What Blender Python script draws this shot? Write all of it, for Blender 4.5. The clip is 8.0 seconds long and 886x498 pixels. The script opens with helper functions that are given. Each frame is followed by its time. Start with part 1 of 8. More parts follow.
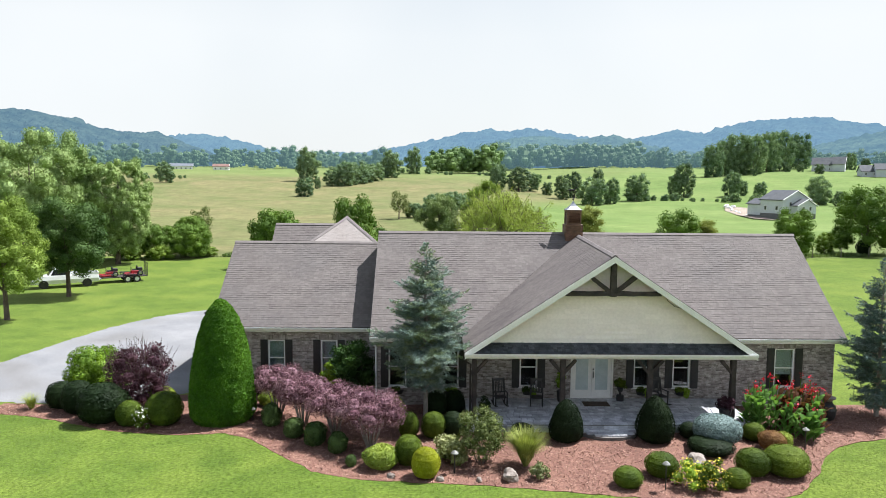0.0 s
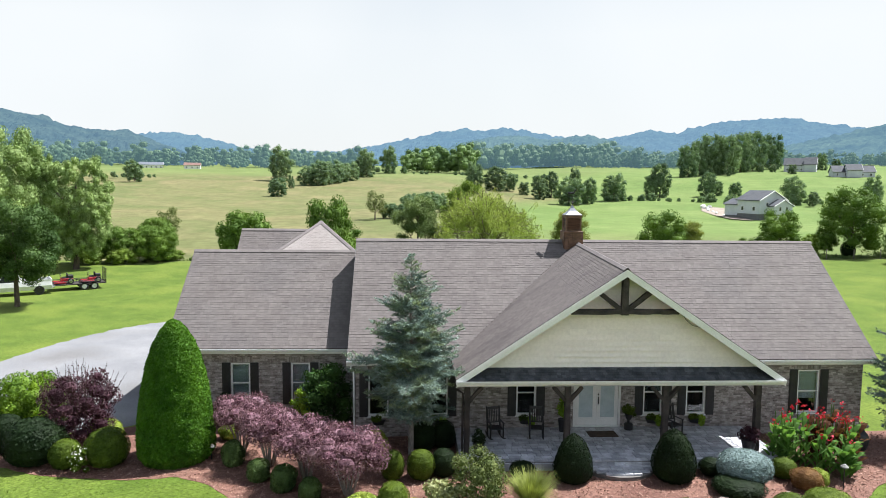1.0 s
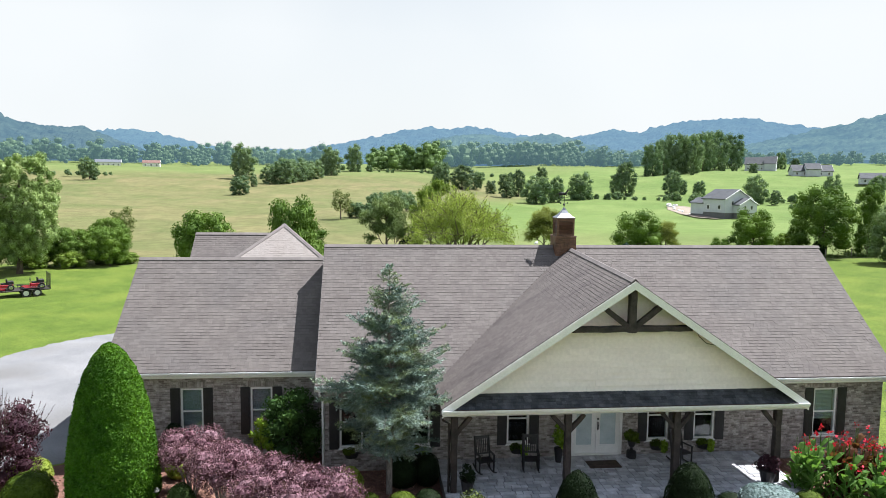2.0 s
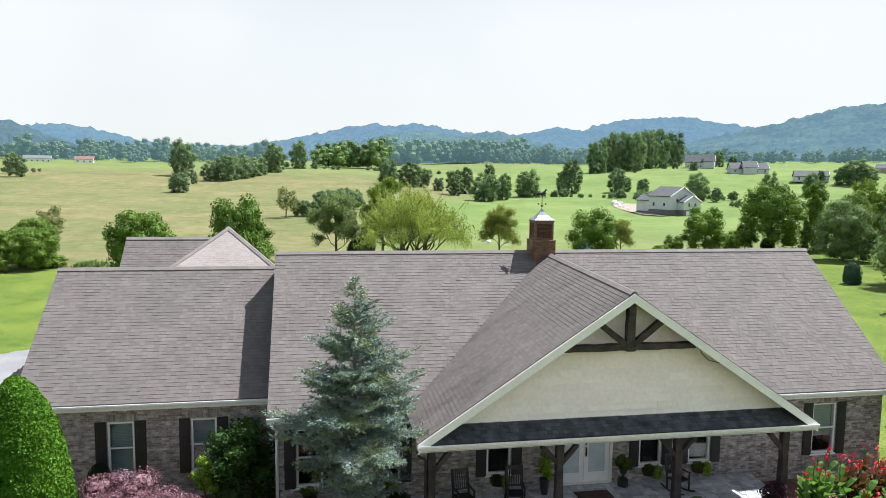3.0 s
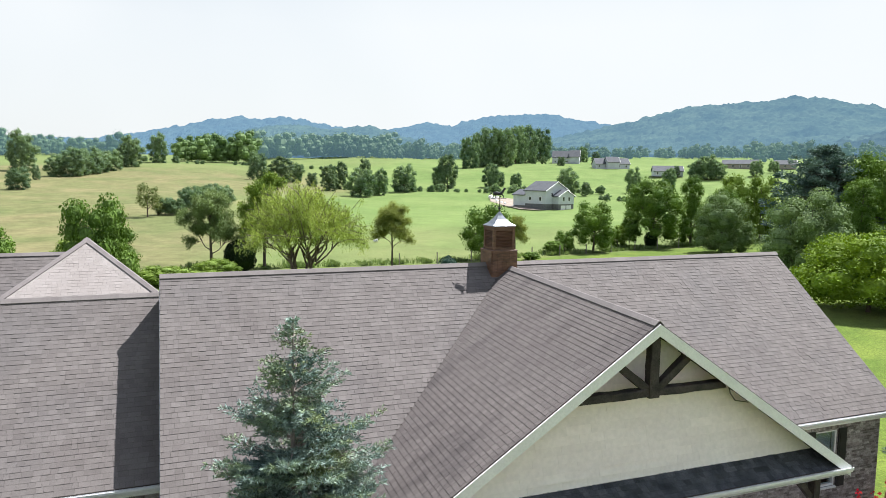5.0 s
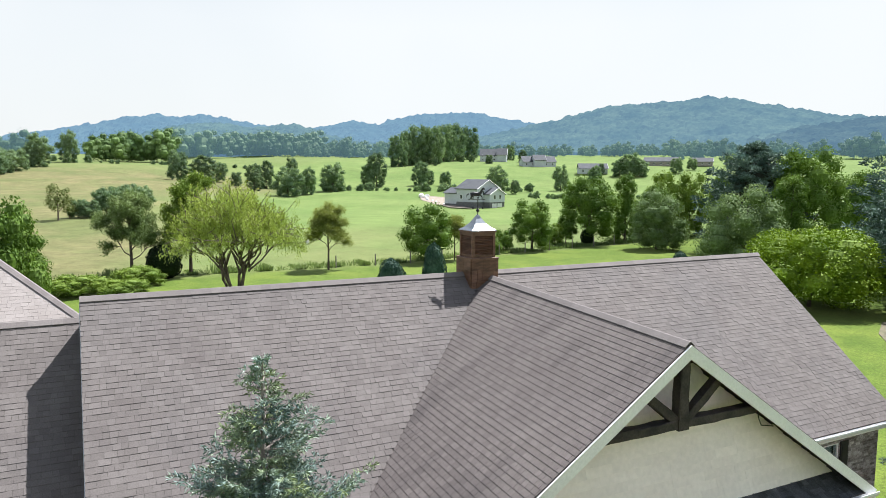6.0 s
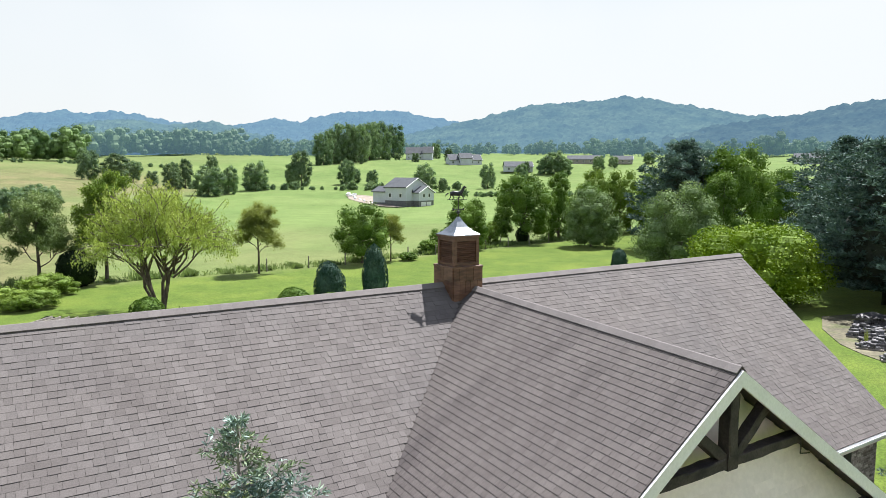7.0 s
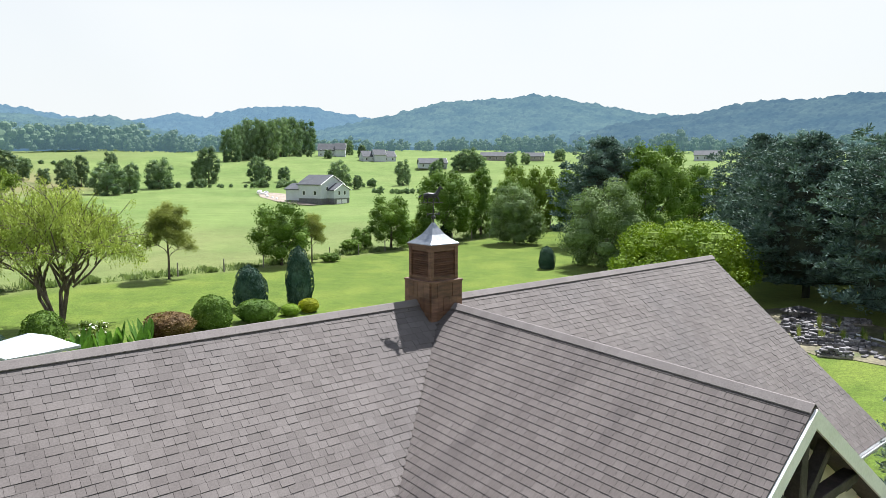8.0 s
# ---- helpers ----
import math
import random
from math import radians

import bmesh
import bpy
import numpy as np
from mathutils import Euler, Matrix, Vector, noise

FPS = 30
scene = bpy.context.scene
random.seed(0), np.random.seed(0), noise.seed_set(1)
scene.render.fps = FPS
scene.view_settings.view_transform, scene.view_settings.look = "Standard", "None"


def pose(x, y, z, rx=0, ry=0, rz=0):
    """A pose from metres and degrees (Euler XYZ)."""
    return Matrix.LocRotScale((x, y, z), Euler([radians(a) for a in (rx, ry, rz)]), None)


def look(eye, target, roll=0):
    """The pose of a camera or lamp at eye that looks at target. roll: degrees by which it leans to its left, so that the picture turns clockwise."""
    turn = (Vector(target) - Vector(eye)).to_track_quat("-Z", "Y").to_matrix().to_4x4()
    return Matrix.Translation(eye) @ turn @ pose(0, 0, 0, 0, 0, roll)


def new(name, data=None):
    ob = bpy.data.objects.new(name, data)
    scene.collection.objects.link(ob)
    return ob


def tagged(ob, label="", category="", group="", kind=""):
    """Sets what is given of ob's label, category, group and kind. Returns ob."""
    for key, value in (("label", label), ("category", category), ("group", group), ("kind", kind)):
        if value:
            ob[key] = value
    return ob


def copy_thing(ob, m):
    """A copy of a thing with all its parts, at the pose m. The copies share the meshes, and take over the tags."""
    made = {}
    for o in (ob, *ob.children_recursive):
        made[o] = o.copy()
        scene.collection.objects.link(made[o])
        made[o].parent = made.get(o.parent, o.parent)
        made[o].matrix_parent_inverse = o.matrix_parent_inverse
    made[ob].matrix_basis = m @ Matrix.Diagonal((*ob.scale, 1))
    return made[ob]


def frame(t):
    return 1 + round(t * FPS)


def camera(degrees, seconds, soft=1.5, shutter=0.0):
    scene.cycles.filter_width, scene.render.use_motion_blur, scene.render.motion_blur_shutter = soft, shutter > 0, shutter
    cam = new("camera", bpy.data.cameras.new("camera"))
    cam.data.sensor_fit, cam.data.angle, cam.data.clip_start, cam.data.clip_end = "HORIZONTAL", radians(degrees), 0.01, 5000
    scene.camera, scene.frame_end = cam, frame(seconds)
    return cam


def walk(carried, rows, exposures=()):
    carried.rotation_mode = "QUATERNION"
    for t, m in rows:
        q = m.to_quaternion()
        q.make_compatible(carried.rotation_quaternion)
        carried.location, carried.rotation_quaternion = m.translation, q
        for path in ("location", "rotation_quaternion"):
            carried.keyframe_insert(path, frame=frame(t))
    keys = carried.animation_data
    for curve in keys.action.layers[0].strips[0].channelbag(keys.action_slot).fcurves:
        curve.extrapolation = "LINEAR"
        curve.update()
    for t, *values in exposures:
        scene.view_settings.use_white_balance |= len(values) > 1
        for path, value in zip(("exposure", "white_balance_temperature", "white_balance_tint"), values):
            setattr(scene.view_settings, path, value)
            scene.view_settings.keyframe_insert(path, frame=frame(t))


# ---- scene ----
cam = camera(64.8, 8.0, soft=0.85)
PATH = [
    (0, (2.659, -29.944, 9.483), (2.692, -27.953, 9.297), 0.5),
    (0.5, (2.443, -28.024, 9.565), (2.511, -26.034, 9.376), 0.6),
    (1, (2.259, -26.312, 9.599), (2.363, -24.324, 9.412), 0.6),
    (1.5, (2.081, -24.639, 9.614), (2.226, -22.653, 9.426), 0.6),
    (3, (1.43, -20.061, 9.692), (1.786, -18.103, 9.495), 0.7),
    (3.5, (1.188, -18.608, 9.701), (1.627, -16.667, 9.502), 0.6),
    (4, (0.962, -17.138, 9.704), (1.486, -15.219, 9.502), 0.7),
    (4.5, (0.685, -15.778, 9.731), (1.299, -13.886, 9.526), 0.7),
    (6, (0.294, -11.525, 9.727), (1.191, -9.75, 9.517), 0.3),
    (6.5, (0.244, -10.173, 9.704), (1.232, -8.447, 9.493), 0.1),
    (7, (0.332, -8.754, 9.686), (1.414, -7.085, 9.472), 0.1),
    (7.5, (0.485, -7.346, 9.711), (1.665, -5.746, 9.492), 0.0),
    (8, (0.662, -5.988, 9.725), (1.943, -4.468, 9.502), 0.0),
]
walk(cam, [(t, look(eye, target, roll)) for t, eye, target, roll in PATH], [(0, 1.17, 6030, 12), (8, 1.17, 6030, 12)])

# ---- light: hazy summer sky and one sun from the right, a little behind the house ----
SUN_AZ, SUN_EL = 65.0, 58.5          # degrees from +y towards +x, and above the horizon
sun = new("sun", bpy.data.lights.new("sun", "SUN"))
sun.data.energy, sun.data.angle, sun.data.color = 5.0, radians(0.6), (1.0, 0.96, 0.89)
_d = Vector((math.sin(radians(SUN_AZ)) * math.cos(radians(SUN_EL)), math.cos(radians(SUN_AZ)) * math.cos(radians(SUN_EL)), math.sin(radians(SUN_EL))))
sun.matrix_world = look(_d * 200, (0, 0, 0))
world = bpy.data.worlds.new("sky")
scene.world = world
world.use_nodes = True
wn, wl = world.node_tree.nodes, world.node_tree.links
wn.clear()
w_out, w_bg = wn.new("ShaderNodeOutputWorld"), wn.new("ShaderNodeBackground")
w_sky, w_mix, w_tc = wn.new("ShaderNodeTexSky"), wn.new("ShaderNodeMix"), wn.new("ShaderNodeTexCoord")
w_sky.sky_type, w_sky.sun_disc = "NISHITA", False
w_sky.sun_elevation, w_sky.sun_rotation = radians(SUN_EL), radians(SUN_AZ)
w_sky.air_density, w_sky.dust_density = 1.5, 1.6
w_no, w_ramp = wn.new("ShaderNodeTexNoise"), wn.new("ShaderNodeValToRGB")
w_no.inputs["Scale"].default_value, w_no.inputs["Detail"].default_value = 2.2, 3
w_ramp.color_ramp.elements[0].position, w_ramp.color_ramp.elements[0].color = 0.34, (0.86,) * 3 + (1,)
w_ramp.color_ramp.elements[1].position, w_ramp.color_ramp.elements[1].color = 0.55, (0.97,) * 3 + (1,)
w_mix.data_type = "RGBA"
w_mix.inputs["B"].default_value = (8.7, 8.75, 8.25, 1)       # thin bright cloud over the blue
wl.new(w_tc.outputs["Generated"], w_no.inputs["Vector"])
wl.new(w_no.outputs["Fac"], w_ramp.inputs["Fac"])
w_sep, w_hi, w_mul = wn.new("ShaderNodeSeparateXYZ"), wn.new("ShaderNodeMapRange"), wn.new("ShaderNodeMath")
for k, v in (("From Min", 0.2), ("From Max", 0.6), ("To Min", 1.0), ("To Max", 0.2)):
    w_hi.inputs[k].default_value = v                          # the haze thins out overhead
w_mul.operation = "MULTIPLY"
wl.new(w_tc.outputs["Generated"], w_sep.inputs["Vector"])
wl.new(w_sep.outputs["Z"], w_hi.inputs["Value"])
wl.new(w_hi.outputs["Result"], w_mul.inputs[0])
wl.new(w_ramp.outputs["Color"], w_mul.inputs[1])
wl.new(w_mul.outputs["Value"], w_mix.inputs["Factor"])
wl.new(w_sky.outputs["Color"], w_mix.inputs["A"])
wl.new(w_mix.outputs["Result"], w_bg.inputs["Color"])
w_bg.inputs["Strength"].default_value = 0.05
wl.new(w_bg.outputs["Background"], w_out.inputs["Surface"])

# ---- materials ----
def surface(name, dark, light, scale=2.0, fine=30.0, rough=0.8, bump=0.0, bump_scale=None, metal=0.0, island=0.0, each=0.0, leaf=0.0, extra=None, extra_scale=0.3, fine_amount=0.35, stretch=(1, 1, 1)):
    """A material with two scales of colour change, relief, and a change from piece to piece."""
    m = bpy.data.materials.new(name)
    m.use_nodes = True
    n, l = m.node_tree.nodes, m.node_tree.links
    n.clear()
    out, b = n.new("ShaderNodeOutputMaterial"), n.new("ShaderNodeBsdfPrincipled")
    geo, mapv = n.new("ShaderNodeNewGeometry"), n.new("ShaderNodeMapping")
    mapv.inputs["Scale"].default_value = stretch
    l.new(geo.outputs["Position"], mapv.inputs["Vector"])

    def noise_tex(sc, detail=4):
        t = n.new("ShaderNodeTexNoise")
        t.inputs["Scale"].default_value, t.inputs["Detail"].default_value = sc, detail
        l.new(mapv.outputs["Vector"], t.inputs["Vector"])
        return t.outputs["Fac"]

    def blend(fac, a, c, kind="MIX"):
        x = n.new("ShaderNodeMix")
        x.data_type, x.blend_type = "RGBA", kind
        for sock, v in (("Factor", fac), ("A", a), ("B", c)):
            if isinstance(v, (int, float)):
                x.inputs[sock].default_value = v
            elif isinstance(v, tuple):
                x.inputs[sock].default_value = (*v, 1)
            else:
                l.new(v, x.inputs[sock])
        return x.outputs["Result"]

    def spread(v, lo, hi, a=0.3, c=0.7):
        r = n.new("ShaderNodeMapRange")
        l.new(v, r.inputs["Value"])
        for s, x in (("From Min", a), ("From Max", c), ("To Min", lo), ("To Max", hi)):
            r.inputs[s].default_value = x
        return r.outputs["Result"]

    col = blend(spread(noise_tex(scale), 0, 1), dark, light)
    if extra:
        col = blend(spread(noise_tex(extra_scale, 3), 0, 0.85, 0.47, 0.66), col, extra)
    g = n.new("ShaderNodeCombineColor")
    f = spread(noise_tex(fine, 3), 1 - fine_amount, 1 + fine_amount)
    for s in ("Red", "Green", "Blue"):
        l.new(f, g.inputs[s])
    col = blend(1.0, col, g.outputs["Color"], "MULTIPLY")
    for amount, source in ((island, geo.outputs["Random Per Island"]), (each, None)):
        if amount:
            if source is None:
                source = n.new("ShaderNodeObjectInfo").outputs["Random"]
            hsv = n.new("ShaderNodeHueSaturation")
            l.new(spread(source, 1 - amount, 1 + amount, 0, 1), hsv.inputs["Value"])
            l.new(spread(source, 1 + amount * 0.3, 1 - amount * 0.3, 0, 1), hsv.inputs["Saturation"])
            l.new(col, hsv.inputs["Color"])
            col = hsv.outputs["Color"]
    l.new(col, b.inputs["Base Color"])
    b.inputs["Roughness"].default_value, b.inputs["Metallic"].default_value = rough, metal
    if bump:
        bp = n.new("ShaderNodeBump")
        bp.inputs["Strength"].default_value, bp.inputs["Distance"].default_value = min(1.0, bump * 20), bump
        l.new(noise_tex(bump_scale or fine, 5), bp.inputs["Height"])
        l.new(bp.outputs["Normal"], b.inputs["Normal"])
    if leaf:
        t, mx = n.new("ShaderNodeBsdfTranslucent"), n.new("ShaderNodeMixShader")
        mx.inputs["Fac"].default_value = leaf
        b.inputs["Specular IOR Level"].default_value = 0.1
        l.new(blend(1.0, col, (1.1, 1.15, 0.6), "MULTIPLY"), t.inputs["Color"])
        l.new(b.outputs["BSDF"], mx.inputs[1])
        l.new(t.outputs["BSDF"], mx.inputs[2])
        l.new(mx.outputs["Shader"], out.inputs["Surface"])
    else:
        l.new(b.outputs["BSDF"], out.inputs["Surface"])
    return m


def leafy(name, dark, light, **k):
    k = {"scale": 0.9, "fine": 6.0, "rough": 0.6, "island": 0.3, "leaf": 0.17, "fine_amount": 0.25, **k}
    return surface(name, dark, light, **k)


SHINGLE = surface("roof_shingle", (0.119, 0.103, 0.097), (0.146, 0.129, 0.121), 0.9, 45, 0.9, 0.004, 60, island=0.12, fine_amount=0.15, extra=(0.121, 0.108, 0.104), extra_scale=0.4)
SHINGLE_EACH = surface("roof_shingle_single", (0.119, 0.103, 0.097), (0.146, 0.129, 0.121), 0.9, 45, 0.9, 0.004, 60, each=0.12, fine_amount=0.15, extra=(0.121, 0.108, 0.104), extra_scale=0.4)
# stain streaks, on a base darkened for the slope turned from the sun
SHINGLE_STAINED_SHADE = surface("stained_shaded_shingle", (0.102, 0.086, 0.081), (0.128, 0.110, 0.102), 0.9, 45, 0.9, 0.004, 60, island=0.12, fine_amount=0.15, extra=(0.069, 0.058, 0.056), extra_scale=1.1, stretch=(0.28, 1.0, 0.28))
PALE_SHINGLE = surface("pale_shingle", (0.25, 0.222, 0.204), (0.29, 0.262, 0.244), 0.9, 45, 0.9, 0.003, 60, island=0.06, fine_amount=0.1)
# paler than the roof field: sun on the caps is put into the colour
RIDGE_SUNLIT = surface("sunlit_ridge_shingle", (0.159, 0.140, 0.133), (0.189, 0.168, 0.160), 0.9, 45, 0.9, 0.004, 60, each=0.08, fine_amount=0.15)
SHINGLE_DARK = surface("porch_shingle", (0.035, 0.04, 0.048), (0.085, 0.09, 0.1), 3, 45, 0.9, 0.004, 60, island=0.35)
DECK = surface("roof_underlay", (0.06, 0.05, 0.045), (0.09, 0.075, 0.065), 3, 30, 0.9)
BRICK = surface("brick", (0.19, 0.158, 0.147), (0.41, 0.38, 0.36), 5.0, 60, 0.9, 0.003, 80, island=0.45)
BRICK_EACH = surface("brick_single", (0.19, 0.158, 0.147), (0.41, 0.38, 0.36), 5.0, 60, 0.9, 0.003, 80, each=0.45)
MORTAR = surface("mortar", (0.30, 0.28, 0.26), (0.42, 0.40, 0.37), 3, 60, 0.95, 0.003)
WHITE = surface("white_paint", (0.74, 0.74, 0.73), (0.82, 0.82, 0.81), 1.5, 20, 0.45, fine_amount=0.06)
GUTTER = surface("white_gutter", (0.70, 0.71, 0.72), (0.80, 0.81, 0.82), 1.2, 9, 0.35, fine_amount=0.08)
SIDING = surface("cream_siding", (0.835, 0.755, 0.715), (0.89, 0.815, 0.775), 1.1, 14, 0.7, 0.002, 40, island=0.05, fine_amount=0.08)
SIDING_EACH = surface("cream_siding_single", (0.835, 0.755, 0.715), (0.89, 0.815, 0.775), 1.1, 9, 0.7, each=0.035, fine_amount=0.05)
TIMBER = surface("dark_timber", (0.012, 0.01, 0.01), (0.055, 0.042, 0.038), 3.0, 25, 0.75, 0.006, 25, each=0.15)
BLACK = surface("black_paint", (0.012, 0.012, 0.014), (0.022, 0.021, 0.023), 4, 30, 0.5)
DARKMETAL = surface("dark_metal", (0.03, 0.03, 0.032), (0.06, 0.058, 0.055), 8, 40, 0.45, metal=0.6)
ZINC = surface("zinc_sheet", (0.26, 0.28, 0.3), (0.38, 0.4, 0.43), 2.0, 14, 0.38, metal=0.75, fine_amount=0.15)
CEDAR = surface("stained_cedar", (0.07, 0.034, 0.02), (0.17, 0.085, 0.048), 4, 30, 0.6, 0.004, 30, each=0.2, stretch=(1, 1, 4))
BLIND = surface("window_blind", (0.36, 0.38, 0.40), (0.46, 0.48, 0.50), 2, 20, 0.6)
# near-black that puts the shade of unlit interiors into the colour
INTERIOR_SHADE = surface("interior_shade", (0.02, 0.02, 0.02), (0.05, 0.045, 0.04), 2, 10, 0.9)
FROST = surface("frosted_glass", (0.42, 0.50, 0.53), (0.52, 0.60, 0.62), 3, 30, 0.25, fine_amount=0.08)
PAVER = surface("grey_paver", (0.33, 0.335, 0.36), (0.55, 0.555, 0.58), 3, 40, 0.85, 0.003, 60, each=0.25)
PAVER_BED = surface("paver_joint", (0.10, 0.095, 0.09), (0.15, 0.14, 0.13), 6, 50, 0.95)
MULCH = surface("mulch", (0.115, 0.052, 0.036), (0.235, 0.122, 0.088), 6.0, 40, 0.95, 0.02, 28, fine_amount=0.5, extra=(0.10, 0.042, 0.030), extra_scale=0.25)
CHIP = surface("mulch_chip", (0.13, 0.058, 0.04), (0.4, 0.25, 0.185), 3.0, 40, 0.95, island=0.45)
GRAVEL = surface("gravel_drive", (0.155, 0.158, 0.165), (0.225, 0.226, 0.23), 0.5, 24, 0.95, 0.012, 30, fine_amount=0.22, extra=(0.132, 0.129, 0.126), extra_scale=0.25)
ROCK = surface("rock", (0.15, 0.125, 0.105), (0.3, 0.26, 0.23), 3, 18, 0.9, 0.015, 12)
STONE = surface("stacked_stone", (0.055, 0.052, 0.056), (0.24, 0.228, 0.235), 2, 18, 0.9, 0.01, 15, each=0.55)
BARK = surface("bark", (0.06, 0.045, 0.035), (0.16, 0.125, 0.10), 6, 30, 0.95, 0.015, 18, stretch=(1, 1, 0.3))
BARK_GREY = surface("pale_bark", (0.16, 0.14, 0.12), (0.30, 0.27, 0.24), 5, 30, 0.95, 0.01, 18, stretch=(1, 1, 0.3))
L_BOX = leafy("boxwood_leaf", (0.034, 0.060, 0.007), (0.10, 0.145, 0.014), leaf=0.12)
# yew green, darkened further for the shade over the mounds by the drive
L_DARK = leafy("shaded_yew_leaf", (0.006, 0.014, 0.005), (0.016, 0.030, 0.009), leaf=0.08)
L_TOPIARY = leafy("topiary_leaf", (0.034, 0.1, 0.008), (0.088, 0.2, 0.013), leaf=0.12)
L_GOLD = leafy("golden_leaf", (0.20, 0.23, 0.010), (0.38, 0.40, 0.018), leaf=0.15)
L_LIME = leafy("lime_leaf", (0.14, 0.24, 0.02), (0.26, 0.38, 0.04))
L_PURPLE = leafy("purple_leaf", (0.035, 0.014, 0.022), (0.10, 0.048, 0.062))
L_PLUM = leafy("plum_hedge_leaf", (0.06, 0.022, 0.035), (0.31, 0.175, 0.21), island=0.65, scale=7.0)
L_BLUE = leafy("blue_needle", (0.075, 0.12, 0.11), (0.31, 0.40, 0.36), leaf=0.08, island=0.45, extra=(0.24, 0.29, 0.12), extra_scale=1.3)
L_BLUEBALL = leafy("blue_globe_needle", (0.1105, 0.1615, 0.1615), (0.204, 0.272, 0.2635), leaf=0.1)
L_TREE = leafy("tree_leaf", (0.072, 0.135, 0.024), (0.165, 0.255, 0.045), scale=0.25)
L_TREE_LIGHT = leafy("light_tree_leaf", (0.11, 0.175, 0.028), (0.225, 0.31, 0.055), scale=0.25)
L_WILLOW = leafy("willow_leaf", (0.22, 0.29, 0.06), (0.40, 0.47, 0.12), scale=0.25, leaf=0.3)
L_SILVER = leafy("silver_tree_leaf", (0.14, 0.215, 0.065), (0.31, 0.40, 0.15), scale=0.25)
L_PINE = leafy("pine_needle", (0.04, 0.075, 0.064), (0.175, 0.255, 0.215), scale=0.5, leaf=0.06, island=0.35)
# leaf green lightened and blued, with the haze before far trees mixed in
L_FAR_HAZE = leafy("hazy_tree_leaf", (0.105, 0.172, 0.10), (0.215, 0.295, 0.16), scale=0.05, fine=0.6, leaf=0.36)
L_HAZY_WOODS = leafy("hazy_woods_leaf", (0.05, 0.09, 0.045), (0.115, 0.17, 0.075), scale=0.03, fine=0.3, island=0.15, leaf=0.12)
L_BROW = leafy("brow_woods_leaf", (0.09, 0.155, 0.06), (0.2, 0.29, 0.10), scale=0.05, fine=0.5, island=0.15)
L_CANNA = leafy("canna_leaf", (0.055, 0.13, 0.025), (0.13, 0.25, 0.05), leaf=0.35)
L_BRONZE = leafy("bronze_canna_leaf", (0.055, 0.022, 0.012), (0.13, 0.06, 0.025), leaf=0.35)
F_RED = surface("red_petal", (0.42, 0.014, 0.03), (0.6, 0.035, 0.07), 8, 30, 0.5, island=0.2, leaf=0.2)
F_YELLOW = surface("yellow_petal", (0.75, 0.60, 0.03), (0.85, 0.75, 0.12), 8, 30, 0.5, island=0.15, leaf=0.2)
F_WHITE = surface("white_petal", (0.75, 0.75, 0.68), (0.85, 0.85, 0.80), 8, 30, 0.5, island=0.1, leaf=0.2)
L_GRASS = leafy("grass_blade", (0.074, 0.12, 0.011), (0.122, 0.175, 0.018), scale=0.4, island=0.22)
PEWTER = surface("weathered_pewter", (0.15, 0.15, 0.14), (0.24, 0.24, 0.22), 8, 40, 0.6)
L_MEADOW = leafy("meadow_blade", (0.13, 0.19, 0.07), (0.21, 0.27, 0.12), scale=0.15, island=0.15, leaf=0.35)
L_STRAW = leafy("tall_grass_blade", (0.17, 0.22, 0.04), (0.33, 0.36, 0.11), scale=1.0, island=0.3)
for _n in L_HAZY_WOODS.node_tree.nodes:
    if _n.type == "BSDF_PRINCIPLED":       # woods half a mile off, their haze added as a faint blue-green glow
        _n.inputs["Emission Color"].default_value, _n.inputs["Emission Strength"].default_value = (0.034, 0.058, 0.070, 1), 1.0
CARWHITE = surface("white_car_paint", (0.70, 0.71, 0.72), (0.78, 0.79, 0.80), 1, 10, 0.25, fine_amount=0.04)
CARGLASS = surface("dark_car_glass", (0.015, 0.018, 0.02), (0.03, 0.034, 0.038), 2, 10, 0.08, fine_amount=0.1)
RUBBER = surface("rubber", (0.012, 0.012, 0.012), (0.03, 0.03, 0.03), 6, 30, 0.85)
REDPAINT = surface("red_machine_paint", (0.24, 0.010, 0.018), (0.34, 0.02, 0.032), 3, 20, 0.35)
CHROME = surface("bright_metal", (0.55, 0.55, 0.56), (0.7, 0.7, 0.7), 3, 20, 0.25, metal=0.9)
CANVAS = surface("white_canvas", (0.36, 0.39, 0.42), (0.43, 0.46, 0.49), 1.5, 40, 0.8, fine_amount=0.06)
FARWALL = surface("pale_house_siding", (0.5, 0.52, 0.58), (0.57, 0.59, 0.65), 0.5, 5, 0.8, fine_amount=0.08)
FARROOF = surface("grey_house_roof", (0.055, 0.06, 0.07), (0.085, 0.09, 0.1), 0.5, 4, 0.9, fine_amount=0.15)
FARDARK = surface("house_window_dark", (0.04, 0.045, 0.05), (0.08, 0.085, 0.09), 2, 10, 0.2)
SOIL = surface("brown_soil", (0.075, 0.066, 0.040), (0.165, 0.148, 0.09), 0.5, 5, 0.95, 0.02, 6, fine_amount=0.35, extra=(0.07, 0.085, 0.02), extra_scale=0.6)
FARBASE = surface("dark_basement_block", (0.12, 0.12, 0.125), (0.18, 0.18, 0.18), 2, 10, 0.9)
DIRT = surface("pale_dirt", (0.2, 0.158, 0.118), (0.3, 0.255, 0.205), 0.3, 2, 0.95, fine_amount=0.25)


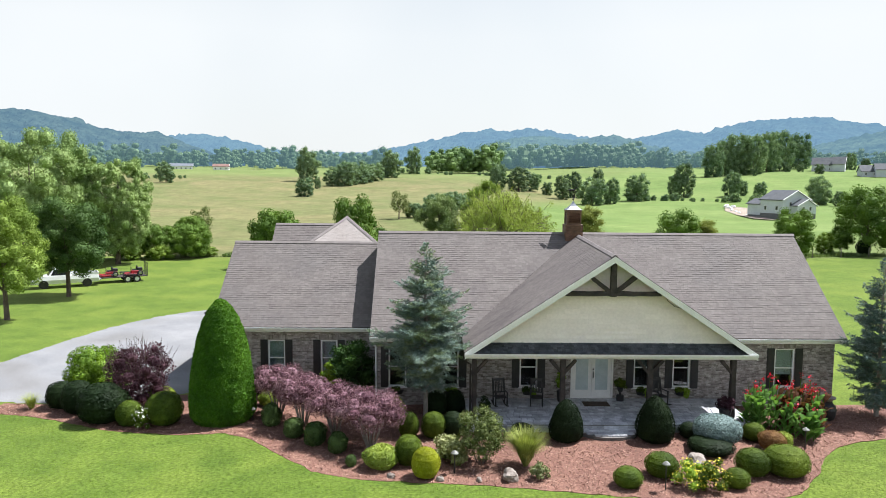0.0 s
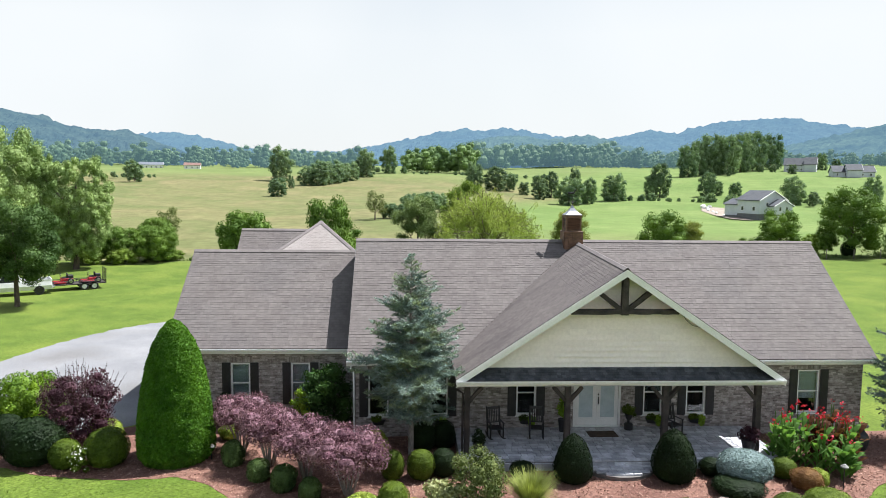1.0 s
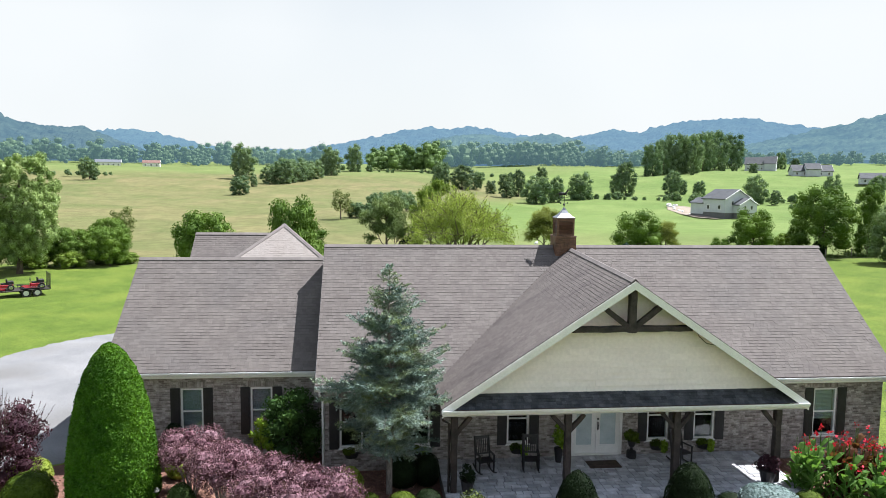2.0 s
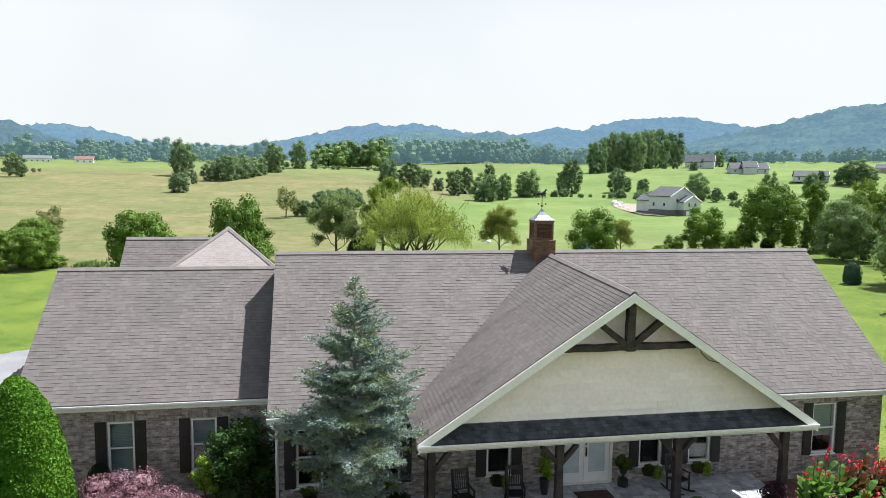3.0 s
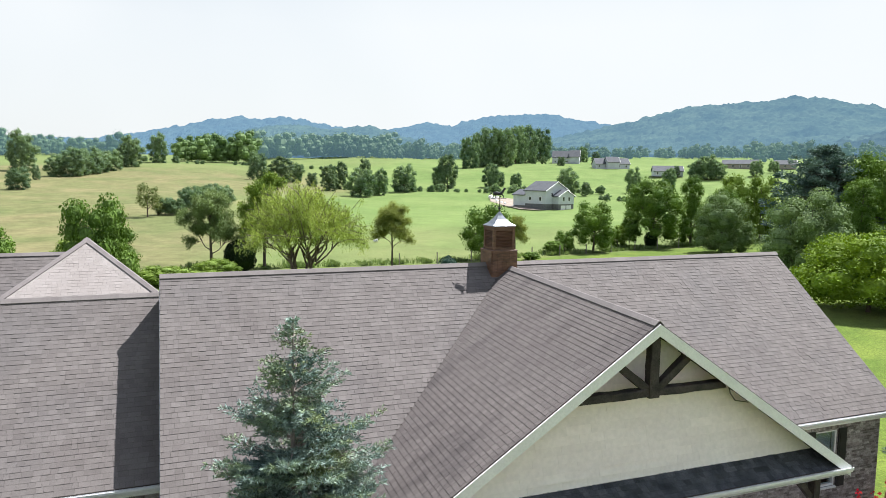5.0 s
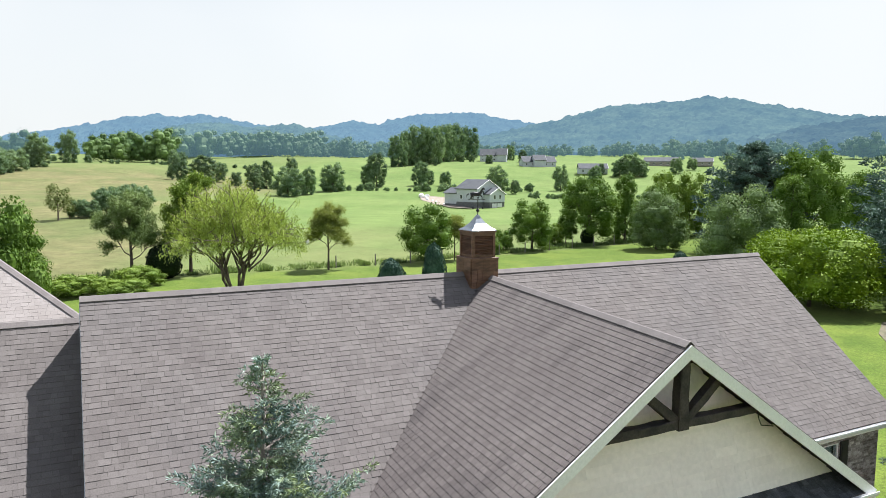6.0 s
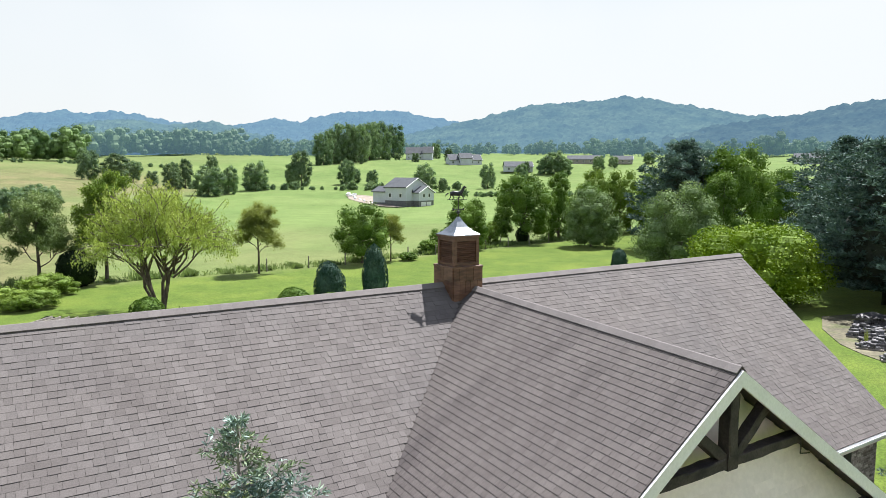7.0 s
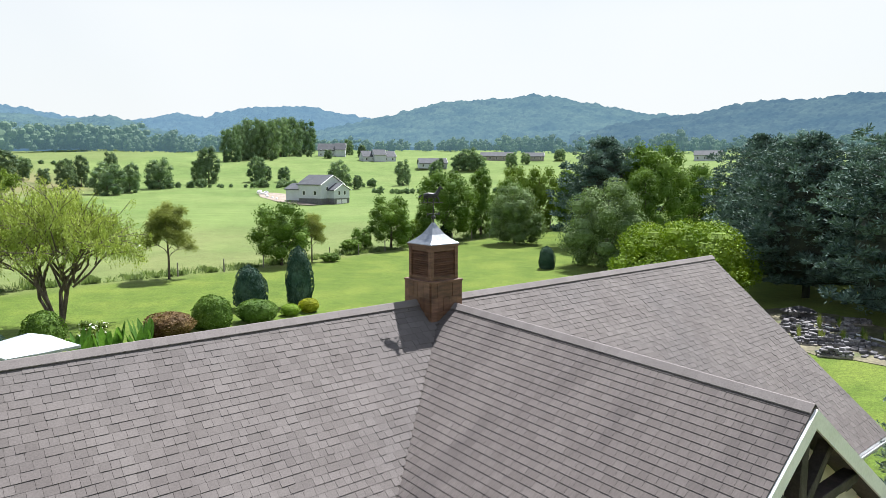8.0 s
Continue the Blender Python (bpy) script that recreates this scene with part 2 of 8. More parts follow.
def glass_material():
    m = bpy.data.materials.new("window_glass")
    m.use_nodes = True
    n, l = m.node_tree.nodes, m.node_tree.links
    n.clear()
    out, mix = n.new("ShaderNodeOutputMaterial"), n.new("ShaderNodeMixShader")
    tr, gl = n.new("ShaderNodeBsdfTransparent"), n.new("ShaderNodeBsdfGlossy")
    tr.inputs["Color"].default_value = (0.80, 0.85, 0.86, 1)
    gl.inputs["Roughness"].default_value = 0.02
    mix.inputs["Fac"].default_value = 0.06
    l.new(tr.outputs["BSDF"], mix.inputs[1])
    l.new(gl.outputs["BSDF"], mix.inputs[2])
    l.new(mix.outputs["Shader"], out.inputs["Surface"])
    return m


GLASS = glass_material()


def ground_material():
    """Mown lawn, tall meadow and pasture, mixed by which of them grows where."""
    m = surface("grass_ground", (0.055, 0.094, 0.011), (0.092, 0.139, 0.019), 0.9, 9.0, 0.95, 0.03, 20, fine_amount=0.42, extra=(0.115, 0.155, 0.023), extra_scale=0.22)
    n, l = m.node_tree.nodes, m.node_tree.links
    b = next(x for x in n if x.type == "BSDF_PRINCIPLED")
    b.inputs["Specular IOR Level"].default_value = 0.1
    b.inputs["Sheen Weight"].default_value, b.inputs["Sheen Roughness"].default_value = 0.24, 0.45      # back-lit blades seen at a low angle
    b.inputs["Sheen Tint"].default_value = (0.62, 0.70, 0.28, 1)
    lawn = b.inputs["Base Color"].links[0].from_socket
    geo = n.new("ShaderNodeNewGeometry")

    def layer(sc, c1, c2, detail=5, dist=1.0):
        t, r = n.new("ShaderNodeTexNoise"), n.new("ShaderNodeValToRGB")
        t.inputs["Scale"].default_value, t.inputs["Detail"].default_value, t.inputs["Distortion"].default_value = sc, detail, dist
        l.new(geo.outputs["Position"], t.inputs["Vector"])
        l.new(t.outputs["Fac"], r.inputs["Fac"])
        r.color_ramp.elements[0].position, r.color_ramp.elements[0].color = 0.36, (*c1, 1)
        r.color_ramp.elements[1].position, r.color_ramp.elements[1].color = 0.66, (*c2, 1)
        return r.outputs["Color"]

    meadow = layer(0.045, (0.094, 0.108, 0.040), (0.160, 0.138, 0.068), 8)
    pasture = layer(0.035, (0.088, 0.142, 0.036), (0.135, 0.185, 0.056), 7)
    def tufts(c, sc, lo, hi):
        t, r, x = n.new("ShaderNodeTexNoise"), n.new("ShaderNodeMapRange"), n.new("ShaderNodeVectorMath")
        t.inputs["Scale"].default_value, t.inputs["Detail"].default_value = sc, 6
        l.new(geo.outputs["Position"], t.inputs["Vector"])
        l.new(t.outputs["Fac"], r.inputs["Value"])
        for k, v in (("From Min", 0.3), ("From Max", 0.7), ("To Min", lo), ("To Max", hi)):
            r.inputs[k].default_value = v
        x.operation = "SCALE"
        l.new(c, x.inputs[0])
        l.new(r.outputs["Result"], x.inputs["Scale"])
        return x.outputs["Vector"]

    meadow = tufts(tufts(meadow, 0.35, 0.75, 1.25), 1.6, 0.8, 1.2)
    pasture = tufts(tufts(pasture, 0.2, 0.85, 1.15), 1.1, 0.85, 1.15)
    col = lawn
    for name, c in (("meadow", meadow), ("pasture", pasture)):
        at, mx = n.new("ShaderNodeAttribute"), n.new("ShaderNodeMix")
        at.attribute_name = name
        mx.data_type = "RGBA"
        l.new(at.outputs["Fac"], mx.inputs["Factor"])
        l.new(col, mx.inputs["A"])
        l.new(c, mx.inputs["B"])
        col = mx.outputs["Result"]
    l.new(col, b.inputs["Base Color"])
    return m


GROUND = ground_material()


def backdrop_material(name, c1, c2, haze_glow):
    """Wooded hills far off; the haze of a kilometre of summer air is added as blue emission."""
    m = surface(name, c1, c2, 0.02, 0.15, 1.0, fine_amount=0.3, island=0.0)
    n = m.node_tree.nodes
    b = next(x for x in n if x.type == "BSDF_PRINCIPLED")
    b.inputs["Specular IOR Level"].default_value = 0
    b.inputs["Emission Color"].default_value = (*haze_glow, 1)
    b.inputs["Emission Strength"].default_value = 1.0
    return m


# the last colour of each is its haze, stronger for the paler ridges
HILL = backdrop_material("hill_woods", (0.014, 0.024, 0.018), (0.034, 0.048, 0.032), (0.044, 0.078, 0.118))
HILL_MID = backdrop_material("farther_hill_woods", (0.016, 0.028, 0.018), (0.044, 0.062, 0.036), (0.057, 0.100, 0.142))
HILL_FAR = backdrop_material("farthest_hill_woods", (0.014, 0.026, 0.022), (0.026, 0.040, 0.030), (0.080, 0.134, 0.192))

# ---- mesh tools ----
class Shape:
    """Collects boxes, tubes and quads for one mesh."""

    def __init__(self):
        self.v, self.f = [], []

    def add(self, verts, faces):
        k = len(self.v)
        self.v += [tuple(p) for p in verts]
        self.f += [tuple(i + k for i in q) for q in faces]
        return self

    def box(self, x0, x1, y0, y1, z0, z1, m=None, bevel=0.0):
        e = min(bevel, (x1 - x0) * 0.4, (y1 - y0) * 0.4)
        if e > 0:
            ring = [(x0 + e, y0), (x1 - e, y0), (x1, y0 + e), (x1, y1 - e), (x1 - e, y1), (x0 + e, y1), (x0, y1 - e), (x0, y0 + e)]
            vs = [(x, y, z0) for x, y in ring] + [(x, y, z1 - e) for x, y in ring]
            cx, cy = (x0 + x1) / 2, (y0 + y1) / 2
            vs += [(cx + (x - cx) * (1 - 2 * e / (x1 - x0)), cy + (y - cy) * (1 - 2 * e / (y1 - y0)), z1) for x, y in ring]
            fs = [tuple(range(7, -1, -1)), tuple(range(16, 24))]
            for k in (0, 8):
                fs += [(k + i, k + (i + 1) % 8, k + 8 + (i + 1) % 8, k + 8 + i) for i in range(8)]
        else:
            vs = [(x, y, z) for z in (z0, z1) for y in (y0, y1) for x in (x0, x1)]
            fs = [(0, 2, 3, 1), (4, 5, 7, 6), (0, 1, 5, 4), (2, 6, 7, 3), (0, 4, 6, 2), (1, 3, 7, 5)]
        if m is not None:
            vs = [m @ Vector(p) for p in vs]
        return self.add(vs, fs)

    def tube(self, points, radii, n=8, cap=True):
        points = [Vector(p) for p in points]
        if isinstance(radii, (int, float)):
            radii = [radii] * len(points)
        k = len(self.v)
        for i, p in enumerate(points):
            d = (points[min(i + 1, len(points) - 1)] - points[max(i - 1, 0)]).normalized()
            a = d.cross(Vector((0, 0, 1)) if abs(d.z) < 0.95 else Vector((1, 0, 0))).normalized()
            b = d.cross(a)
            self.v += [tuple(p + (a * math.cos(6.2832 * j / n) + b * math.sin(6.2832 * j / n)) * radii[i]) for j in range(n)]
        for i in range(len(points) - 1):
            for j in range(n):
                q = k + i * n
                self.f.append((q + j, q + n + j, q + n + (j + 1) % n, q + (j + 1) % n))
        if cap:
            self.f.append(tuple(k + j for j in range(n)))
            e = k + (len(points) - 1) * n
            self.f.append(tuple(e + j for j in range(n - 1, -1, -1)))
        return self

    def lathe(self, profile, n=16, at=(0, 0, 0), squash=1.0):
        k = len(self.v)
        for r, z in profile:
            self.v += [(at[0] + r * math.cos(6.2832 * j / n), at[1] + r * squash * math.sin(6.2832 * j / n), at[2] + z) for j in range(n)]
        for i in range(len(profile) - 1):
            for j in range(n):
                q = k + i * n
                self.f.append((q + j, q + (j + 1) % n, q + n + (j + 1) % n, q + n + j))
        self.f.append(tuple(k + j for j in range(n - 1, -1, -1)))
        e = k + (len(profile) - 1) * n
        self.f.append(tuple(e + j for j in range(n)))
        return self

    def prism(self, outline, y0, y1):
        """An outline in x and z, pulled from y0 to y1."""
        n = len(outline)
        vs = [(x, y0, z) for x, z in outline] + [(x, y1, z) for x, z in outline]
        return self.add(vs, [tuple(range(n)), tuple(range(2 * n - 1, n - 1, -1))] + [(i, i + n, (i + 1) % n + n, (i + 1) % n) for i in range(n)])

    def slab(self, outline, z0, z1):
        n = len(outline)
        vs = [(x, y, z0) for x, y in outline] + [(x, y, z1) for x, y in outline]
        return self.add(vs, [tuple(range(n - 1, -1, -1)), tuple(range(n, 2 * n))] + [(i, (i + 1) % n, (i + 1) % n + n, i + n) for i in range(n)])

    def mesh(self, name, material, smooth=False):
        me = bpy.data.meshes.new(name)
        me.from_pydata(self.v, [], self.f)
        me.materials.append(material)
        if smooth:
            me.polygons.foreach_set("use_smooth", [True] * len(me.polygons))
        me.update()
        return me


def quads_mesh(name, v, material, smooth=False):
    """A mesh of loose quads from an array (n, 4, 3)."""
    v = np.asarray(v, dtype=np.float32)
    n = len(v)
    me = bpy.data.meshes.new(name)
    me.vertices.add(4 * n), me.loops.add(4 * n), me.polygons.add(n)
    me.vertices.foreach_set("co", v.ravel())
    me.loops.foreach_set("vertex_index", np.arange(4 * n, dtype=np.int32))
    me.polygons.foreach_set("loop_start", np.arange(0, 4 * n, 4, dtype=np.int32))
    me.polygons.foreach_set("loop_total", np.full(n, 4, dtype=np.int32))
    me.materials.append(material)
    me.update(calc_edges=True)
    return me


def part(name, shape, material, parent=None, label="", smooth=False, at=None):
    """One mesh object, under a thing or a part where a parent is given."""
    me = shape.mesh(name, material, smooth) if isinstance(shape, Shape) else shape
    ob = new(name, me)
    if parent is not None:
        ob.parent = parent
    if at is not None:
        ob.matrix_basis = at
    return tagged(ob, label)


def thing(name, label, category, at=None, group="", kind=""):
    ob = new(name)
    if at is not None:
        ob.matrix_basis = at
    return tagged(ob, label, category, group, kind)


def place(x, y, z=None, s=1.0, turn=0.0, sz=None):
    """A pose on the ground, with a size."""
    return pose(x, y, ground_z(x, y) if z is None else z, 0, 0, turn) @ Matrix.Diagonal((s, s, s if sz is None else sz, 1))


RNG = np.random.default_rng(7)


def leaf_quads(points, normals, size, aspect=0.6, lie=0.5, rng=RNG, vary=0.4):
    """Leaves, as folded-over diamonds round the points, leaning along the normals by lie (0: any way, 1: flat on the surface)."""
    n = len(points)
    nr = normals * lie + rng.normal(size=(n, 3)) * (1 - lie) * 0.7
    nr /= np.linalg.norm(nr, axis=1, keepdims=True) + 1e-9
    a = np.cross(nr, rng.normal(size=(n, 3)))
    a /= np.linalg.norm(a, axis=1, keepdims=True) + 1e-9
    b = np.cross(nr, a)
    s = (size * (1 + vary * rng.uniform(-1, 1, n)))[:, None] * 0.5
    return np.stack([points - a * s, points - b * s * aspect + nr * s * 0.15, points + a * s, points + b * s * aspect + nr * s * 0.15], axis=1)


def blob_points(blobs, n, rng=RNG, depth=0.3, keep=0.8):
    """Points on the outside of a heap of ellipsoids [(centre, radii)], with outward normals."""
    c = np.array([b[0] for b in blobs], dtype=float)
    r = np.array([b[1] for b in blobs], dtype=float)
    w = (r[:, 0] * r[:, 1] + r[:, 1] * r[:, 2] + r[:, 0] * r[:, 2])
    k = rng.choice(len(blobs), size=int(n * 2.5), p=w / w.sum())
    d = rng.normal(size=(len(k), 3))
    d /= np.linalg.norm(d, axis=1, keepdims=True)
    p = c[k] + d * r[k] * (1 - depth * rng.random(len(k)) ** 1.5 + 0.05 * rng.normal(size=len(k)))[:, None]
    ok = np.ones(len(k), bool)
    for i in range(len(blobs)):
        ok &= ~((((p - c[i]) / r[i]) ** 2).sum(1) < keep ** 2) | (k == i)
    p, d, k = p[ok][:n], d[ok][:n], k[ok][:n]
    nn = d / r[k]
    return p, nn / np.linalg.norm(nn, axis=1, keepdims=True)


def core_shape(blobs, shrink=0.78, seg=8, rings=5):
    s = Shape()
    for c, r in blobs:
        k = len(s.v)
        for i in range(1, rings):
            th = math.pi * i / rings
            s.v += [(c[0] + r[0] * shrink * math.sin(th) * math.cos(6.2832 * j / seg), c[1] + r[1] * shrink * math.sin(th) * math.sin(6.2832 * j / seg), c[2] + r[2] * shrink * math.cos(th)) for j in range(seg)]
        for i in range(rings - 2):
            for j in range(seg):
                s.f.append((k + i * seg + j, k + i * seg + (j + 1) % seg, k + (i + 1) * seg + (j + 1) % seg, k + (i + 1) * seg + j))
        s.f += [tuple(k + j for j in range(seg)), tuple(k + (rings - 2) * seg + j for j in range(seg - 1, -1, -1))]
    return s


def crown_mesh(name, blobs, n, size, material, aspect=0.6, lie=0.4, depth=0.3, core=0.72, seed=1):
    """Leaves over a heap of ellipsoids, with inner leaves that close the view through."""
    rng = np.random.default_rng(seed)
    p, nr = blob_points(blobs, n, rng, depth)
    q = leaf_quads(p, nr, size, aspect, lie, rng)
    me_q = q.reshape(-1, 3)
    s = core_shape(blobs, core) if core else Shape()
    me = bpy.data.meshes.new(name)
    k = len(s.v)
    me.from_pydata(s.v + me_q.tolist(), [], s.f + [(k + i, k + i + 1, k + i + 2, k + i + 3) for i in range(0, len(me_q), 4)])
    me.materials.append(material)
    me.update()
    return me


def heap(w, h, z0, count, seed, spread=0.75, size=0.34, flat=0.8, low=0.1):
    """Ellipsoids heaped up into a crown w wide and h high whose foot is at z0."""
    rng = np.random.default_rng(seed)
    out = [((0, 0, z0 + h * 0.5), (w * 0.33, w * 0.33, h * 0.36))]
    for i in range(count):
        u = (i + 0.5) / count
        zz = low + (0.92 - low) * u
        rad = math.sin(math.pi * min(1, 0.16 + zz * 0.82)) ** 0.5 * w * 0.5 * spread
        a = i * 2.399 + rng.uniform(-0.4, 0.4)
        rr = rad * rng.uniform(0.65, 1.05)
        s = size * w * 0.5 * rng.uniform(0.75, 1.3)
        out.append(((rr * math.cos(a), rr * math.sin(a), z0 + h * zz * rng.uniform(0.92, 1.06)), (s, s, s * flat)))
    return out


def limbs(shape, h, fork, w, r, count=5, seed=1, n=7):
    """A tapered, leaning trunk with limbs that rise from it."""
    rng = np.random.default_rng(seed)
    bend = rng.uniform(-0.03, 0.03, 2) * h
    top = (bend[0], bend[1], h * 0.8)
    shape.tube([(0, 0, -0.3), (0, 0, 0.15), (bend[0] * 0.3, bend[1] * 0.3, fork), (bend[0] * 0.7, bend[1] * 0.7, h * 0.55), top], [r * 1.35, r * 1.1, r * 0.85, r * 0.5, r * 0.12], n)
    for i in range(count):
        a, f = i * 2.4 + rng.uniform(-0.5, 0.5), fork + (h * 0.55 - fork) * (i / max(1, count))
        o = w * 0.5 * rng.uniform(0.5, 0.8)
        shape.tube([(bend[0] * 0.4, bend[1] * 0.4, f), (o * 0.45 * math.cos(a), o * 0.45 * math.sin(a), f + h * 0.13), (o * math.cos(a), o * math.sin(a), f + h * rng.uniform(0.25, 0.36))], [r * 0.5, r * 0.33, r * 0.07], 5)
    return shape

# ---- the lie of the land ----
def between(r, tab):
    if r <= tab[0][0]:
        return tab[0][1]
    for (a, u), (b, v) in zip(tab, tab[1:]):
        if r <= b:
            return u + (v - u) * (r - a) / (b - a)
    return tab[-1][1]


def smooth(a, b, v):
    f = min(1.0, max(0.0, (v - a) / (b - a)))
    return f * f * (3 - 2 * f)


WEST = ((0, -.35), (110, -.35), (250, 5.5), (420, 16.5), (600, 19), (900, 30), (1000, 34))
EAST = ((0, -.35), (215, -.5), (330, 3.6), (410, 13.5), (450, 17.0), (600, 23.5), (800, 32), (1000, 40))
def bearing(x, y):
    dx, dy = x - 1.0, y + 12.0
    return math.hypot(dx, dy), math.degrees(math.atan2(dx, dy))


def ground_z(x, y):
    r, az = bearing(x, y)
    f = smooth(-2, 16, az)
    z = between(r, WEST) * (1 - f) + between(r, EAST) * f
    z += (-.35 - z) * smooth(85, 115, abs(az))
    return z


def make_ground():
    rings, r = [], 2.0
    while r < 4600:
        rings.append(r)
        r += 3.0 if r < 130 else r * 0.035
    n = 360
    v, f, meadow, pasture = [(1.0, -12.0, -.35)], [], [0.0], [0.0]
    for r in rings:
        for j in range(n):
            a = radians(j)
            x, y = 1 + r * math.sin(a), -12 + r * math.cos(a)
            az = j if j <= 180 else j - 360
            v.append((x, y, ground_z(x, y) + (0.25 * noise.noise((x * 0.02, y * 0.02, 0)) * smooth(70, 140, r) * min(8, r / 80))))
            wild = smooth(-1.5, 1.5, y - (61.5 + max(0, x - 30) * 0.21)) if abs(az) < 90 else 0.0
            wob = noise.noise((x * 0.012, y * 0.012, 3))
            green = (0.6 + 0.4 * smooth(118, 150, r + 14 * wob)) * smooth(3, 14, az - (r - 250) * 0.02 + 8 * wob)
            meadow.append(wild)
            pasture.append(max(wild * green, wild * smooth(330, 400, r + 30 * wob) * 0.7))
    f += [(0, 1 + (j + 1) % n, 1 + j) for j in range(n)]
    for i in range(len(rings) - 1):
        k = 1 + i * n
        f += [(k + j, k + (j + 1) % n, k + n + (j + 1) % n, k + n + j) for j in range(n)]
    me = bpy.data.meshes.new("ground")
    me.from_pydata(v, [], f)
    for name, values in (("meadow", meadow), ("pasture", pasture)):
        me.attributes.new(name, "FLOAT", "POINT").data.foreach_set("value", values)
    me.materials.append(GROUND)
    me.polygons.foreach_set("use_smooth", [True] * len(me.polygons))
    me.update()
    me.flip_normals()
    return tagged(new("ground", me), "green mown lawn running into yellow-green meadow and pasture", "ground", kind="structure")


make_ground()


def make_hills(crest, far, foot, material, seed):
    """Wooded hills as a far backdrop, crown beside crown. crest: bearing and rise in degrees of the skyline; far: its distance; foot: the rise at which the woods begin."""
    rng = np.random.default_rng(seed)
    az = np.arange(crest[0][0], crest[-1][0], 0.16)
    rr = np.concatenate([np.linspace(0.72, 1.0, 46), (1.02, 1.06, 1.12)])
    v = []
    for a in az:
        el = between(a, crest)
        for k in rr:
            R = far * k
            x, y = 1 + R * math.sin(radians(a)), -12 + R * math.cos(radians(a))
            f = min(1.0, (k - 0.72) / 0.28)
            rise = foot + (el - foot) * f ** 0.85
            z = 9.7 + R * math.tan(radians(rise)) - max(0.0, k - 1) * far * 0.35
            q = far / 1100
            d = noise.voronoi((x / (11 * q), y / (11 * q), seed))[0][0]
            z += q * (5.0 * (1 - min(1.0, d * 1.1)) - 0.5 + 3.0 * noise.noise((x / 60, y / 60, seed)) + 2.0 * noise.noise((x / 23, y / 23, seed))) + rng.normal() * 0.5 * q
            v.append((x, y, z - (25 if k == rr[0] else 0)))
    n = len(rr)
    f = [(i * n + j, i * n + j + 1, (i + 1) * n + j + 1, (i + 1) * n + j) for i in range(len(az) - 1) for j in range(n - 1)]
    me = bpy.data.meshes.new("backdrop")
    me.from_pydata(v, [], f)
    me.flip_normals()
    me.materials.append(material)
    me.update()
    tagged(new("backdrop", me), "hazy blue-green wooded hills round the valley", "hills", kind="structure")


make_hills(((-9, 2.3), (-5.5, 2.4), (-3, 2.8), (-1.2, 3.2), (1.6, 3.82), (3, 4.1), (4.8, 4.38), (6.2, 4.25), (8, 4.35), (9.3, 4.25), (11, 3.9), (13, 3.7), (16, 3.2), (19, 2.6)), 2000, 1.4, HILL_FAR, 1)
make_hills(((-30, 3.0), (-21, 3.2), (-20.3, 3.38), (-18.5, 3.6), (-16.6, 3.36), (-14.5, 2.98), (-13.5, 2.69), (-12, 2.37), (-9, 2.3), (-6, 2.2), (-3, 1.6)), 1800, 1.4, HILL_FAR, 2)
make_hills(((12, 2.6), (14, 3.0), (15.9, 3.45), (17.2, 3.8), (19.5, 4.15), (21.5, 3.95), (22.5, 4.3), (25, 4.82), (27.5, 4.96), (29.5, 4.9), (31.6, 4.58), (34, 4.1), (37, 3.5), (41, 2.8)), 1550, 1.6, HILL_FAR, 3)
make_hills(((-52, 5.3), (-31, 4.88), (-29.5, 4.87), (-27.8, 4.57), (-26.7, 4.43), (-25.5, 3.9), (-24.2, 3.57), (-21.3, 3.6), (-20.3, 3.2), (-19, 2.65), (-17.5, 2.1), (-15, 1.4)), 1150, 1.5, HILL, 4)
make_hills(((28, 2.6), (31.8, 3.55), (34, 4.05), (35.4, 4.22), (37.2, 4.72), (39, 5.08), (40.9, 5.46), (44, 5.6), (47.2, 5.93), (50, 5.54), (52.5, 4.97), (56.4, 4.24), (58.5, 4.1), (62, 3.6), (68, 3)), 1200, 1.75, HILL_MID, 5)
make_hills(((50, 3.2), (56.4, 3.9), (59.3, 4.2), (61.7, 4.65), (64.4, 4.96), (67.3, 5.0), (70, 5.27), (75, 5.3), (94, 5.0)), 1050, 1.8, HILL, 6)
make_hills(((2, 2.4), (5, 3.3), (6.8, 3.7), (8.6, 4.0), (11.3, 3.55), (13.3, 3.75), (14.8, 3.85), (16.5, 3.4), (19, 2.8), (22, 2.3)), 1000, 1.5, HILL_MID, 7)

def ragged(poly, step=0.3, amount=0.07):
    """The outline with a wavering, hand-cut edge."""
    out = []
    for (x0, y0), (x1, y1) in zip(poly, poly[1:] + poly[:1]):
        n = max(1, int(math.hypot(x1 - x0, y1 - y0) / step))
        for i in range(n):
            x, y = x0 + (x1 - x0) * i / n, y0 + (y1 - y0) * i / n
            out.append((x + amount * noise.noise((x * 1.9, y * 1.9, 1)) + amount * 0.6 * noise.noise((x * 6, y * 6, 2)), y + amount * noise.noise((x * 1.9, y * 1.9, 7)) + amount * 0.6 * noise.noise((x * 6, y * 6, 8))))
    return out


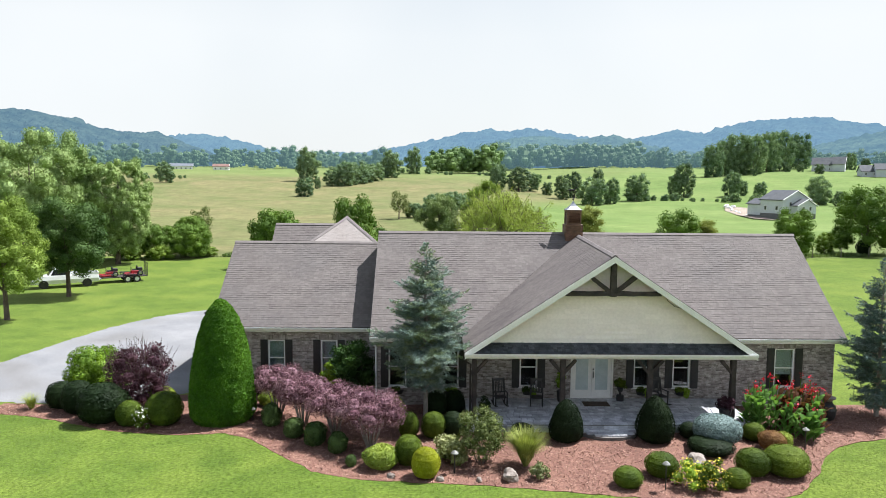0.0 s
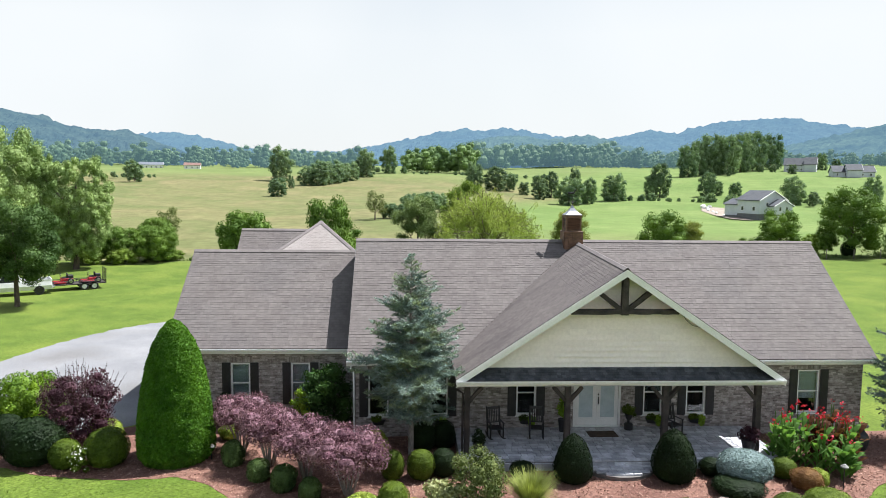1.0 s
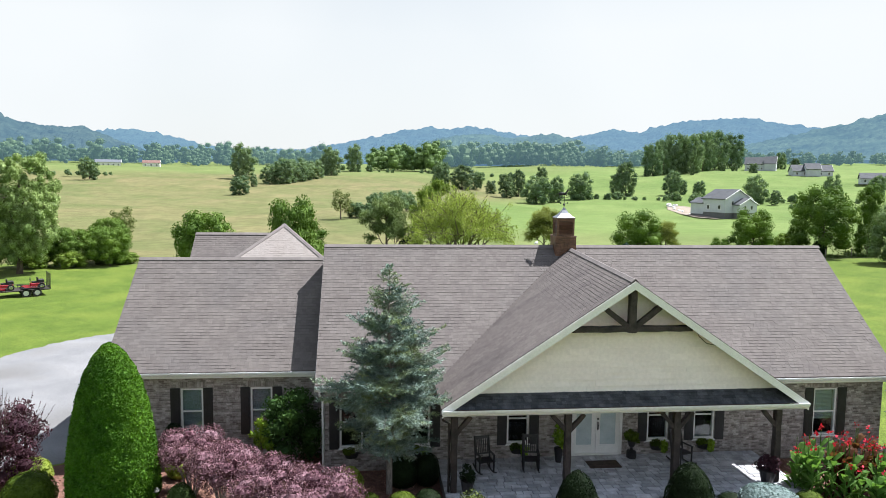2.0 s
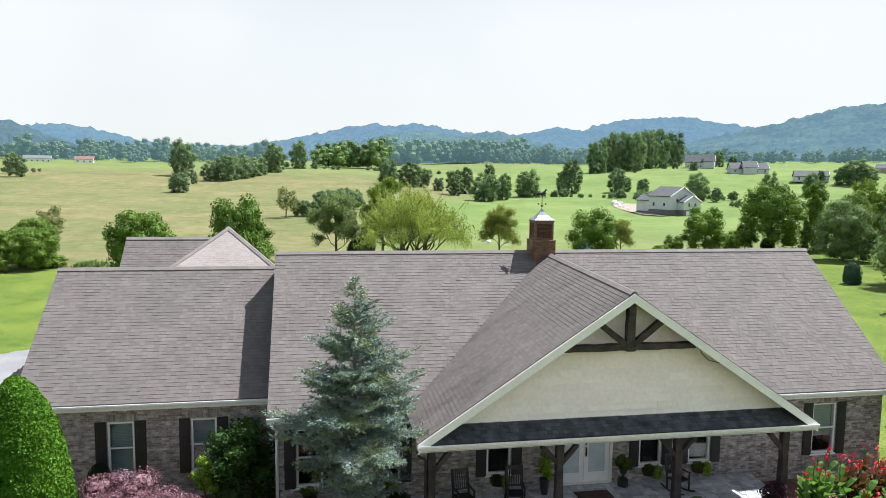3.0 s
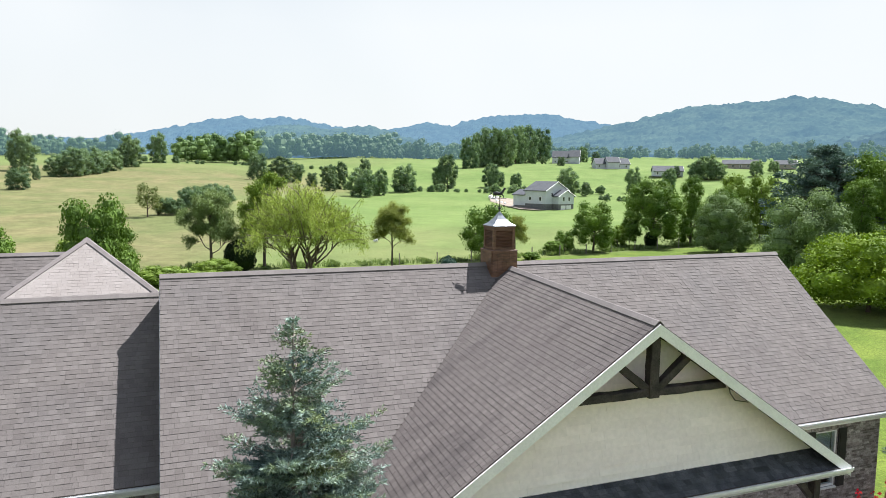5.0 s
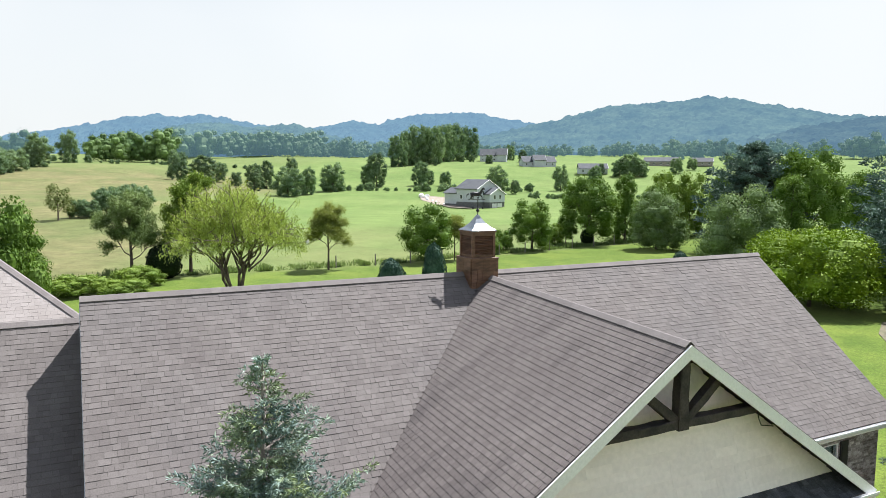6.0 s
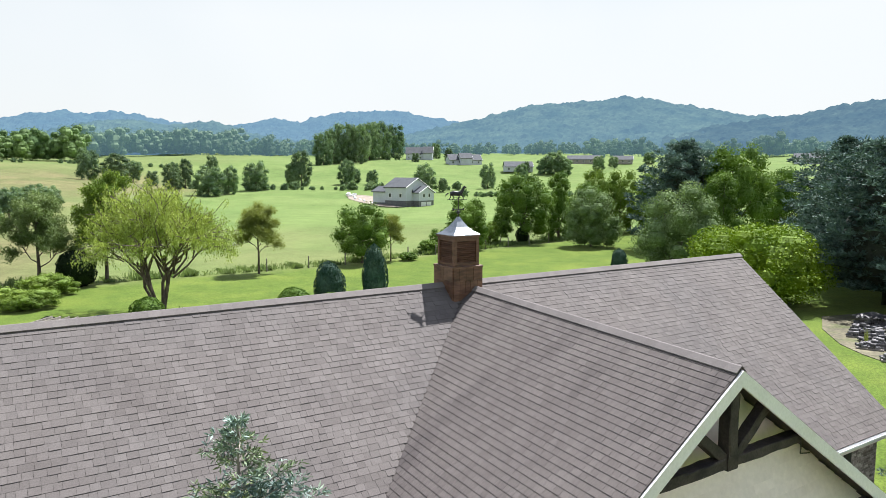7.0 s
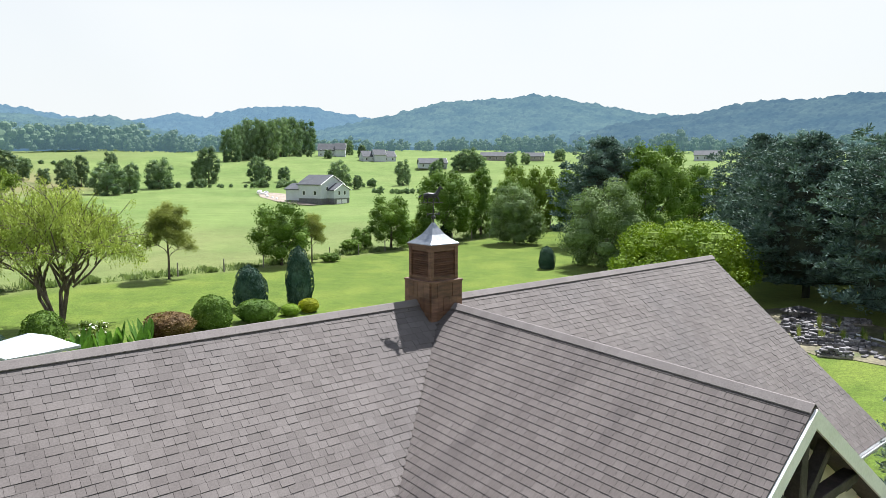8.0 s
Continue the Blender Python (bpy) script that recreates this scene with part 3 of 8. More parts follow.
BED = [(-16, -0.9), (-14, -1.3), (-12, -2.1), (-10.5, -2.8), (-9.1, -3.15), (-7, -3.4), (-5.4, -3.2), (-4.4, -3.7), (-3, -5.2), (-1.4, -6.8), (0, -7.4), (1.5, -7.65), (3.2, -7.8), (5, -8.0), (6.8, -8.35), (8.6, -8.7), (10.3, -8.95), (12, -9.1), (13.4, -9.0), (14.6, -8.5), (16, -7.0), (17, -5.6), (18, -4.6), (19.2, -4.0), (20.6, -3.6), (23, -3.0), (23.5, 0.6), (0.4, 0.6), (0.35, 2.4), (-7.2, 2.4), (-8.5, 1.9), (-11, 0.9), (-13, 0.15), (-16.2, 0.45)]
part("mulch_bed", Shape().slab(ragged(BED, 0.25, 0.09), -0.5, -0.340), MULCH)
tagged(bpy.data.objects["mulch_bed"], "reddish-brown bark mulch planting bed along the house", "mulch bed", kind="structure")
DRIVE = [(-45, -2.5), (-28, 0.1), (-20, 0.55), (-16.3, 0.6), (-13, 0.3), (-11, 1.1), (-8.5, 2.1), (-7.4, 2.6), (-7.6, 8), (-6, 20), (-3, 20), (-3, 25.5), (-8, 25.3), (-12, 24.6), (-14.4, 23.6), (-16.4, 21.8), (-17.9, 19.4), (-19, 16.5), (-19.9, 12), (-20.5, 7.7), (-21.8, 5.5), (-26, 3.5), (-45, 1.5)]
part("driveway", Shape().slab(ragged(DRIVE, 0.35, 0.22), -0.5, -0.344), GRAVEL)
tagged(bpy.data.objects["driveway"], "pale grey gravel driveway curving round to the back", "driveway", kind="structure")

# ---- the house ----
house = thing("house", "single-storey brick ranch house with brown shingle roof and gabled porch", "house")
EAVE, WING_EAVE = 2.84, 2.88
PITCH = (7.06 - EAVE) / 5.16
MX0, MX1, RY, RZ = 0.0, 21.0, 5.16, 7.06          # main roof: ends, ridge
WX0, WY0, WRY, WRZ = -7.46, 1.75, 6.15, 6.43       # wing
GX0, GX1, GXC, GY, GZ, GTOP = 4.02, 15.92, 9.99, -2.40, 2.73, 6.68
SAG = 0.042                                       # the porch gable settles a little towards its front


def roof_plane(o, u, v):
    """A roof plane from the eave's end, the way along the eave and the way up the slope."""
    u, v = Vector(u).normalized(), Vector(v).normalized()
    return Vector(o), u, v, u.cross(v).normalized()


def shingle_tabs(plane, top, row_ends, seed, expo=0.137, thick=0.012, flat=False, pick=None):
    """Courses of shingle tabs, clipped to row_ends(b) = (a0, a1); the tabs for which pick(a, b) holds are given apart."""
    rng = random.Random(seed)
    o, u, v, nn = plane
    quads, single = Shape(), []
    rows = int(top / expo)
    for i in range(rows + 1):
        b0, b1 = i * expo, min(top, (i + 1) * expo + 0.03)
        a0, a1 = row_ends(min(top, b0 + expo / 2))
        a = a0 - rng.uniform(0, 0.3)
        while a < a1:
            w = rng.choice((0.12, 0.15, 0.18, 0.22))
            s, e = max(a, a0), min(a + w - 0.004, a1)
            a += w
            if e - s < 0.02:
                continue
            t = thick * (rng.uniform(0.9, 1.1) if flat else rng.choice((0.55, 0.7, 1.0, 1.1)))
            vs = [(s, b0, t), (e, b0, t), (e, b1, 0.003), (s, b1, 0.003), (s, b0, 0), (e, b0, 0)]
            if pick and pick((s + e) / 2, b0):
                single.append((s, e, b0, b1, t))
                continue
            quads.add([o + u * p[0] + v * p[1] + nn * p[2] for p in vs], [(0, 1, 2, 3), (4, 5, 1, 0), (4, 0, 3), (5, 2, 1)])
    return quads, single


def deck(name, pts, th, material, parent, label=""):
    """A roof panel of some thickness under a polygon."""
    n = len(pts)
    p = [Vector(q) for q in pts]
    nn = (p[1] - p[0]).cross(p[-1] - p[0]).normalized()
    s = Shape().add(p + [q - nn * th for q in p], [tuple(range(n)), tuple(range(2 * n - 1, n - 1, -1))] + [(i, i + n, (i + 1) % n + n, (i + 1) % n) for i in range(n)])
    return part(name, s, material, parent, label)


LEN = math.hypot(RY, RZ - EAVE)
main_front = roof_plane((MX0, 0, EAVE), (1, 0, 0), (0, RY, RZ - EAVE))
main_roof = deck("roof", [(MX0, 0, EAVE), (MX1, 0, EAVE), (MX1, RY, RZ), (MX0, RY, RZ)], 0.12, DECK, house, "brown-grey architectural shingle roof, main front slope")


def valley(b):
    """x at which the porch gable covers the main slope at the way b up it."""
    z = EAVE + b * (RZ - EAVE) / LEN
    f = (z - SAG * ((z - EAVE) / PITCH - GY) - GZ) / (GTOP - GZ)
    return (GX0 + (GXC - GX0) * f, GX1 - (GX1 - GXC) * f) if f < 1 else None


left_s, left_single = shingle_tabs(main_front, LEN, lambda b: (MX0, valley(b)[0] if valley(b) else MX1), 11, pick=lambda a, b: 0.9 < a < 5.2 and 2.0 < b < 4.4)
right_s, _ = shingle_tabs(main_front, LEN, lambda b: (valley(b)[1], MX1) if valley(b) else (0, 0), 12)
part("shingle_field", left_s, SHINGLE, main_roof)
tagged(part("shingle_field", right_s, SHINGLE, main_roof), kind="stuff")
deck("roof", [(MX1, RY * 2, EAVE), (MX0, RY * 2, EAVE), (MX0, RY, RZ), (MX1, RY, RZ)], 0.12, DECK, house, "rear slope of the main roof")

wing_plane = roof_plane((WX0, WY0, WING_EAVE), (1, 0, 0), (0, WRY - WY0, WRZ - WING_EAVE))
WLEN = math.hypot(WRY - WY0, WRZ - WING_EAVE)
wing_roof = deck("roof", [(WX0, WY0, WING_EAVE), (0.25, WY0, WING_EAVE), (0.25, WRY, WRZ), (WX0, WRY, WRZ)], 0.12, DECK, house, "weathered brown shingle roof of the low wing")
tagged(part("shingle_field", shingle_tabs(wing_plane, WLEN, lambda b: (0, 0.24 - WX0), 13)[0], SHINGLE, wing_roof), kind="stuff")
deck("roof", [(0.25, 10.5, EAVE), (WX0, 10.5, EAVE), (WX0, WRY, WRZ), (0.25, WRY, WRZ)], 0.12, DECK, house, "rear slope of the wing's roof")

GLEN = math.hypot(GXC - GX0, GTOP - GZ)
GBACK = (GTOP - SAG * GY - EAVE) / (PITCH - SAG)
GREAR = GTOP + SAG * (GBACK - GY)                   # the gable ridge where it meets the main roof
G0 = GZ - SAG * GY                                  # its eave at y = 0
gl_plane = roof_plane((GX0, 0.0, G0), (0, -1, -SAG), (GXC - GX0, 0, GTOP - GZ))
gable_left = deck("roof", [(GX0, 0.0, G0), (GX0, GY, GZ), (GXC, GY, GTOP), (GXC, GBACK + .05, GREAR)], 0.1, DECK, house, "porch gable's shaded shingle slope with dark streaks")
gable_right = deck("roof", [(GX1, GY, GZ), (GX1, 0.0, G0), (GXC, GBACK + .05, GREAR), (GXC, GY, GTOP)], 0.1, DECK, house, "porch gable's sunny shingle slope")


def gl_rows(b):
    z = G0 + b * (GTOP - GZ) / GLEN
    return -max(-0.1, (z - EAVE) / (PITCH - SAG)) - 0.02, -GY


tagged(part("shingle_field", shingle_tabs(gl_plane, GLEN, gl_rows, 14, thick=0.0115, flat=True)[0], SHINGLE_STAINED_SHADE, gable_left), kind="stuff")
gr_plane = roof_plane((GX1, 0.0, G0), (0, 1, SAG), (GXC - GX1, 0, GTOP - GZ))
tagged(part("shingle_field", shingle_tabs(gr_plane, GLEN, lambda b: (GY, max(-0.1, (G0 + b * (GTOP - GZ) / GLEN - EAVE) / (PITCH - SAG)) + 0.02), 15)[0], SHINGLE, gable_right), kind="stuff")


def ridge_caps(p0, p1, parent, half=0.125, drop=0.092):
    """Folded ridge shingles, one over the next, each a piece of its own."""
    p0, p1 = Vector(p0), Vector(p1)
    d = (p1 - p0).normalized()
    side = d.cross(Vector((0, 0, 1))).normalized()
    up = side.cross(d).normalized()
    pts = []
    for t, k in ((0.0, 0.036), (0.27, 0.034)):
        pts += [(t, -half, k - drop), (t, -half * 0.12, k + 0.008), (t, half * 0.12, k + 0.008), (t, half, k - drop)]
    pts += [(x, y, z - 0.014) for x, y, z in pts]
    me = Shape().add(pts, [(0, 4, 5, 1), (1, 5, 6, 2), (2, 6, 7, 3), (8, 0, 1, 9), (9, 1, 2, 10), (10, 2, 3, 11), (0, 8, 12, 4), (3, 7, 15, 11)]).mesh("ridge_cap", RIDGE_SUNLIT)
    turn = Matrix((d, -side, up)).transposed().to_4x4()
    n = int((p1 - p0).length / 0.225)
    for i in range(n):
        o = new("ridge_cap", me)
        o.parent = parent
        o.matrix_basis = Matrix.Translation(p0 + d * (i * (p1 - p0).length / n)) @ turn


ridge_caps((MX0, RY, RZ), (MX1, RY, RZ), main_roof)
ridge_caps((WX0, WRY, WRZ), (0.1, WRY, WRZ), wing_roof)
ridge_caps((GXC, GY, GTOP), (GXC, GBACK - 0.3, GREAR - 0.3 * SAG), gable_left, 0.125, 0.083)

# hipped rear roof of paler shingles, with a lower brown roof beside it
HX, HY, HZ, HRUN = -2.46, 12.45, 7.44, 6.6
hip_roof = deck("roof", [(HX - HRUN, HY - HRUN, 2.75), (HX + HRUN, HY - HRUN, 2.75), (HX, HY, HZ)], 0.12, DECK, house, "pale tan hip end of the rear roof")
HLEN = math.hypot(HRUN, HZ - 2.75)
tagged(part("shingle_field", shingle_tabs(roof_plane((HX - HRUN, HY - HRUN, 2.75), (1, 0, 0), (0, HRUN, HZ - 2.75)), HLEN, lambda b: (HRUN * b / HLEN, 2 * HRUN - HRUN * b / HLEN), 16, thick=0.008)[0], PALE_SHINGLE, hip_roof), kind="stuff")
deck("roof", [(HX + HRUN, HY - HRUN, 2.75), (HX + HRUN - 3, HY + 6, 2.75), (HX - 1, HY + 6, HZ - 3), (HX, HY, HZ)], 0.12, PALE_SHINGLE, house, "pale side slope of the rear roof")
deck("roof", [(HX - HRUN, HY + 5, 2.75), (HX - HRUN, HY - HRUN, 2.75), (HX, HY, HZ), (HX - 1, HY + 6, HZ - 3)], 0.12, DECK, house, "shaded side slope of the rear roof")
LRY, LRZ, LRUN = 12.0, 7.02, 4.85
rear_roof = deck("roof", [(-6.66, LRY - LRUN, 2.75), (-2.2, LRY - LRUN, 2.75), (-2.95, LRY, LRZ), (-6.66, LRY, LRZ)], 0.12, DECK, house, "brown shingle slope of the rear wing")
LLEN = math.hypot(LRUN, LRZ - 2.75)
tagged(part("shingle_field", shingle_tabs(roof_plane((-6.66, LRY - LRUN, 2.75), (1, 0, 0), (0, LRUN, LRZ - 2.75)), LLEN, lambda b: (0, 4.46 - 0.75 * b / LLEN), 17)[0], SHINGLE, rear_roof), kind="stuff")
deck("roof", [(-2.95, LRY + LRUN, 2.75), (-6.66, LRY + LRUN, 2.75), (-6.66, LRY, LRZ), (-2.95, LRY, LRZ)], 0.12, DECK, house)
ridge_caps((-6.66, LRY, LRZ), (-2.95, LRY, LRZ), rear_roof)
ridge_caps((HX - HRUN * 0.6, HY - HRUN * 0.6, HZ - (HZ - 2.75) * 0.6), (HX, HY, HZ), hip_roof, 0.14, 0.06)
ridge_caps((HX + HRUN * 0.6, HY - HRUN * 0.6, HZ - (HZ - 2.75) * 0.6), (HX, HY, HZ), hip_roof, 0.14, 0.06)

# ---- walls with openings ----
WALL_Y, WING_Y, TOP = 0.42, 2.17, 2.71
WINDOWS = [("main", 0.80, 1.58, 0.5, 2.28), ("main", 3.12, 3.90, 0.5, 2.28), ("main", 6.62, 7.40, 0.5, 2.28), ("main", 11.72, 12.50, 0.5, 2.28), ("main", 13.46, 14.24, 0.5, 2.28), ("main", 18.02, 18.92, 0.52, 2.28),
           ("wing", -4.92, -4.14, 0.48, 2.17), ("wing", -2.47, -1.70, 0.48, 2.17)]
DOOR = (8.90, 10.80, -0.02, 2.12)


def wall_boxes(x0, x1, z0, z1, y0, y1, holes):
    """A wall along x with its openings cut out."""
    s = Shape()
    xs = sorted({x0, x1, *[h[0] for h in holes], *[h[1] for h in holes]})
    for a, b in zip(xs, xs[1:]):
        h = [q for q in holes if q[0] < (a + b) / 2 < q[1]]
        if h:
            if h[0][2] > z0:
                s.box(a, b, y0, y1, z0, h[0][2])
            s.box(a, b, y0, y1, h[0][3], z1)
        else:
            s.box(a, b, y0, y1, z0, z1)
    return s


def bricks(x0, x1, z0, z1, y, holes, seed, pick=None):
    """Running bond of bricks standing proud of the mortar at y, facing -y."""
    rng = random.Random(seed)
    s, single, bl, bh, j = Shape(), [], 0.194, 0.057, 0.010
    k, z = 0, z0
    while z + bh <= z1:
        x = x0 - (bl / 2 if k % 2 else 0)
        while x < x1:
            a, b = max(x, x0), min(x + bl, x1)
            x += bl + j
            for h in holes:
                if h[2] - 0.01 < z + bh / 2 < h[3] + 0.01:
                    if a < h[0] < b:
                        b = h[0]
                    elif a < h[1] < b:
                        a = h[1]
                    elif h[0] <= a and b <= h[1]:
                        b = a
            if b - a < 0.03:
                continue
            p = 0.008 + rng.uniform(0, 0.004)
            if pick and pick(a, z) and b - a > bl - 0.001:
                single.append((a, z, p))
                continue
            s.add([(a, y - p, z), (b, y - p, z), (b, y - p, z + bh), (a, y - p, z + bh), (a, y, z), (b, y, z), (b, y, z + bh), (a, y, z + bh)], [(0, 1, 2, 3), (4, 5, 1, 0), (3, 2, 6, 7), (4, 0, 3, 7), (1, 5, 6, 2)])
        z += bh + j
        k += 1
    return s, single


m_holes = [w[1:] for w in WINDOWS if w[0] == "main"] + [DOOR]
w_holes = [w[1:] for w in WINDOWS if w[0] == "wing"]
wall_main = part("wall", wall_boxes(0.3, 20.7, -0.5, TOP, WALL_Y, WALL_Y + 0.25, m_holes), MORTAR, house, "grey-brown brick front wall")
wall_wing = part("wall", wall_boxes(-7.0, 0.3, -0.5, TOP, WING_Y, WING_Y + 0.25, w_holes), MORTAR, house, "grey-brown brick wall of the wing")
bm_main, _ = bricks(0.3, 20.7, -0.34, TOP, WALL_Y, m_holes, 21)
bm_wing, brick_single = bricks(-7.0, 0.3, -0.34, TOP, WING_Y, w_holes, 22, pick=lambda a, z: -4.1 < a < -2.5 and 0.3 < z < 2.45)
tagged(part("brick_field", bm_main, BRICK, wall_main), kind="stuff")
tagged(part("brick_field", bm_wing, BRICK, wall_wing), kind="stuff")
# side and rear walls that close the house, with the gable ends
def end_wall(x0, x1, y0, y1, ridge_y, ridge_z, label):
    s = Shape()
    ol = [(y0, -0.5), (y1, -0.5), (y1, TOP), (ridge_y, ridge_z - 0.16), (y0, TOP)]
    n = len(ol)
    s.add([(x0, y, z) for y, z in ol] + [(x1, y, z) for y, z in ol], [tuple(range(n)), tuple(range(2 * n - 1, n - 1, -1))] + [(i, i + n, (i + 1) % n + n, (i + 1) % n) for i in range(n)])
    return part("wall", s, BRICK, house, label)


end_wall(0.3, 0.55, WALL_Y + 0.25, 9.9, RY, RZ, "brick gable end of the main house")
end_wall(20.45, 20.7, WALL_Y + 0.25, 9.9, RY, RZ, "brick gable end of the main house")
end_wall(-7.0, -6.75, WING_Y + 0.25, 10.1, WRY, WRZ, "brick gable end of the wing")
part("wall", Shape().box(0.55, 20.45, 9.65, 9.9, -0.5, TOP), BRICK, house, "rear brick wall")
part("wall", Shape().box(-6.6, 2.7, 17.2, 17.45, -0.5, TOP).box(-6.6, -6.35, 10.2, 17.2, -0.5, TOP + 1.2).box(2.45, 2.7, 10.2, 17.2, -0.5, TOP), BRICK, house, "brick walls of the rear wing")
part("floor", Shape().box(0.55, 20.45, WALL_Y + 0.25, 9.65, -0.3, -0.05), INTERIOR_SHADE, house)
part("ceiling", Shape().box(0.55, 20.45, WALL_Y + 0.25, 9.65, 2.45, 2.55), INTERIOR_SHADE, house)

# eaves: fascia, soffit, gutters, rakes
def eave(x0, x1, y, z):
    part("fascia", Shape().box(x0, x1, y + 0.02, y + 0.05, z - 0.22, z - 0.03), WHITE, house)
    part("soffit", Shape().box(x0, x1, y + 0.05, y + 0.46, z - 0.19, z - 0.17), WHITE, house)
    g = Shape()
    prof = [(0.018, -0.13), (-0.075, -0.13), (-0.115, -0.05), (-0.115, -0.005), (-0.100, -0.005), (-0.100, -0.045), (-0.07, -0.115), (0.018, -0.115)]
    n = len(prof)
    g.add([(x0, y + a, z + b) for a, b in prof] + [(x1, y + a, z + b) for a, b in prof], [tuple(range(n)), tuple(range(2 * n - 1, n - 1, -1))] + [(i, i + n, (i + 1) % n + n, (i + 1) % n) for i in range(n)])
    part("gutter", g, GUTTER, house, "white metal gutter")


eave(MX0 - 0.02, GX0 - 0.05, 0.0, EAVE - 0.02)
eave(GX1 + 0.05, MX1 + 0.02, 0.0, EAVE - 0.02)
eave(WX0, MX0 - 0.02, WY0, WING_EAVE - 0.01)


def rake(p0, p1, depth=0.2, th=0.04, out=(0, -1, 0), name="rake_board"):
    """A white board under the sloping roof edge."""
    p0, p1, o = Vector(p0), Vector(p1), Vector(out)
    up = Vector((0, 0, 1))
    vs = [p0, p1, p1 - up * depth, p0 - up * depth]
    vs += [q + o * th for q in vs]
    return part(name, Shape().add(vs, [(0, 1, 2, 3), (7, 6, 5, 4), (0, 4, 5, 1), (1, 5, 6, 2), (2, 6, 7, 3), (3, 7, 4, 0)]), WHITE, house)


for x, o in ((MX0, -1), (MX1, 1)):
    for y in (0, RY * 2):
        rake((x, y, EAVE - 0.1), (x, RY, RZ - 0.1), 0.16, 0.012, out=(o, 0, 0))
for y in (WY0, 10.5):
    rake((WX0, y, WING_EAVE - 0.1), (WX0, WRY, WRZ - 0.1), 0.16, 0.012, out=(-1, 0, 0))
rake((GX0, GY, GZ - 0.02), (GXC, GY, GTOP - 0.02), 0.26)
rake((GXC, GY, GTOP - 0.02), (GX1, GY, GZ - 0.02), 0.26)

# porch gable: siding, truss, little skirt roof, beam and gutter
SID_Y, SK0, SK1 = -1.75, 3.03, 2.70
sid = part("gable_wall", Shape().prism([(GX0 + 0.45, SK0 - 0.3), (GX1 - 0.45, SK0 - 0.3), (GXC, GTOP - 0.3)], SID_Y, SID_Y + 0.12), SIDING, house, "cream gable wall of lapped shingle siding")


def siding():
    rng = random.Random(5)
    z = SK0 - 0.04
    slope = (GXC - GX0) / (GTOP - GZ)
    base = Shape().add([(0, 0, 0), (1, 0, 0), (1, 0.070, 1), (0, 0.070, 1), (0, 0.073, 0), (1, 0.073, 0)], [(0, 1, 2, 3), (4, 5, 1, 0), (4, 0, 3), (5, 2, 1)]).mesh("siding_board", SIDING_EACH)
    while z < GTOP - 0.4:
        half, high = (GTOP - 0.16 - z) * slope, (GTOP - 0.16 - z - 0.215) * slope
        x = GXC - half - rng.uniform(0, 0.6)
        while x < GXC + half:
            w = rng.choice((0.62, 0.86, 1.1, 1.25))
            a, b = max(x, GXC - half), min(x + w - 0.003, GXC + half)
            x += w
            if b - a < 0.04:
                continue
            y = SID_Y - 0.075
            a1, b1 = max(a, GXC - high), min(b, GXC + high)
            if a1 == a and b1 == b:
                o = new("siding_board", base)
                o.matrix_basis = Matrix.Translation((a, y, z)) @ Matrix.Diagonal((b - a, 1, 0.215, 1))
            else:
                b1, a1 = max(a1, b1), min(a1, b1)
                o = new("siding_board", Shape().add([(a, y, z), (b, y, z), (b1, y + 0.070, z + 0.215), (a1, y + 0.070, z + 0.215), (a, y + 0.073, z), (b, y + 0.073, z)], [(0, 1, 2, 3), (4, 5, 1, 0), (4, 0, 3), (5, 2, 1)]).mesh("siding_board", SIDING_EACH))
            o.parent = sid
        z += 0.205


siding()


def beam(p0, p1, w, d, name, parent, label="", rough=0.012):
    """A rough-hewn timber with a wavering edge."""
    p0, p1 = Vector(p0), Vector(p1)
    t = (p1 - p0).normalized()
    yv = Vector((0, 1, 0))
    s = t.cross(yv).normalized()
    rng = random.Random(int(abs(p0.x * 91 + p1.z * 57)))
    sh, n = Shape(), max(3, int((p1 - p0).length / 0.22))
    k = 0
    for i in range(n + 1):
        c = p0 + (p1 - p0) * (i / n)
        for a, b in ((-1, -1), (-.72, -1.08), (.72, -1.08), (1, -1), (1, 1), (-1, 1)):
            sh.v.append(tuple(c + s * (w / 2 * a + rng.uniform(-rough, rough)) + yv * (d / 2 * b + rng.uniform(-rough, rough))))
    for i in range(n):
        for j in range(6):
            q = i * 6
            sh.f.append((q + j, q + (j + 1) % 6, q + 6 + (j + 1) % 6, q + 6 + j))
    sh.f += [(5, 4, 3, 2, 1, 0), tuple(n * 6 + j for j in range(6))]
    return part(name, sh, TIMBER, parent, label)


truss = part("gable_truss", Shape().box(GXC - 0.13, GXC + 0.13, -2.33, -2.05, 5.02, 5.24), TIMBER, house, "dark rough-hewn timber gable truss")
TB = 5.13
beam((GXC - 1.92, -2.2, TB), (GXC + 1.96, -2.2, TB), 0.17, 0.2, "tie_beam", truss)
beam((GXC, -2.22, TB + 0.1), (GXC, -2.22, GTOP - 0.27), 0.22, 0.2, "king_post", truss)
for sgn in (-1, 1):
    beam((GXC + sgn * 0.14, -2.2, TB + 0.08), (GXC + sgn * 0.98, -2.2, TB + 0.74), 0.17, 0.17, "brace", truss)
cable = Shape().tube([(GXC + 2.12, -2.2, TB - 0.02), (GXC + 2.25, -2.15, TB - 0.28), (GXC + 2.6, -1.95, TB - 0.55), (GXC + 3.1, -1.85, TB - 0.68)], 0.012, 6)
part("cable", cable, BLACK, house, "loose black cable hanging from the truss")

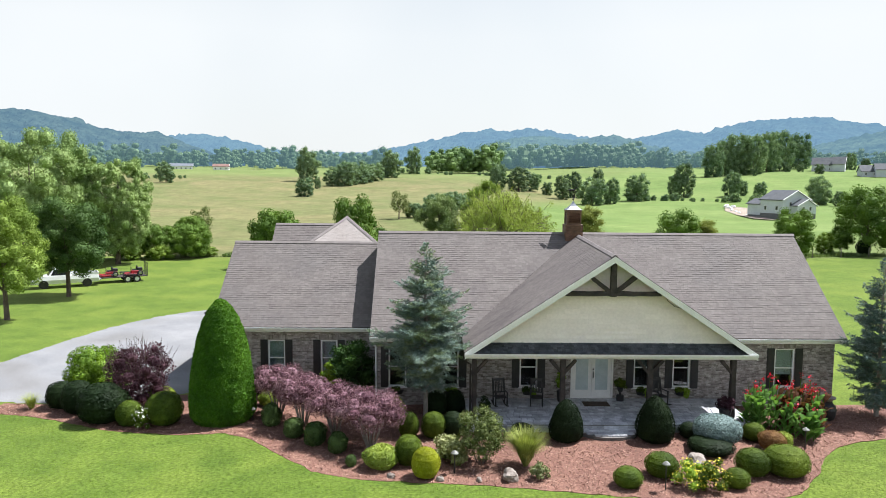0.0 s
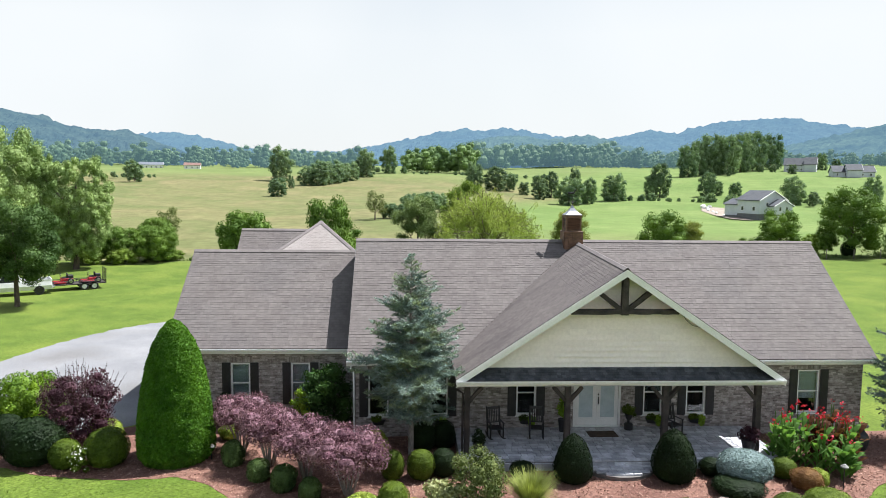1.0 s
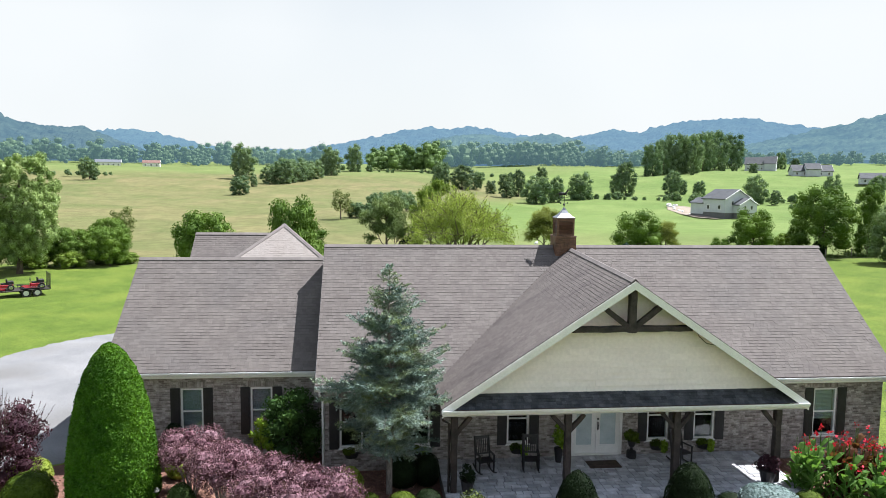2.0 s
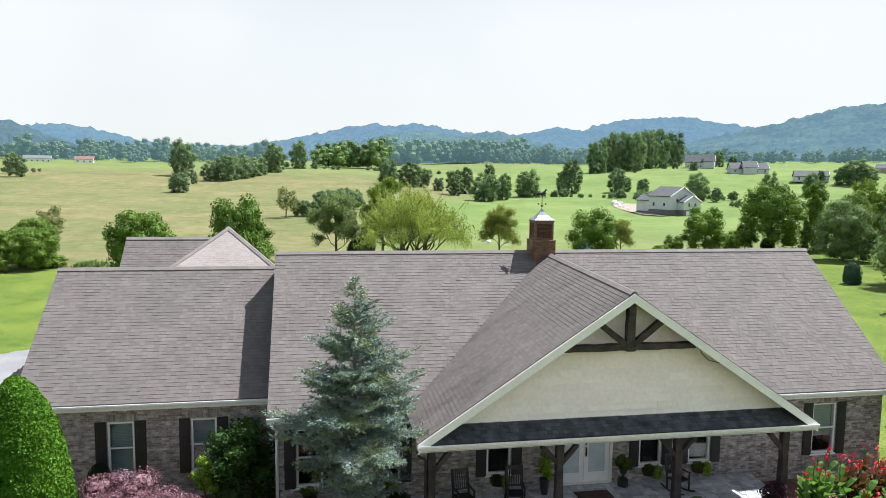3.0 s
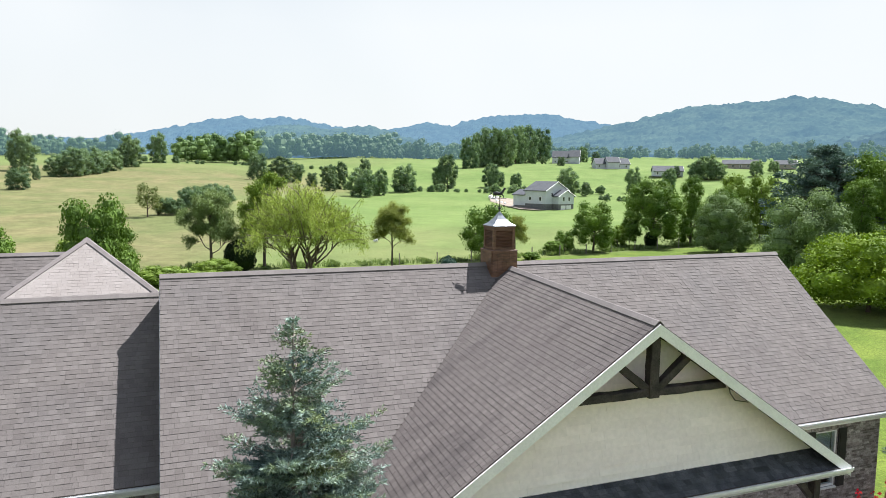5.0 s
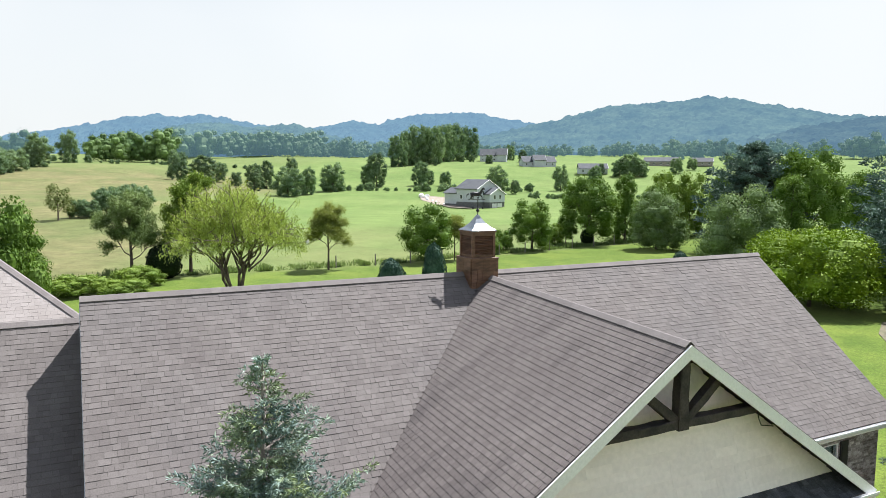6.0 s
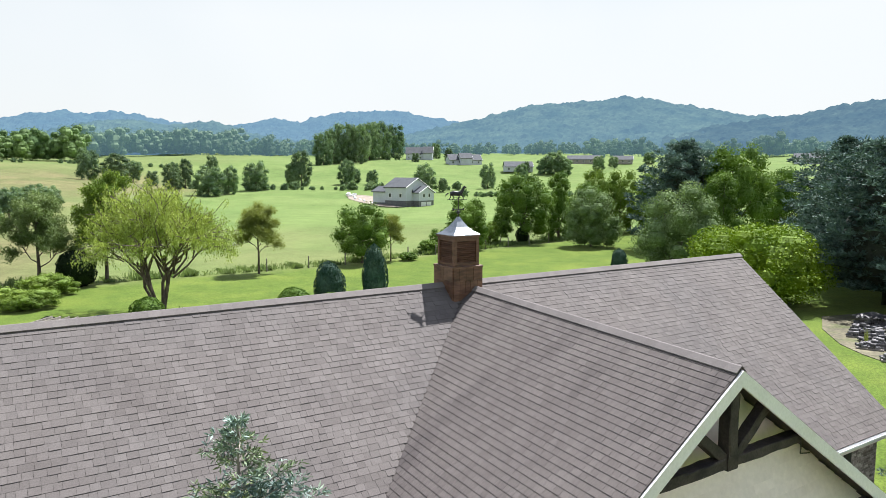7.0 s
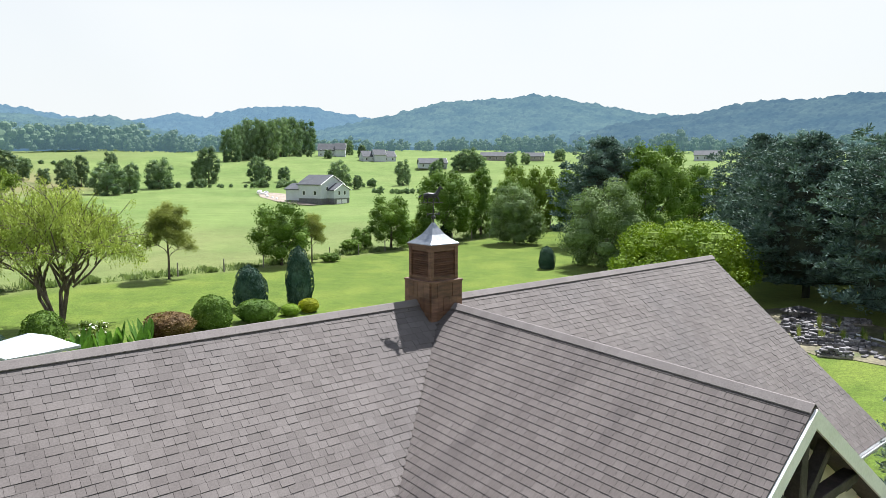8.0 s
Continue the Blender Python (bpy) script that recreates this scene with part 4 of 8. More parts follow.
skirt = deck("porch_roof", [(GX0 + 0.12, GY - 0.02, SK1), (GX1 - 0.12, GY - 0.02, SK1), (GX1 - 0.5, SID_Y - 0.03, SK0), (GX0 + 0.5, SID_Y - 0.03, SK0)], 0.06, DECK, house, "dark slate-coloured shingle skirt roof over the porch")
SKL = math.hypot(SID_Y - 0.03 - (GY - 0.02), SK0 - SK1)
tagged(part("shingle_field", shingle_tabs(roof_plane((GX0 + 0.12, GY - 0.02, SK1), (1, 0, 0), (0, SID_Y - 0.03 - GY + 0.02, SK0 - SK1)), SKL, lambda b: (0.38 * b / SKL, GX1 - GX0 - 0.24 - 0.38 * b / SKL), 18)[0], SHINGLE_DARK, skirt), kind="stuff")
eave(GX0 + 0.02, GX1 - 0.02, GY - 0.02, SK1 + 0.01)
part("porch_beam", Shape().box(GX0 + 0.25, GX1 - 0.25, -2.26, -2.06, 2.45, 2.6), SIDING, house, "cream boxed beam across the porch")
part("porch_ceiling", Shape().box(GX0 + 0.3, GX1 - 0.3, -2.06, WALL_Y, 2.56, 2.6), WHITE, house)
for x in (GX0 + 0.3, GX1 - 0.4):
    part("porch_beam", Shape().box(x, x + 0.1, -2.06, WALL_Y - 0.02, 2.40, 2.555), SIDING, house)
part("soffit", Shape().box(GX0 + 0.02, GX1 - 0.02, GY, -2.27, 2.505, 2.52), WHITE, house)
for x in (4.44, 8.05, 11.62, 15.04):
    post = beam((x, -2.16, 0.0), (x, -2.16, 2.45), 0.2, 0.2, "porch_post", house, "dark rough timber porch post")
    for sgn in (-1, 1):
        if 4.2 < x + sgn * 0.5 < 15.4:
            beam((x + sgn * 0.06, -2.16, 1.88), (x + sgn * 0.52, -2.16, 2.40), 0.13, 0.13, "brace", post)

# gutters' downspouts
part("downspout", Shape().tube([(0.16, -0.06, 2.62), (0.16, -0.06, 2.52), (0.24, 0.36, 2.3), (0.24, 0.36, -0.3)], 0.045, 4), WHITE, house, "white downspout")
part("downspout", Shape().tube([(GX0 - 0.02, GY - 0.05, 2.55), (GX0 + 0.05, GY + 0.1, 2.35), (4.28, -2.2, 2.2), (4.28, -2.2, 0.0)], 0.04, 4), TIMBER, house, "brown downspout beside the porch post")


def window(x0, x1, z0, z1, y, blind):
    """A double-hung sash window with its panes, blind and sill, in the wall at y."""
    w = part("window", Shape().box(x0, x0 + 0.06, y + 0.02, y + 0.14, z0, z1).box(x1 - 0.06, x1, y + 0.02, y + 0.14, z0, z1).box(x0 + 0.06, x1 - 0.06, y + 0.02, y + 0.14, z1 - 0.06, z1).box(x0 + 0.06, x1 - 0.06, y + 0.02, y + 0.14, z0, z0 + 0.06), WHITE, house, "white sash window")
    zm = (z0 + z1) / 2
    part("meeting_rail", Shape().box(x0 + 0.06, x1 - 0.06, y + 0.04, y + 0.1, zm - 0.025, zm + 0.025), WHITE, w)
    for a, b, d in ((z0 + 0.06, zm - 0.025, 0.07), (zm + 0.025, z1 - 0.06, 0.05)):
        part("pane", Shape().box(x0 + 0.06, x1 - 0.06, y + d, y + d + 0.006, a, b), GLASS, w).visible_shadow = False
    part("sill", Shape().box(x0 - 0.05, x1 + 0.05, y - 0.05, y + 0.02, z0 - 0.06, z0 - 0.002, bevel=0.01), WHITE, w)
    if blind:
        s = Shape()
        z = z0 + 0.06 + (0.0 if blind == 1 else 0.5)
        while z < z1 - 0.05:
            s.box(x0 + 0.06, x1 - 0.06, y + 0.17, y + 0.20, z, z + 0.042)
            z += 0.05
        part("blind", s, BLIND, w)
    # dark panel added behind the panes for the unlit interior
    part("room", Shape().box(x0 - 0.3, x1 + 0.3, y + 0.9, y + 0.95, z0 - 0.3, z1 + 0.3), INTERIOR_SHADE, w)


SHUTTER_W = 0.33
_sh = Shape().box(0, SHUTTER_W, -0.035, 0, 0, 1)
for z in (0.05, 0.52):
    _sh.box(0.05, SHUTTER_W - 0.05, -0.05, -0.036, z, z + 0.43, bevel=0.012)
shutter_mesh = _sh.mesh("shutter", BLACK)


def shutter(x, z0, z1, y):
    o = new("shutter", shutter_mesh)
    o.parent = house
    o.matrix_basis = Matrix.Translation((x, y - 0.014, z0)) @ Matrix.Diagonal((1, 1, z1 - z0, 1))
    tagged(o, "black raised-panel shutter")


soldier = Shape().box(0, 0.057, 0, 0.02, 0, 0.2).mesh("brick", BRICK_EACH)
for which, x0, x1, z0, z1 in WINDOWS:
    y = WALL_Y if which == "main" else WING_Y
    window(x0, x1, z0, z1, y, 1 if which == "wing" else (2 if x0 > 17 else 0))
    shutter(x0 - SHUTTER_W - 0.02, z0 - 0.03, z1 + 0.03, y)
    shutter(x1 + 0.02, z0 - 0.03, z1 + 0.03, y)
    if which == "wing" or x0 > 17 or x0 < 5:
        n = int((x1 - x0 + 0.3) / 0.067)
        bar = part("lintel", Shape().box(x0 - 0.155, x0 - 0.155 + n * 0.067, y - 0.012, y, z1 + 0.042, z1 + 0.248), MORTAR, house, "soldier course of bricks over the window")
        for i in range(n):
            o = new("brick", soldier)
            o.parent = bar
            o.matrix_basis = Matrix.Translation((x0 - 0.15 + i * 0.067, y - 0.02, z1 + 0.045))

# double front door
door = part("front_door", Shape().box(8.9, 8.98, WALL_Y - 0.02, WALL_Y + 0.2, 0, 2.12).box(10.72, 10.8, WALL_Y - 0.02, WALL_Y + 0.2, 0, 2.12).box(8.98, 10.72, WALL_Y - 0.02, WALL_Y + 0.2, 2.04, 2.12).box(8.98, 10.72, WALL_Y - 0.04, WALL_Y + 0.2, 0, 0.04), WHITE, house, "white double front door with tall frosted lights")
for a, b in ((8.985, 9.845), (9.855, 10.715)):
    leaf_ = part("door_leaf", Shape().box(a, a + 0.15, 0.46, 0.51, 0.045, 2.035).box(b - 0.15, b, 0.46, 0.51, 0.045, 2.035).box(a + 0.15, b - 0.15, 0.46, 0.51, 1.88, 2.035).box(a + 0.15, b - 0.15, 0.46, 0.51, 0.045, 0.36), WHITE, door)
    part("glass", Shape().box(a + 0.15, b - 0.15, 0.478, 0.492, 0.36, 1.88), FROST, leaf_)
part("handle", Shape().box(9.90, 9.935, 0.43, 0.46, 0.9, 1.2).tube([(9.918, 0.43, 1.16), (9.918, 0.39, 1.12), (9.918, 0.39, 0.96), (9.918, 0.43, 0.93)], 0.012, 6), BLACK, door, "black door handle")
part("deadbolt", Shape().box(9.89, 9.945, 0.44, 0.46, 1.27, 1.34, bevel=0.01), BLACK, door)

# ---- porch floor ----
PX0, PX1, PY0 = 4.15, 15.75, -3.0
porch = part("porch_floor", Shape().box(PX0, PX1, PY0, WALL_Y, -0.5, -0.052), PAVER_BED)
tagged(porch, "raised porch floor of grey tumbled pavers", "porch floor", kind="structure")
step_pts = [(9.72 + 1.2 * math.cos(a), PY0 - 0.003 - 0.95 * math.sin(a)) for a in [math.pi * i / 20 for i in range(21)]]
front_step = part("porch_step", Shape().slab([(x, y) for x, y in reversed(step_pts)], -0.45, -0.215), PAVER_BED)
tagged(front_step, "half-round paved step before the porch", "step", kind="structure")

# ---- clipped shrubs ----
def clipped_mesh(name, profile, n, size, material, seed, lumps=0.04, lie=0.55, aspect=0.6):
    """A clipped shrub: rings of (radius, height) covered with small leaves."""
    rng = np.random.default_rng(seed)
    pr = np.array(profile, float)
    seg = np.linalg.norm(np.diff(pr, axis=0), axis=1) * (pr[:-1, 0] + pr[1:, 0] + 0.02)
    k = rng.choice(len(seg), size=n, p=seg / seg.sum())
    t, a = rng.random(n), rng.random(n) * 6.2832
    r = pr[k, 0] + (pr[k + 1, 0] - pr[k, 0]) * t
    z = pr[k, 1] + (pr[k + 1, 1] - pr[k, 1]) * t
    lump = np.array([noise.noise((x * 3, y * 3, q * 3 + seed)) for x, y, q in zip(r * np.cos(a), r * np.sin(a), z)])
    out = 1 + lumps * lump * 2 + rng.normal(size=n) * 0.02
    p = np.stack([r * np.cos(a) * out, r * np.sin(a) * out, z * (1 + lumps * 0.3 * lump)], 1)
    d = pr[k + 1] - pr[k]
    nr = np.stack([d[:, 1] * np.cos(a), d[:, 1] * np.sin(a), -d[:, 0]], 1)
    nr /= np.linalg.norm(nr, axis=1, keepdims=True) + 1e-9
    q = leaf_quads(p, nr, size, aspect, lie, rng).reshape(-1, 3).tolist()
    s = Shape().lathe([(a_ * 0.93, b_ * 0.96) for a_, b_ in profile], 14)
    kk = len(s.v)
    me = bpy.data.meshes.new(name)
    me.from_pydata(s.v + q, [], s.f + [(kk + i, kk + i + 1, kk + i + 2, kk + i + 3) for i in range(0, len(q), 4)])
    me.materials.append(material)
    me.update()
    return me


BALL = [(0.20, 0.0), (0.38, 0.10), (0.48, 0.28), (0.5, 0.5), (0.46, 0.70), (0.35, 0.87), (0.2, 0.96), (0.02, 1.0)]
CONE = [(0.30, 0.0), (0.46, 0.10), (0.5, 0.28), (0.46, 0.48), (0.37, 0.68), (0.25, 0.85), (0.12, 0.96), (0.01, 1.0)]
BULLET = [(0.42, 0.0), (0.49, 0.06), (0.5, 0.16), (0.475, 0.34), (0.425, 0.52), (0.355, 0.70), (0.265, 0.84), (0.17, 0.93), (0.08, 0.985), (0.01, 1.0)]
OVAL = [(0.36, 0.0), (0.47, 0.1), (0.5, 0.28), (0.47, 0.52), (0.38, 0.76), (0.24, 0.91), (0.02, 1.0)]
L_HOLLY = leafy("holly_leaf", (0.03, 0.058, 0.016), (0.10, 0.15, 0.045), island=0.5, leaf=0.12)
L_LIMESHRUB = leafy("lime_shrub_leaf", (0.11, 0.17, 0.02), (0.30, 0.36, 0.06), island=0.45, leaf=0.15)
KINDS = {
    "box": (clipped_mesh("boxwood_ball", BALL, 3600, 0.048, L_BOX, 1, 0.035, 0.7), "boxwood_ball", "round clipped green boxwood in the mulch bed", "shrub"),
    "dbox": (clipped_mesh("holly_mound", BALL, 2600, 0.065, L_HOLLY, 2, 0.12, 0.35), "holly_mound", "loose dark green holly mound in the mulch bed", "shrub"),
    "dark": (clipped_mesh("yew_mound", BALL, 3000, 0.05, L_DARK, 3, 0.05, 0.7), "yew_mound", "dark green clipped yew against the house", "shrub"),
    "lime": (clipped_mesh("lime_shrub", BALL, 3000, 0.06, L_LIMESHRUB, 4, 0.12, 0.4), "lime_shrub", "small yellow-green shrub in the bed", "shrub"),
    "gold": (clipped_mesh("golden_ball", BALL, 7000, 0.038, L_GOLD, 5, 0.035, 0.7), "golden_ball", "golden-yellow clipped ball shrub", "shrub"),
    "cone": (clipped_mesh("cone_shrub", CONE, 6000, 0.043, L_DARK, 6, 0.05, 0.65), "cone_shrub", "dark green bullet-shaped shrub beside the step", "shrub"),
    "globe": (clipped_mesh("blue_globe_spruce", BALL, 7000, 0.042, L_BLUEBALL, 7, 0.05, 0.6), "blue_globe_spruce", "flattened blue-grey globe spruce", "shrub"),
    "rust": (clipped_mesh("rusty_shrub", BALL, 4000, 0.045, leafy("rust_leaf", (0.13, 0.06, 0.025), (0.24, 0.14, 0.05)), 8, 0.08), "rusty_shrub", "low russet and green shrub", "shrub"),
    "boxl": (clipped_mesh("wide_boxwood", BALL, 7500, 0.034, leafy("sunny_box_leaf", (0.07, 0.11, 0.012), (0.16, 0.21, 0.026), leaf=0.12), 9, 0.035, 0.7), "wide_boxwood", "wide flat-topped bright green clipped shrub", "shrub"),
}
SHRUBS = [("dark", -13.38, -0.07, 1.26, 1.15), ("dark", -12.33, -0.74, 1.35, 1.39), ("dark", -10.76, -1.8, 2.04, 1.6), ("box", -9.5, -2.29, 1.05, 1.0), ("box", -8.16, -2.11, 1.48, 1.33),
          ("lime", -9.22, 0.25, 1.3, 0.83), ("dark", -5.0, 1.45, 0.8, 1.5), ("lime", -4.55, 0.32, 0.78, 0.64), ("dbox", -3.77, -2.29, 0.76, 0.92), ("dbox", -2.64, -3.57, 0.76, 0.75)]
SHRUBS += [("dbox", -1.67, -4.37, 0.84, 0.87), ("dbox", -0.72, -5.13, 0.71, 0.77), ("dbox", -0.09, -6.39, 0.38, 0.42), ("lime", 0.95, -6.43, 1.2, 0.78), ("box", 1.9, -6.16, 0.98, 1.05), ("gold", 2.52, -7.26, 0.96, 1.02),
           ("box", 1.82, -3.53, 0.81, 1.0), ("box", 2.78, -3.53, 0.94, 1.0), ("dark", 2.91, -0.91, 1.05, 1.06), ("dark", 3.7, -0.82, 0.9, 1.06), ("dark", 3.55, -3.3, 0.9, 0.94), ("dark", 6.25, -3.5, 0.88, 0.55), ("dark", 5.0, -3.45, 0.8, 0.7), ("lime", 1.2, -1.6, 0.8, 1.0)]
SHRUBS += [("cone", 7.9, -3.8, 1.3, 1.62), ("cone", 11.37, -3.8, 1.45, 1.75), ("dark", 12.85, -3.5, 0.87, 0.6), ("dark", 13.04, -5.03, 1.65, 0.58), ("box", 15.24, -3.75, 0.9, 0.68), ("rust", 15.52, -4.65, 1.0, 0.68),
           ("lime", 16.08, -4.4, 0.72, 0.55), ("box", 13.7, -7.0, 1.15, 0.9), ("boxl", 14.9, -6.95, 1.52, 0.98), ("box", 12.73, -8.0, 0.84, 0.62), ("box", 10.55, -7.1, 1.12, 0.8), ("box", 9.16, -7.95, 0.97, 0.64)]
FIRST = {}


def shrub(kind, x, y, w, h, z=-0.34):
    me, name, label, cat = KINDS[kind]
    m = pose(x, y, z, 0, 0, (x * 77 + y * 131) % 360) @ Matrix.Diagonal((w, w, h, 1))
    if kind in FIRST:
        return copy_thing(FIRST[kind], m)
    ob = new(name, me)
    ob.matrix_basis = m
    FIRST[kind] = tagged(ob, label, cat, name.replace("_", " ") + " planting")
    ob.scale = (1, 1, 1)
    return ob


for q in SHRUBS:
    _o = shrub(*q)
    _o.matrix_basis = pose(q[1], q[2], -0.34, 0, 0, (q[1] * 77 + q[2] * 131) % 360) @ Matrix.Diagonal((q[3], q[3], q[4], 1))
gs = new("blue_globe_spruce", KINDS["globe"][0])
gs.matrix_basis = pose(13.52, -4.4, -0.2) @ Matrix.Diagonal((1.74, 1.66, 1.08, 1))
tagged(gs, "flattened blue-grey globe spruce on a short stem", "shrub")
part("stem", Shape().tube([(0, 0, -0.2), (0, 0, 0.2)], 0.04, 8), BARK, gs)
topiary = thing("topiary_cone", "tall bright green clipped topiary cone", "topiary", pose(-5.97, -1.5, -0.34))
part("stem", Shape().tube([(0, 0, -0.1), (0, 0, 1.2)], [0.09, 0.06], 8), BARK, topiary)
part("foliage", clipped_mesh("foliage", [(a * 2.6, b * 5.05) for a, b in BULLET], 66000, 0.065, L_TOPIARY, 12, 0.022, 0.5), L_TOPIARY, topiary)


# ---- loose shrubs ----
def bush(name, label, x, y, w, h, foot, material, n, size, seed, stems=6, count=14, category="shrub", lie=0.25, bark=BARK, core=0.6, aspect=0.55):
    b = thing(name, label, category, place(x, y))
    s = Shape()
    rng = random.Random(seed)
    for i in range(stems):
        a, o = i * 6.2832 / stems + rng.uniform(-0.3, 0.3), w * rng.uniform(0.18, 0.36)
        s.tube([(0.08 * math.cos(a), 0.08 * math.sin(a), -0.05), (o * 0.5 * math.cos(a), o * 0.5 * math.sin(a), foot * 0.6 + 0.1), (o * math.cos(a), o * math.sin(a), foot + (h - foot) * 0.4)], [0.035, 0.026, 0.01], 6)
    part("trunk", s, bark, b)
    part("foliage", crown_mesh("foliage", heap(w, h - foot, foot, count, seed, 0.78, 0.36), n, size, material, aspect, lie, 0.35, core, seed), material, b)
    return b


smokebush = bush("purple_smokebush", "dark purple smokebush with feathery shoots beside the drive", -9.95, -0.2, 2.8, 2.75, 0.2, L_PURPLE, 8500, 0.085, 31, 7, 26, core=0.45)


def shoots(parent, w, z0, h, n, material, bark, seed, leaf=0.07):
    """Long upright shoots with leaves along them, out of the top of a shrub."""
    rng = np.random.default_rng(seed)
    wood, pts = Shape(), []
    for i in range(n):
        a, o = rng.random() * 6.2832, w * 0.5 * rng.random() ** 0.6
        p = np.array([o * math.cos(a) * 0.75, o * math.sin(a) * 0.75, z0 - o * 0.45])
        d = np.array([math.cos(a) * o * 0.3, math.sin(a) * o * 0.3, 1.0]) + rng.normal(size=3) * 0.12
        L = h * rng.uniform(0.5, 1.1)
        e = p + d * L
        wood.tube([p, e], [0.010, 0.004], 3, cap=False)
        for k in range(14):
            pts.append(p + (e - p) * (0.25 + 0.75 * k / 13) + rng.normal(size=3) * 0.03 * (1.2 - k / 14))
    pts = np.array(pts)
    part("shoot_wood", wood, bark, parent)
    part("shoot_foliage", quads_mesh("shoot_foliage", leaf_quads(pts, rng_normals(len(pts)), leaf, 0.5, 0.2, rng), material), material, parent)


def rng_normals(n):
    v = RNG.normal(size=(n, 3))
    return v / np.linalg.norm(v, axis=1, keepdims=True)


shoots(smokebush, 2.7, 2.1, 1.15, 110, L_PURPLE, BARK, 33)
bush("green_shrub", "bright green clumped shrub beside the drive", -12.35, 1.3, 2.6, 2.35, 0.1, leafy("clump_leaf", (0.075, 0.15, 0.012), (0.19, 0.30, 0.025)), 9500, 0.095, 32, 5, 34, lie=0.45)
for i, (x, y, w) in enumerate(((-3.75, -1.15, 2.3), (-2.5, -2.35, 2.2), (-1.0, -3.7, 2.3), (0.45, -4.75, 2.5))):
    tagged(bush("plum_shrub", "plum-purple shrub with bare stems, clipped flat on top", x, y, w * 1.04, 1.9, 1.2, L_PLUM, 8500, 0.058, 40 + i, 12, 20, core=0.55, bark=BARK_GREY, lie=0.3), group="plum hedge")
bush("holly_bush", "upright dark holly with pale leaf tips", 4.45, -6.1, 1.75, 2.0, 0.3, leafy("variegated_leaf", (0.035, 0.062, 0.015), (0.19, 0.22, 0.075), island=0.6, scale=3.0), 5200, 0.07, 51, 6, 20, core=0.45)
bush("small_maple", "dark green small maple beside the wing wall", -0.95, 1.0, 2.4, 2.75, 0.3, leafy("maple_leaf", (0.020, 0.05, 0.014), (0.05, 0.10, 0.02)), 4200, 0.11, 52, 4, 14)
bush("lime_shrub", "yellow-green shrub beside the small maple", -1.75, 0.55, 1.1, 1.9, 0.7, L_LIME, 900, 0.10, 53, 3, 8)
bush("variegated_sedge", "low cream and green leafy mound", 3.4, -5.9, 1.4, 0.85, 0.0, leafy("cream_leaf", (0.14, 0.19, 0.05), (0.36, 0.36, 0.18), island=0.4), 1800, 0.11, 54, 4, 12)
bush("herb_clump", "small grey-green herb clump", 6.38, -7.4, 0.75, 0.6, 0.0, leafy("herb_leaf", (0.10, 0.13, 0.05), (0.22, 0.24, 0.11)), 600, 0.07, 55, 4, 8)


def flowers(name, label, x, y, w, h, leaf_mat, petal, n, seed, leaf=0.08, bloom=0.06):
    b = thing(name, label, "flowers", place(x, y))
    blobs = heap(w, h, 0.0, 10, seed, 0.8, 0.36)
    part("foliage", crown_mesh("foliage", blobs, 900, leaf, leaf_mat, 0.5, 0.25, 0.35, 0.6, seed), leaf_mat, b)
    rng = np.random.default_rng(seed)
    p, nr = blob_points(blobs, n, rng, 0.08)
    ok = nr[:, 2] > -0.1
    tagged(part("blossom", quads_mesh("blossom", leaf_quads(p[ok] + nr[ok] * 0.04, nr[ok], bloom, 0.9, 0.7, rng), petal), petal, b), kind="stuff")
    return b


flowers("yellow_flowers", "clump of yellow flowers in the mulch", 11.2, -8.1, 1.1, 0.9, L_LIME, F_YELLOW, 420, 61)
flowers("yellow_flowers", "clump of yellow flowers in the mulch", 11.85, -8.25, 1.05, 1.05, L_BOX, F_YELLOW, 200, 62)
flowers("white_flowers", "small white-flowering shrub beside the lawn", -8.82, -2.8, 0.65, 0.9, L_BOX, F_WHITE, 160, 63)


def grass_clump(name, label, x, y, h, w, n, material, seed):
    """Arching blades from one root."""
    rng = np.random.default_rng(seed)
    a, lean, hh = rng.random(n) * 6.2832, rng.random(n) ** 0.7 * w * 0.5, h * rng.uniform(0.6, 1.0, n)
    d = np.stack([np.cos(a), np.sin(a), np.zeros(n)], 1)
    side = np.stack([-np.sin(a), np.cos(a), np.zeros(n)], 1) * 0.0065 * (h + 0.3)
    up = np.array([0, 0, 1.0])
    root = d * 0.06
    mid = root + d * (lean * 0.35)[:, None] + up * (hh * 0.62)[:, None]
    tip = root + d * lean[:, None] + up * hh[:, None]
    q = np.concatenate([np.stack([root - side, root + side, mid + side, mid - side], 1), np.stack([mid - side, mid + side, tip + side * 0.1, tip - side * 0.1], 1)])
    ob = new(name, quads_mesh(name, q, material))
    ob.matrix_basis = place(x, y)
    return tagged(ob, label, "ornamental grass")


grass_clump("fountain_grass", "pale yellow-green fountain grass clump", 6.01, -6.35, 1.35, 1.7, 1500, L_STRAW, 71)
grass_clump("grass_tuft", "low grass tuft beside the drive", -14.55, -0.3, 0.7, 1.2, 260, L_STRAW, 72)


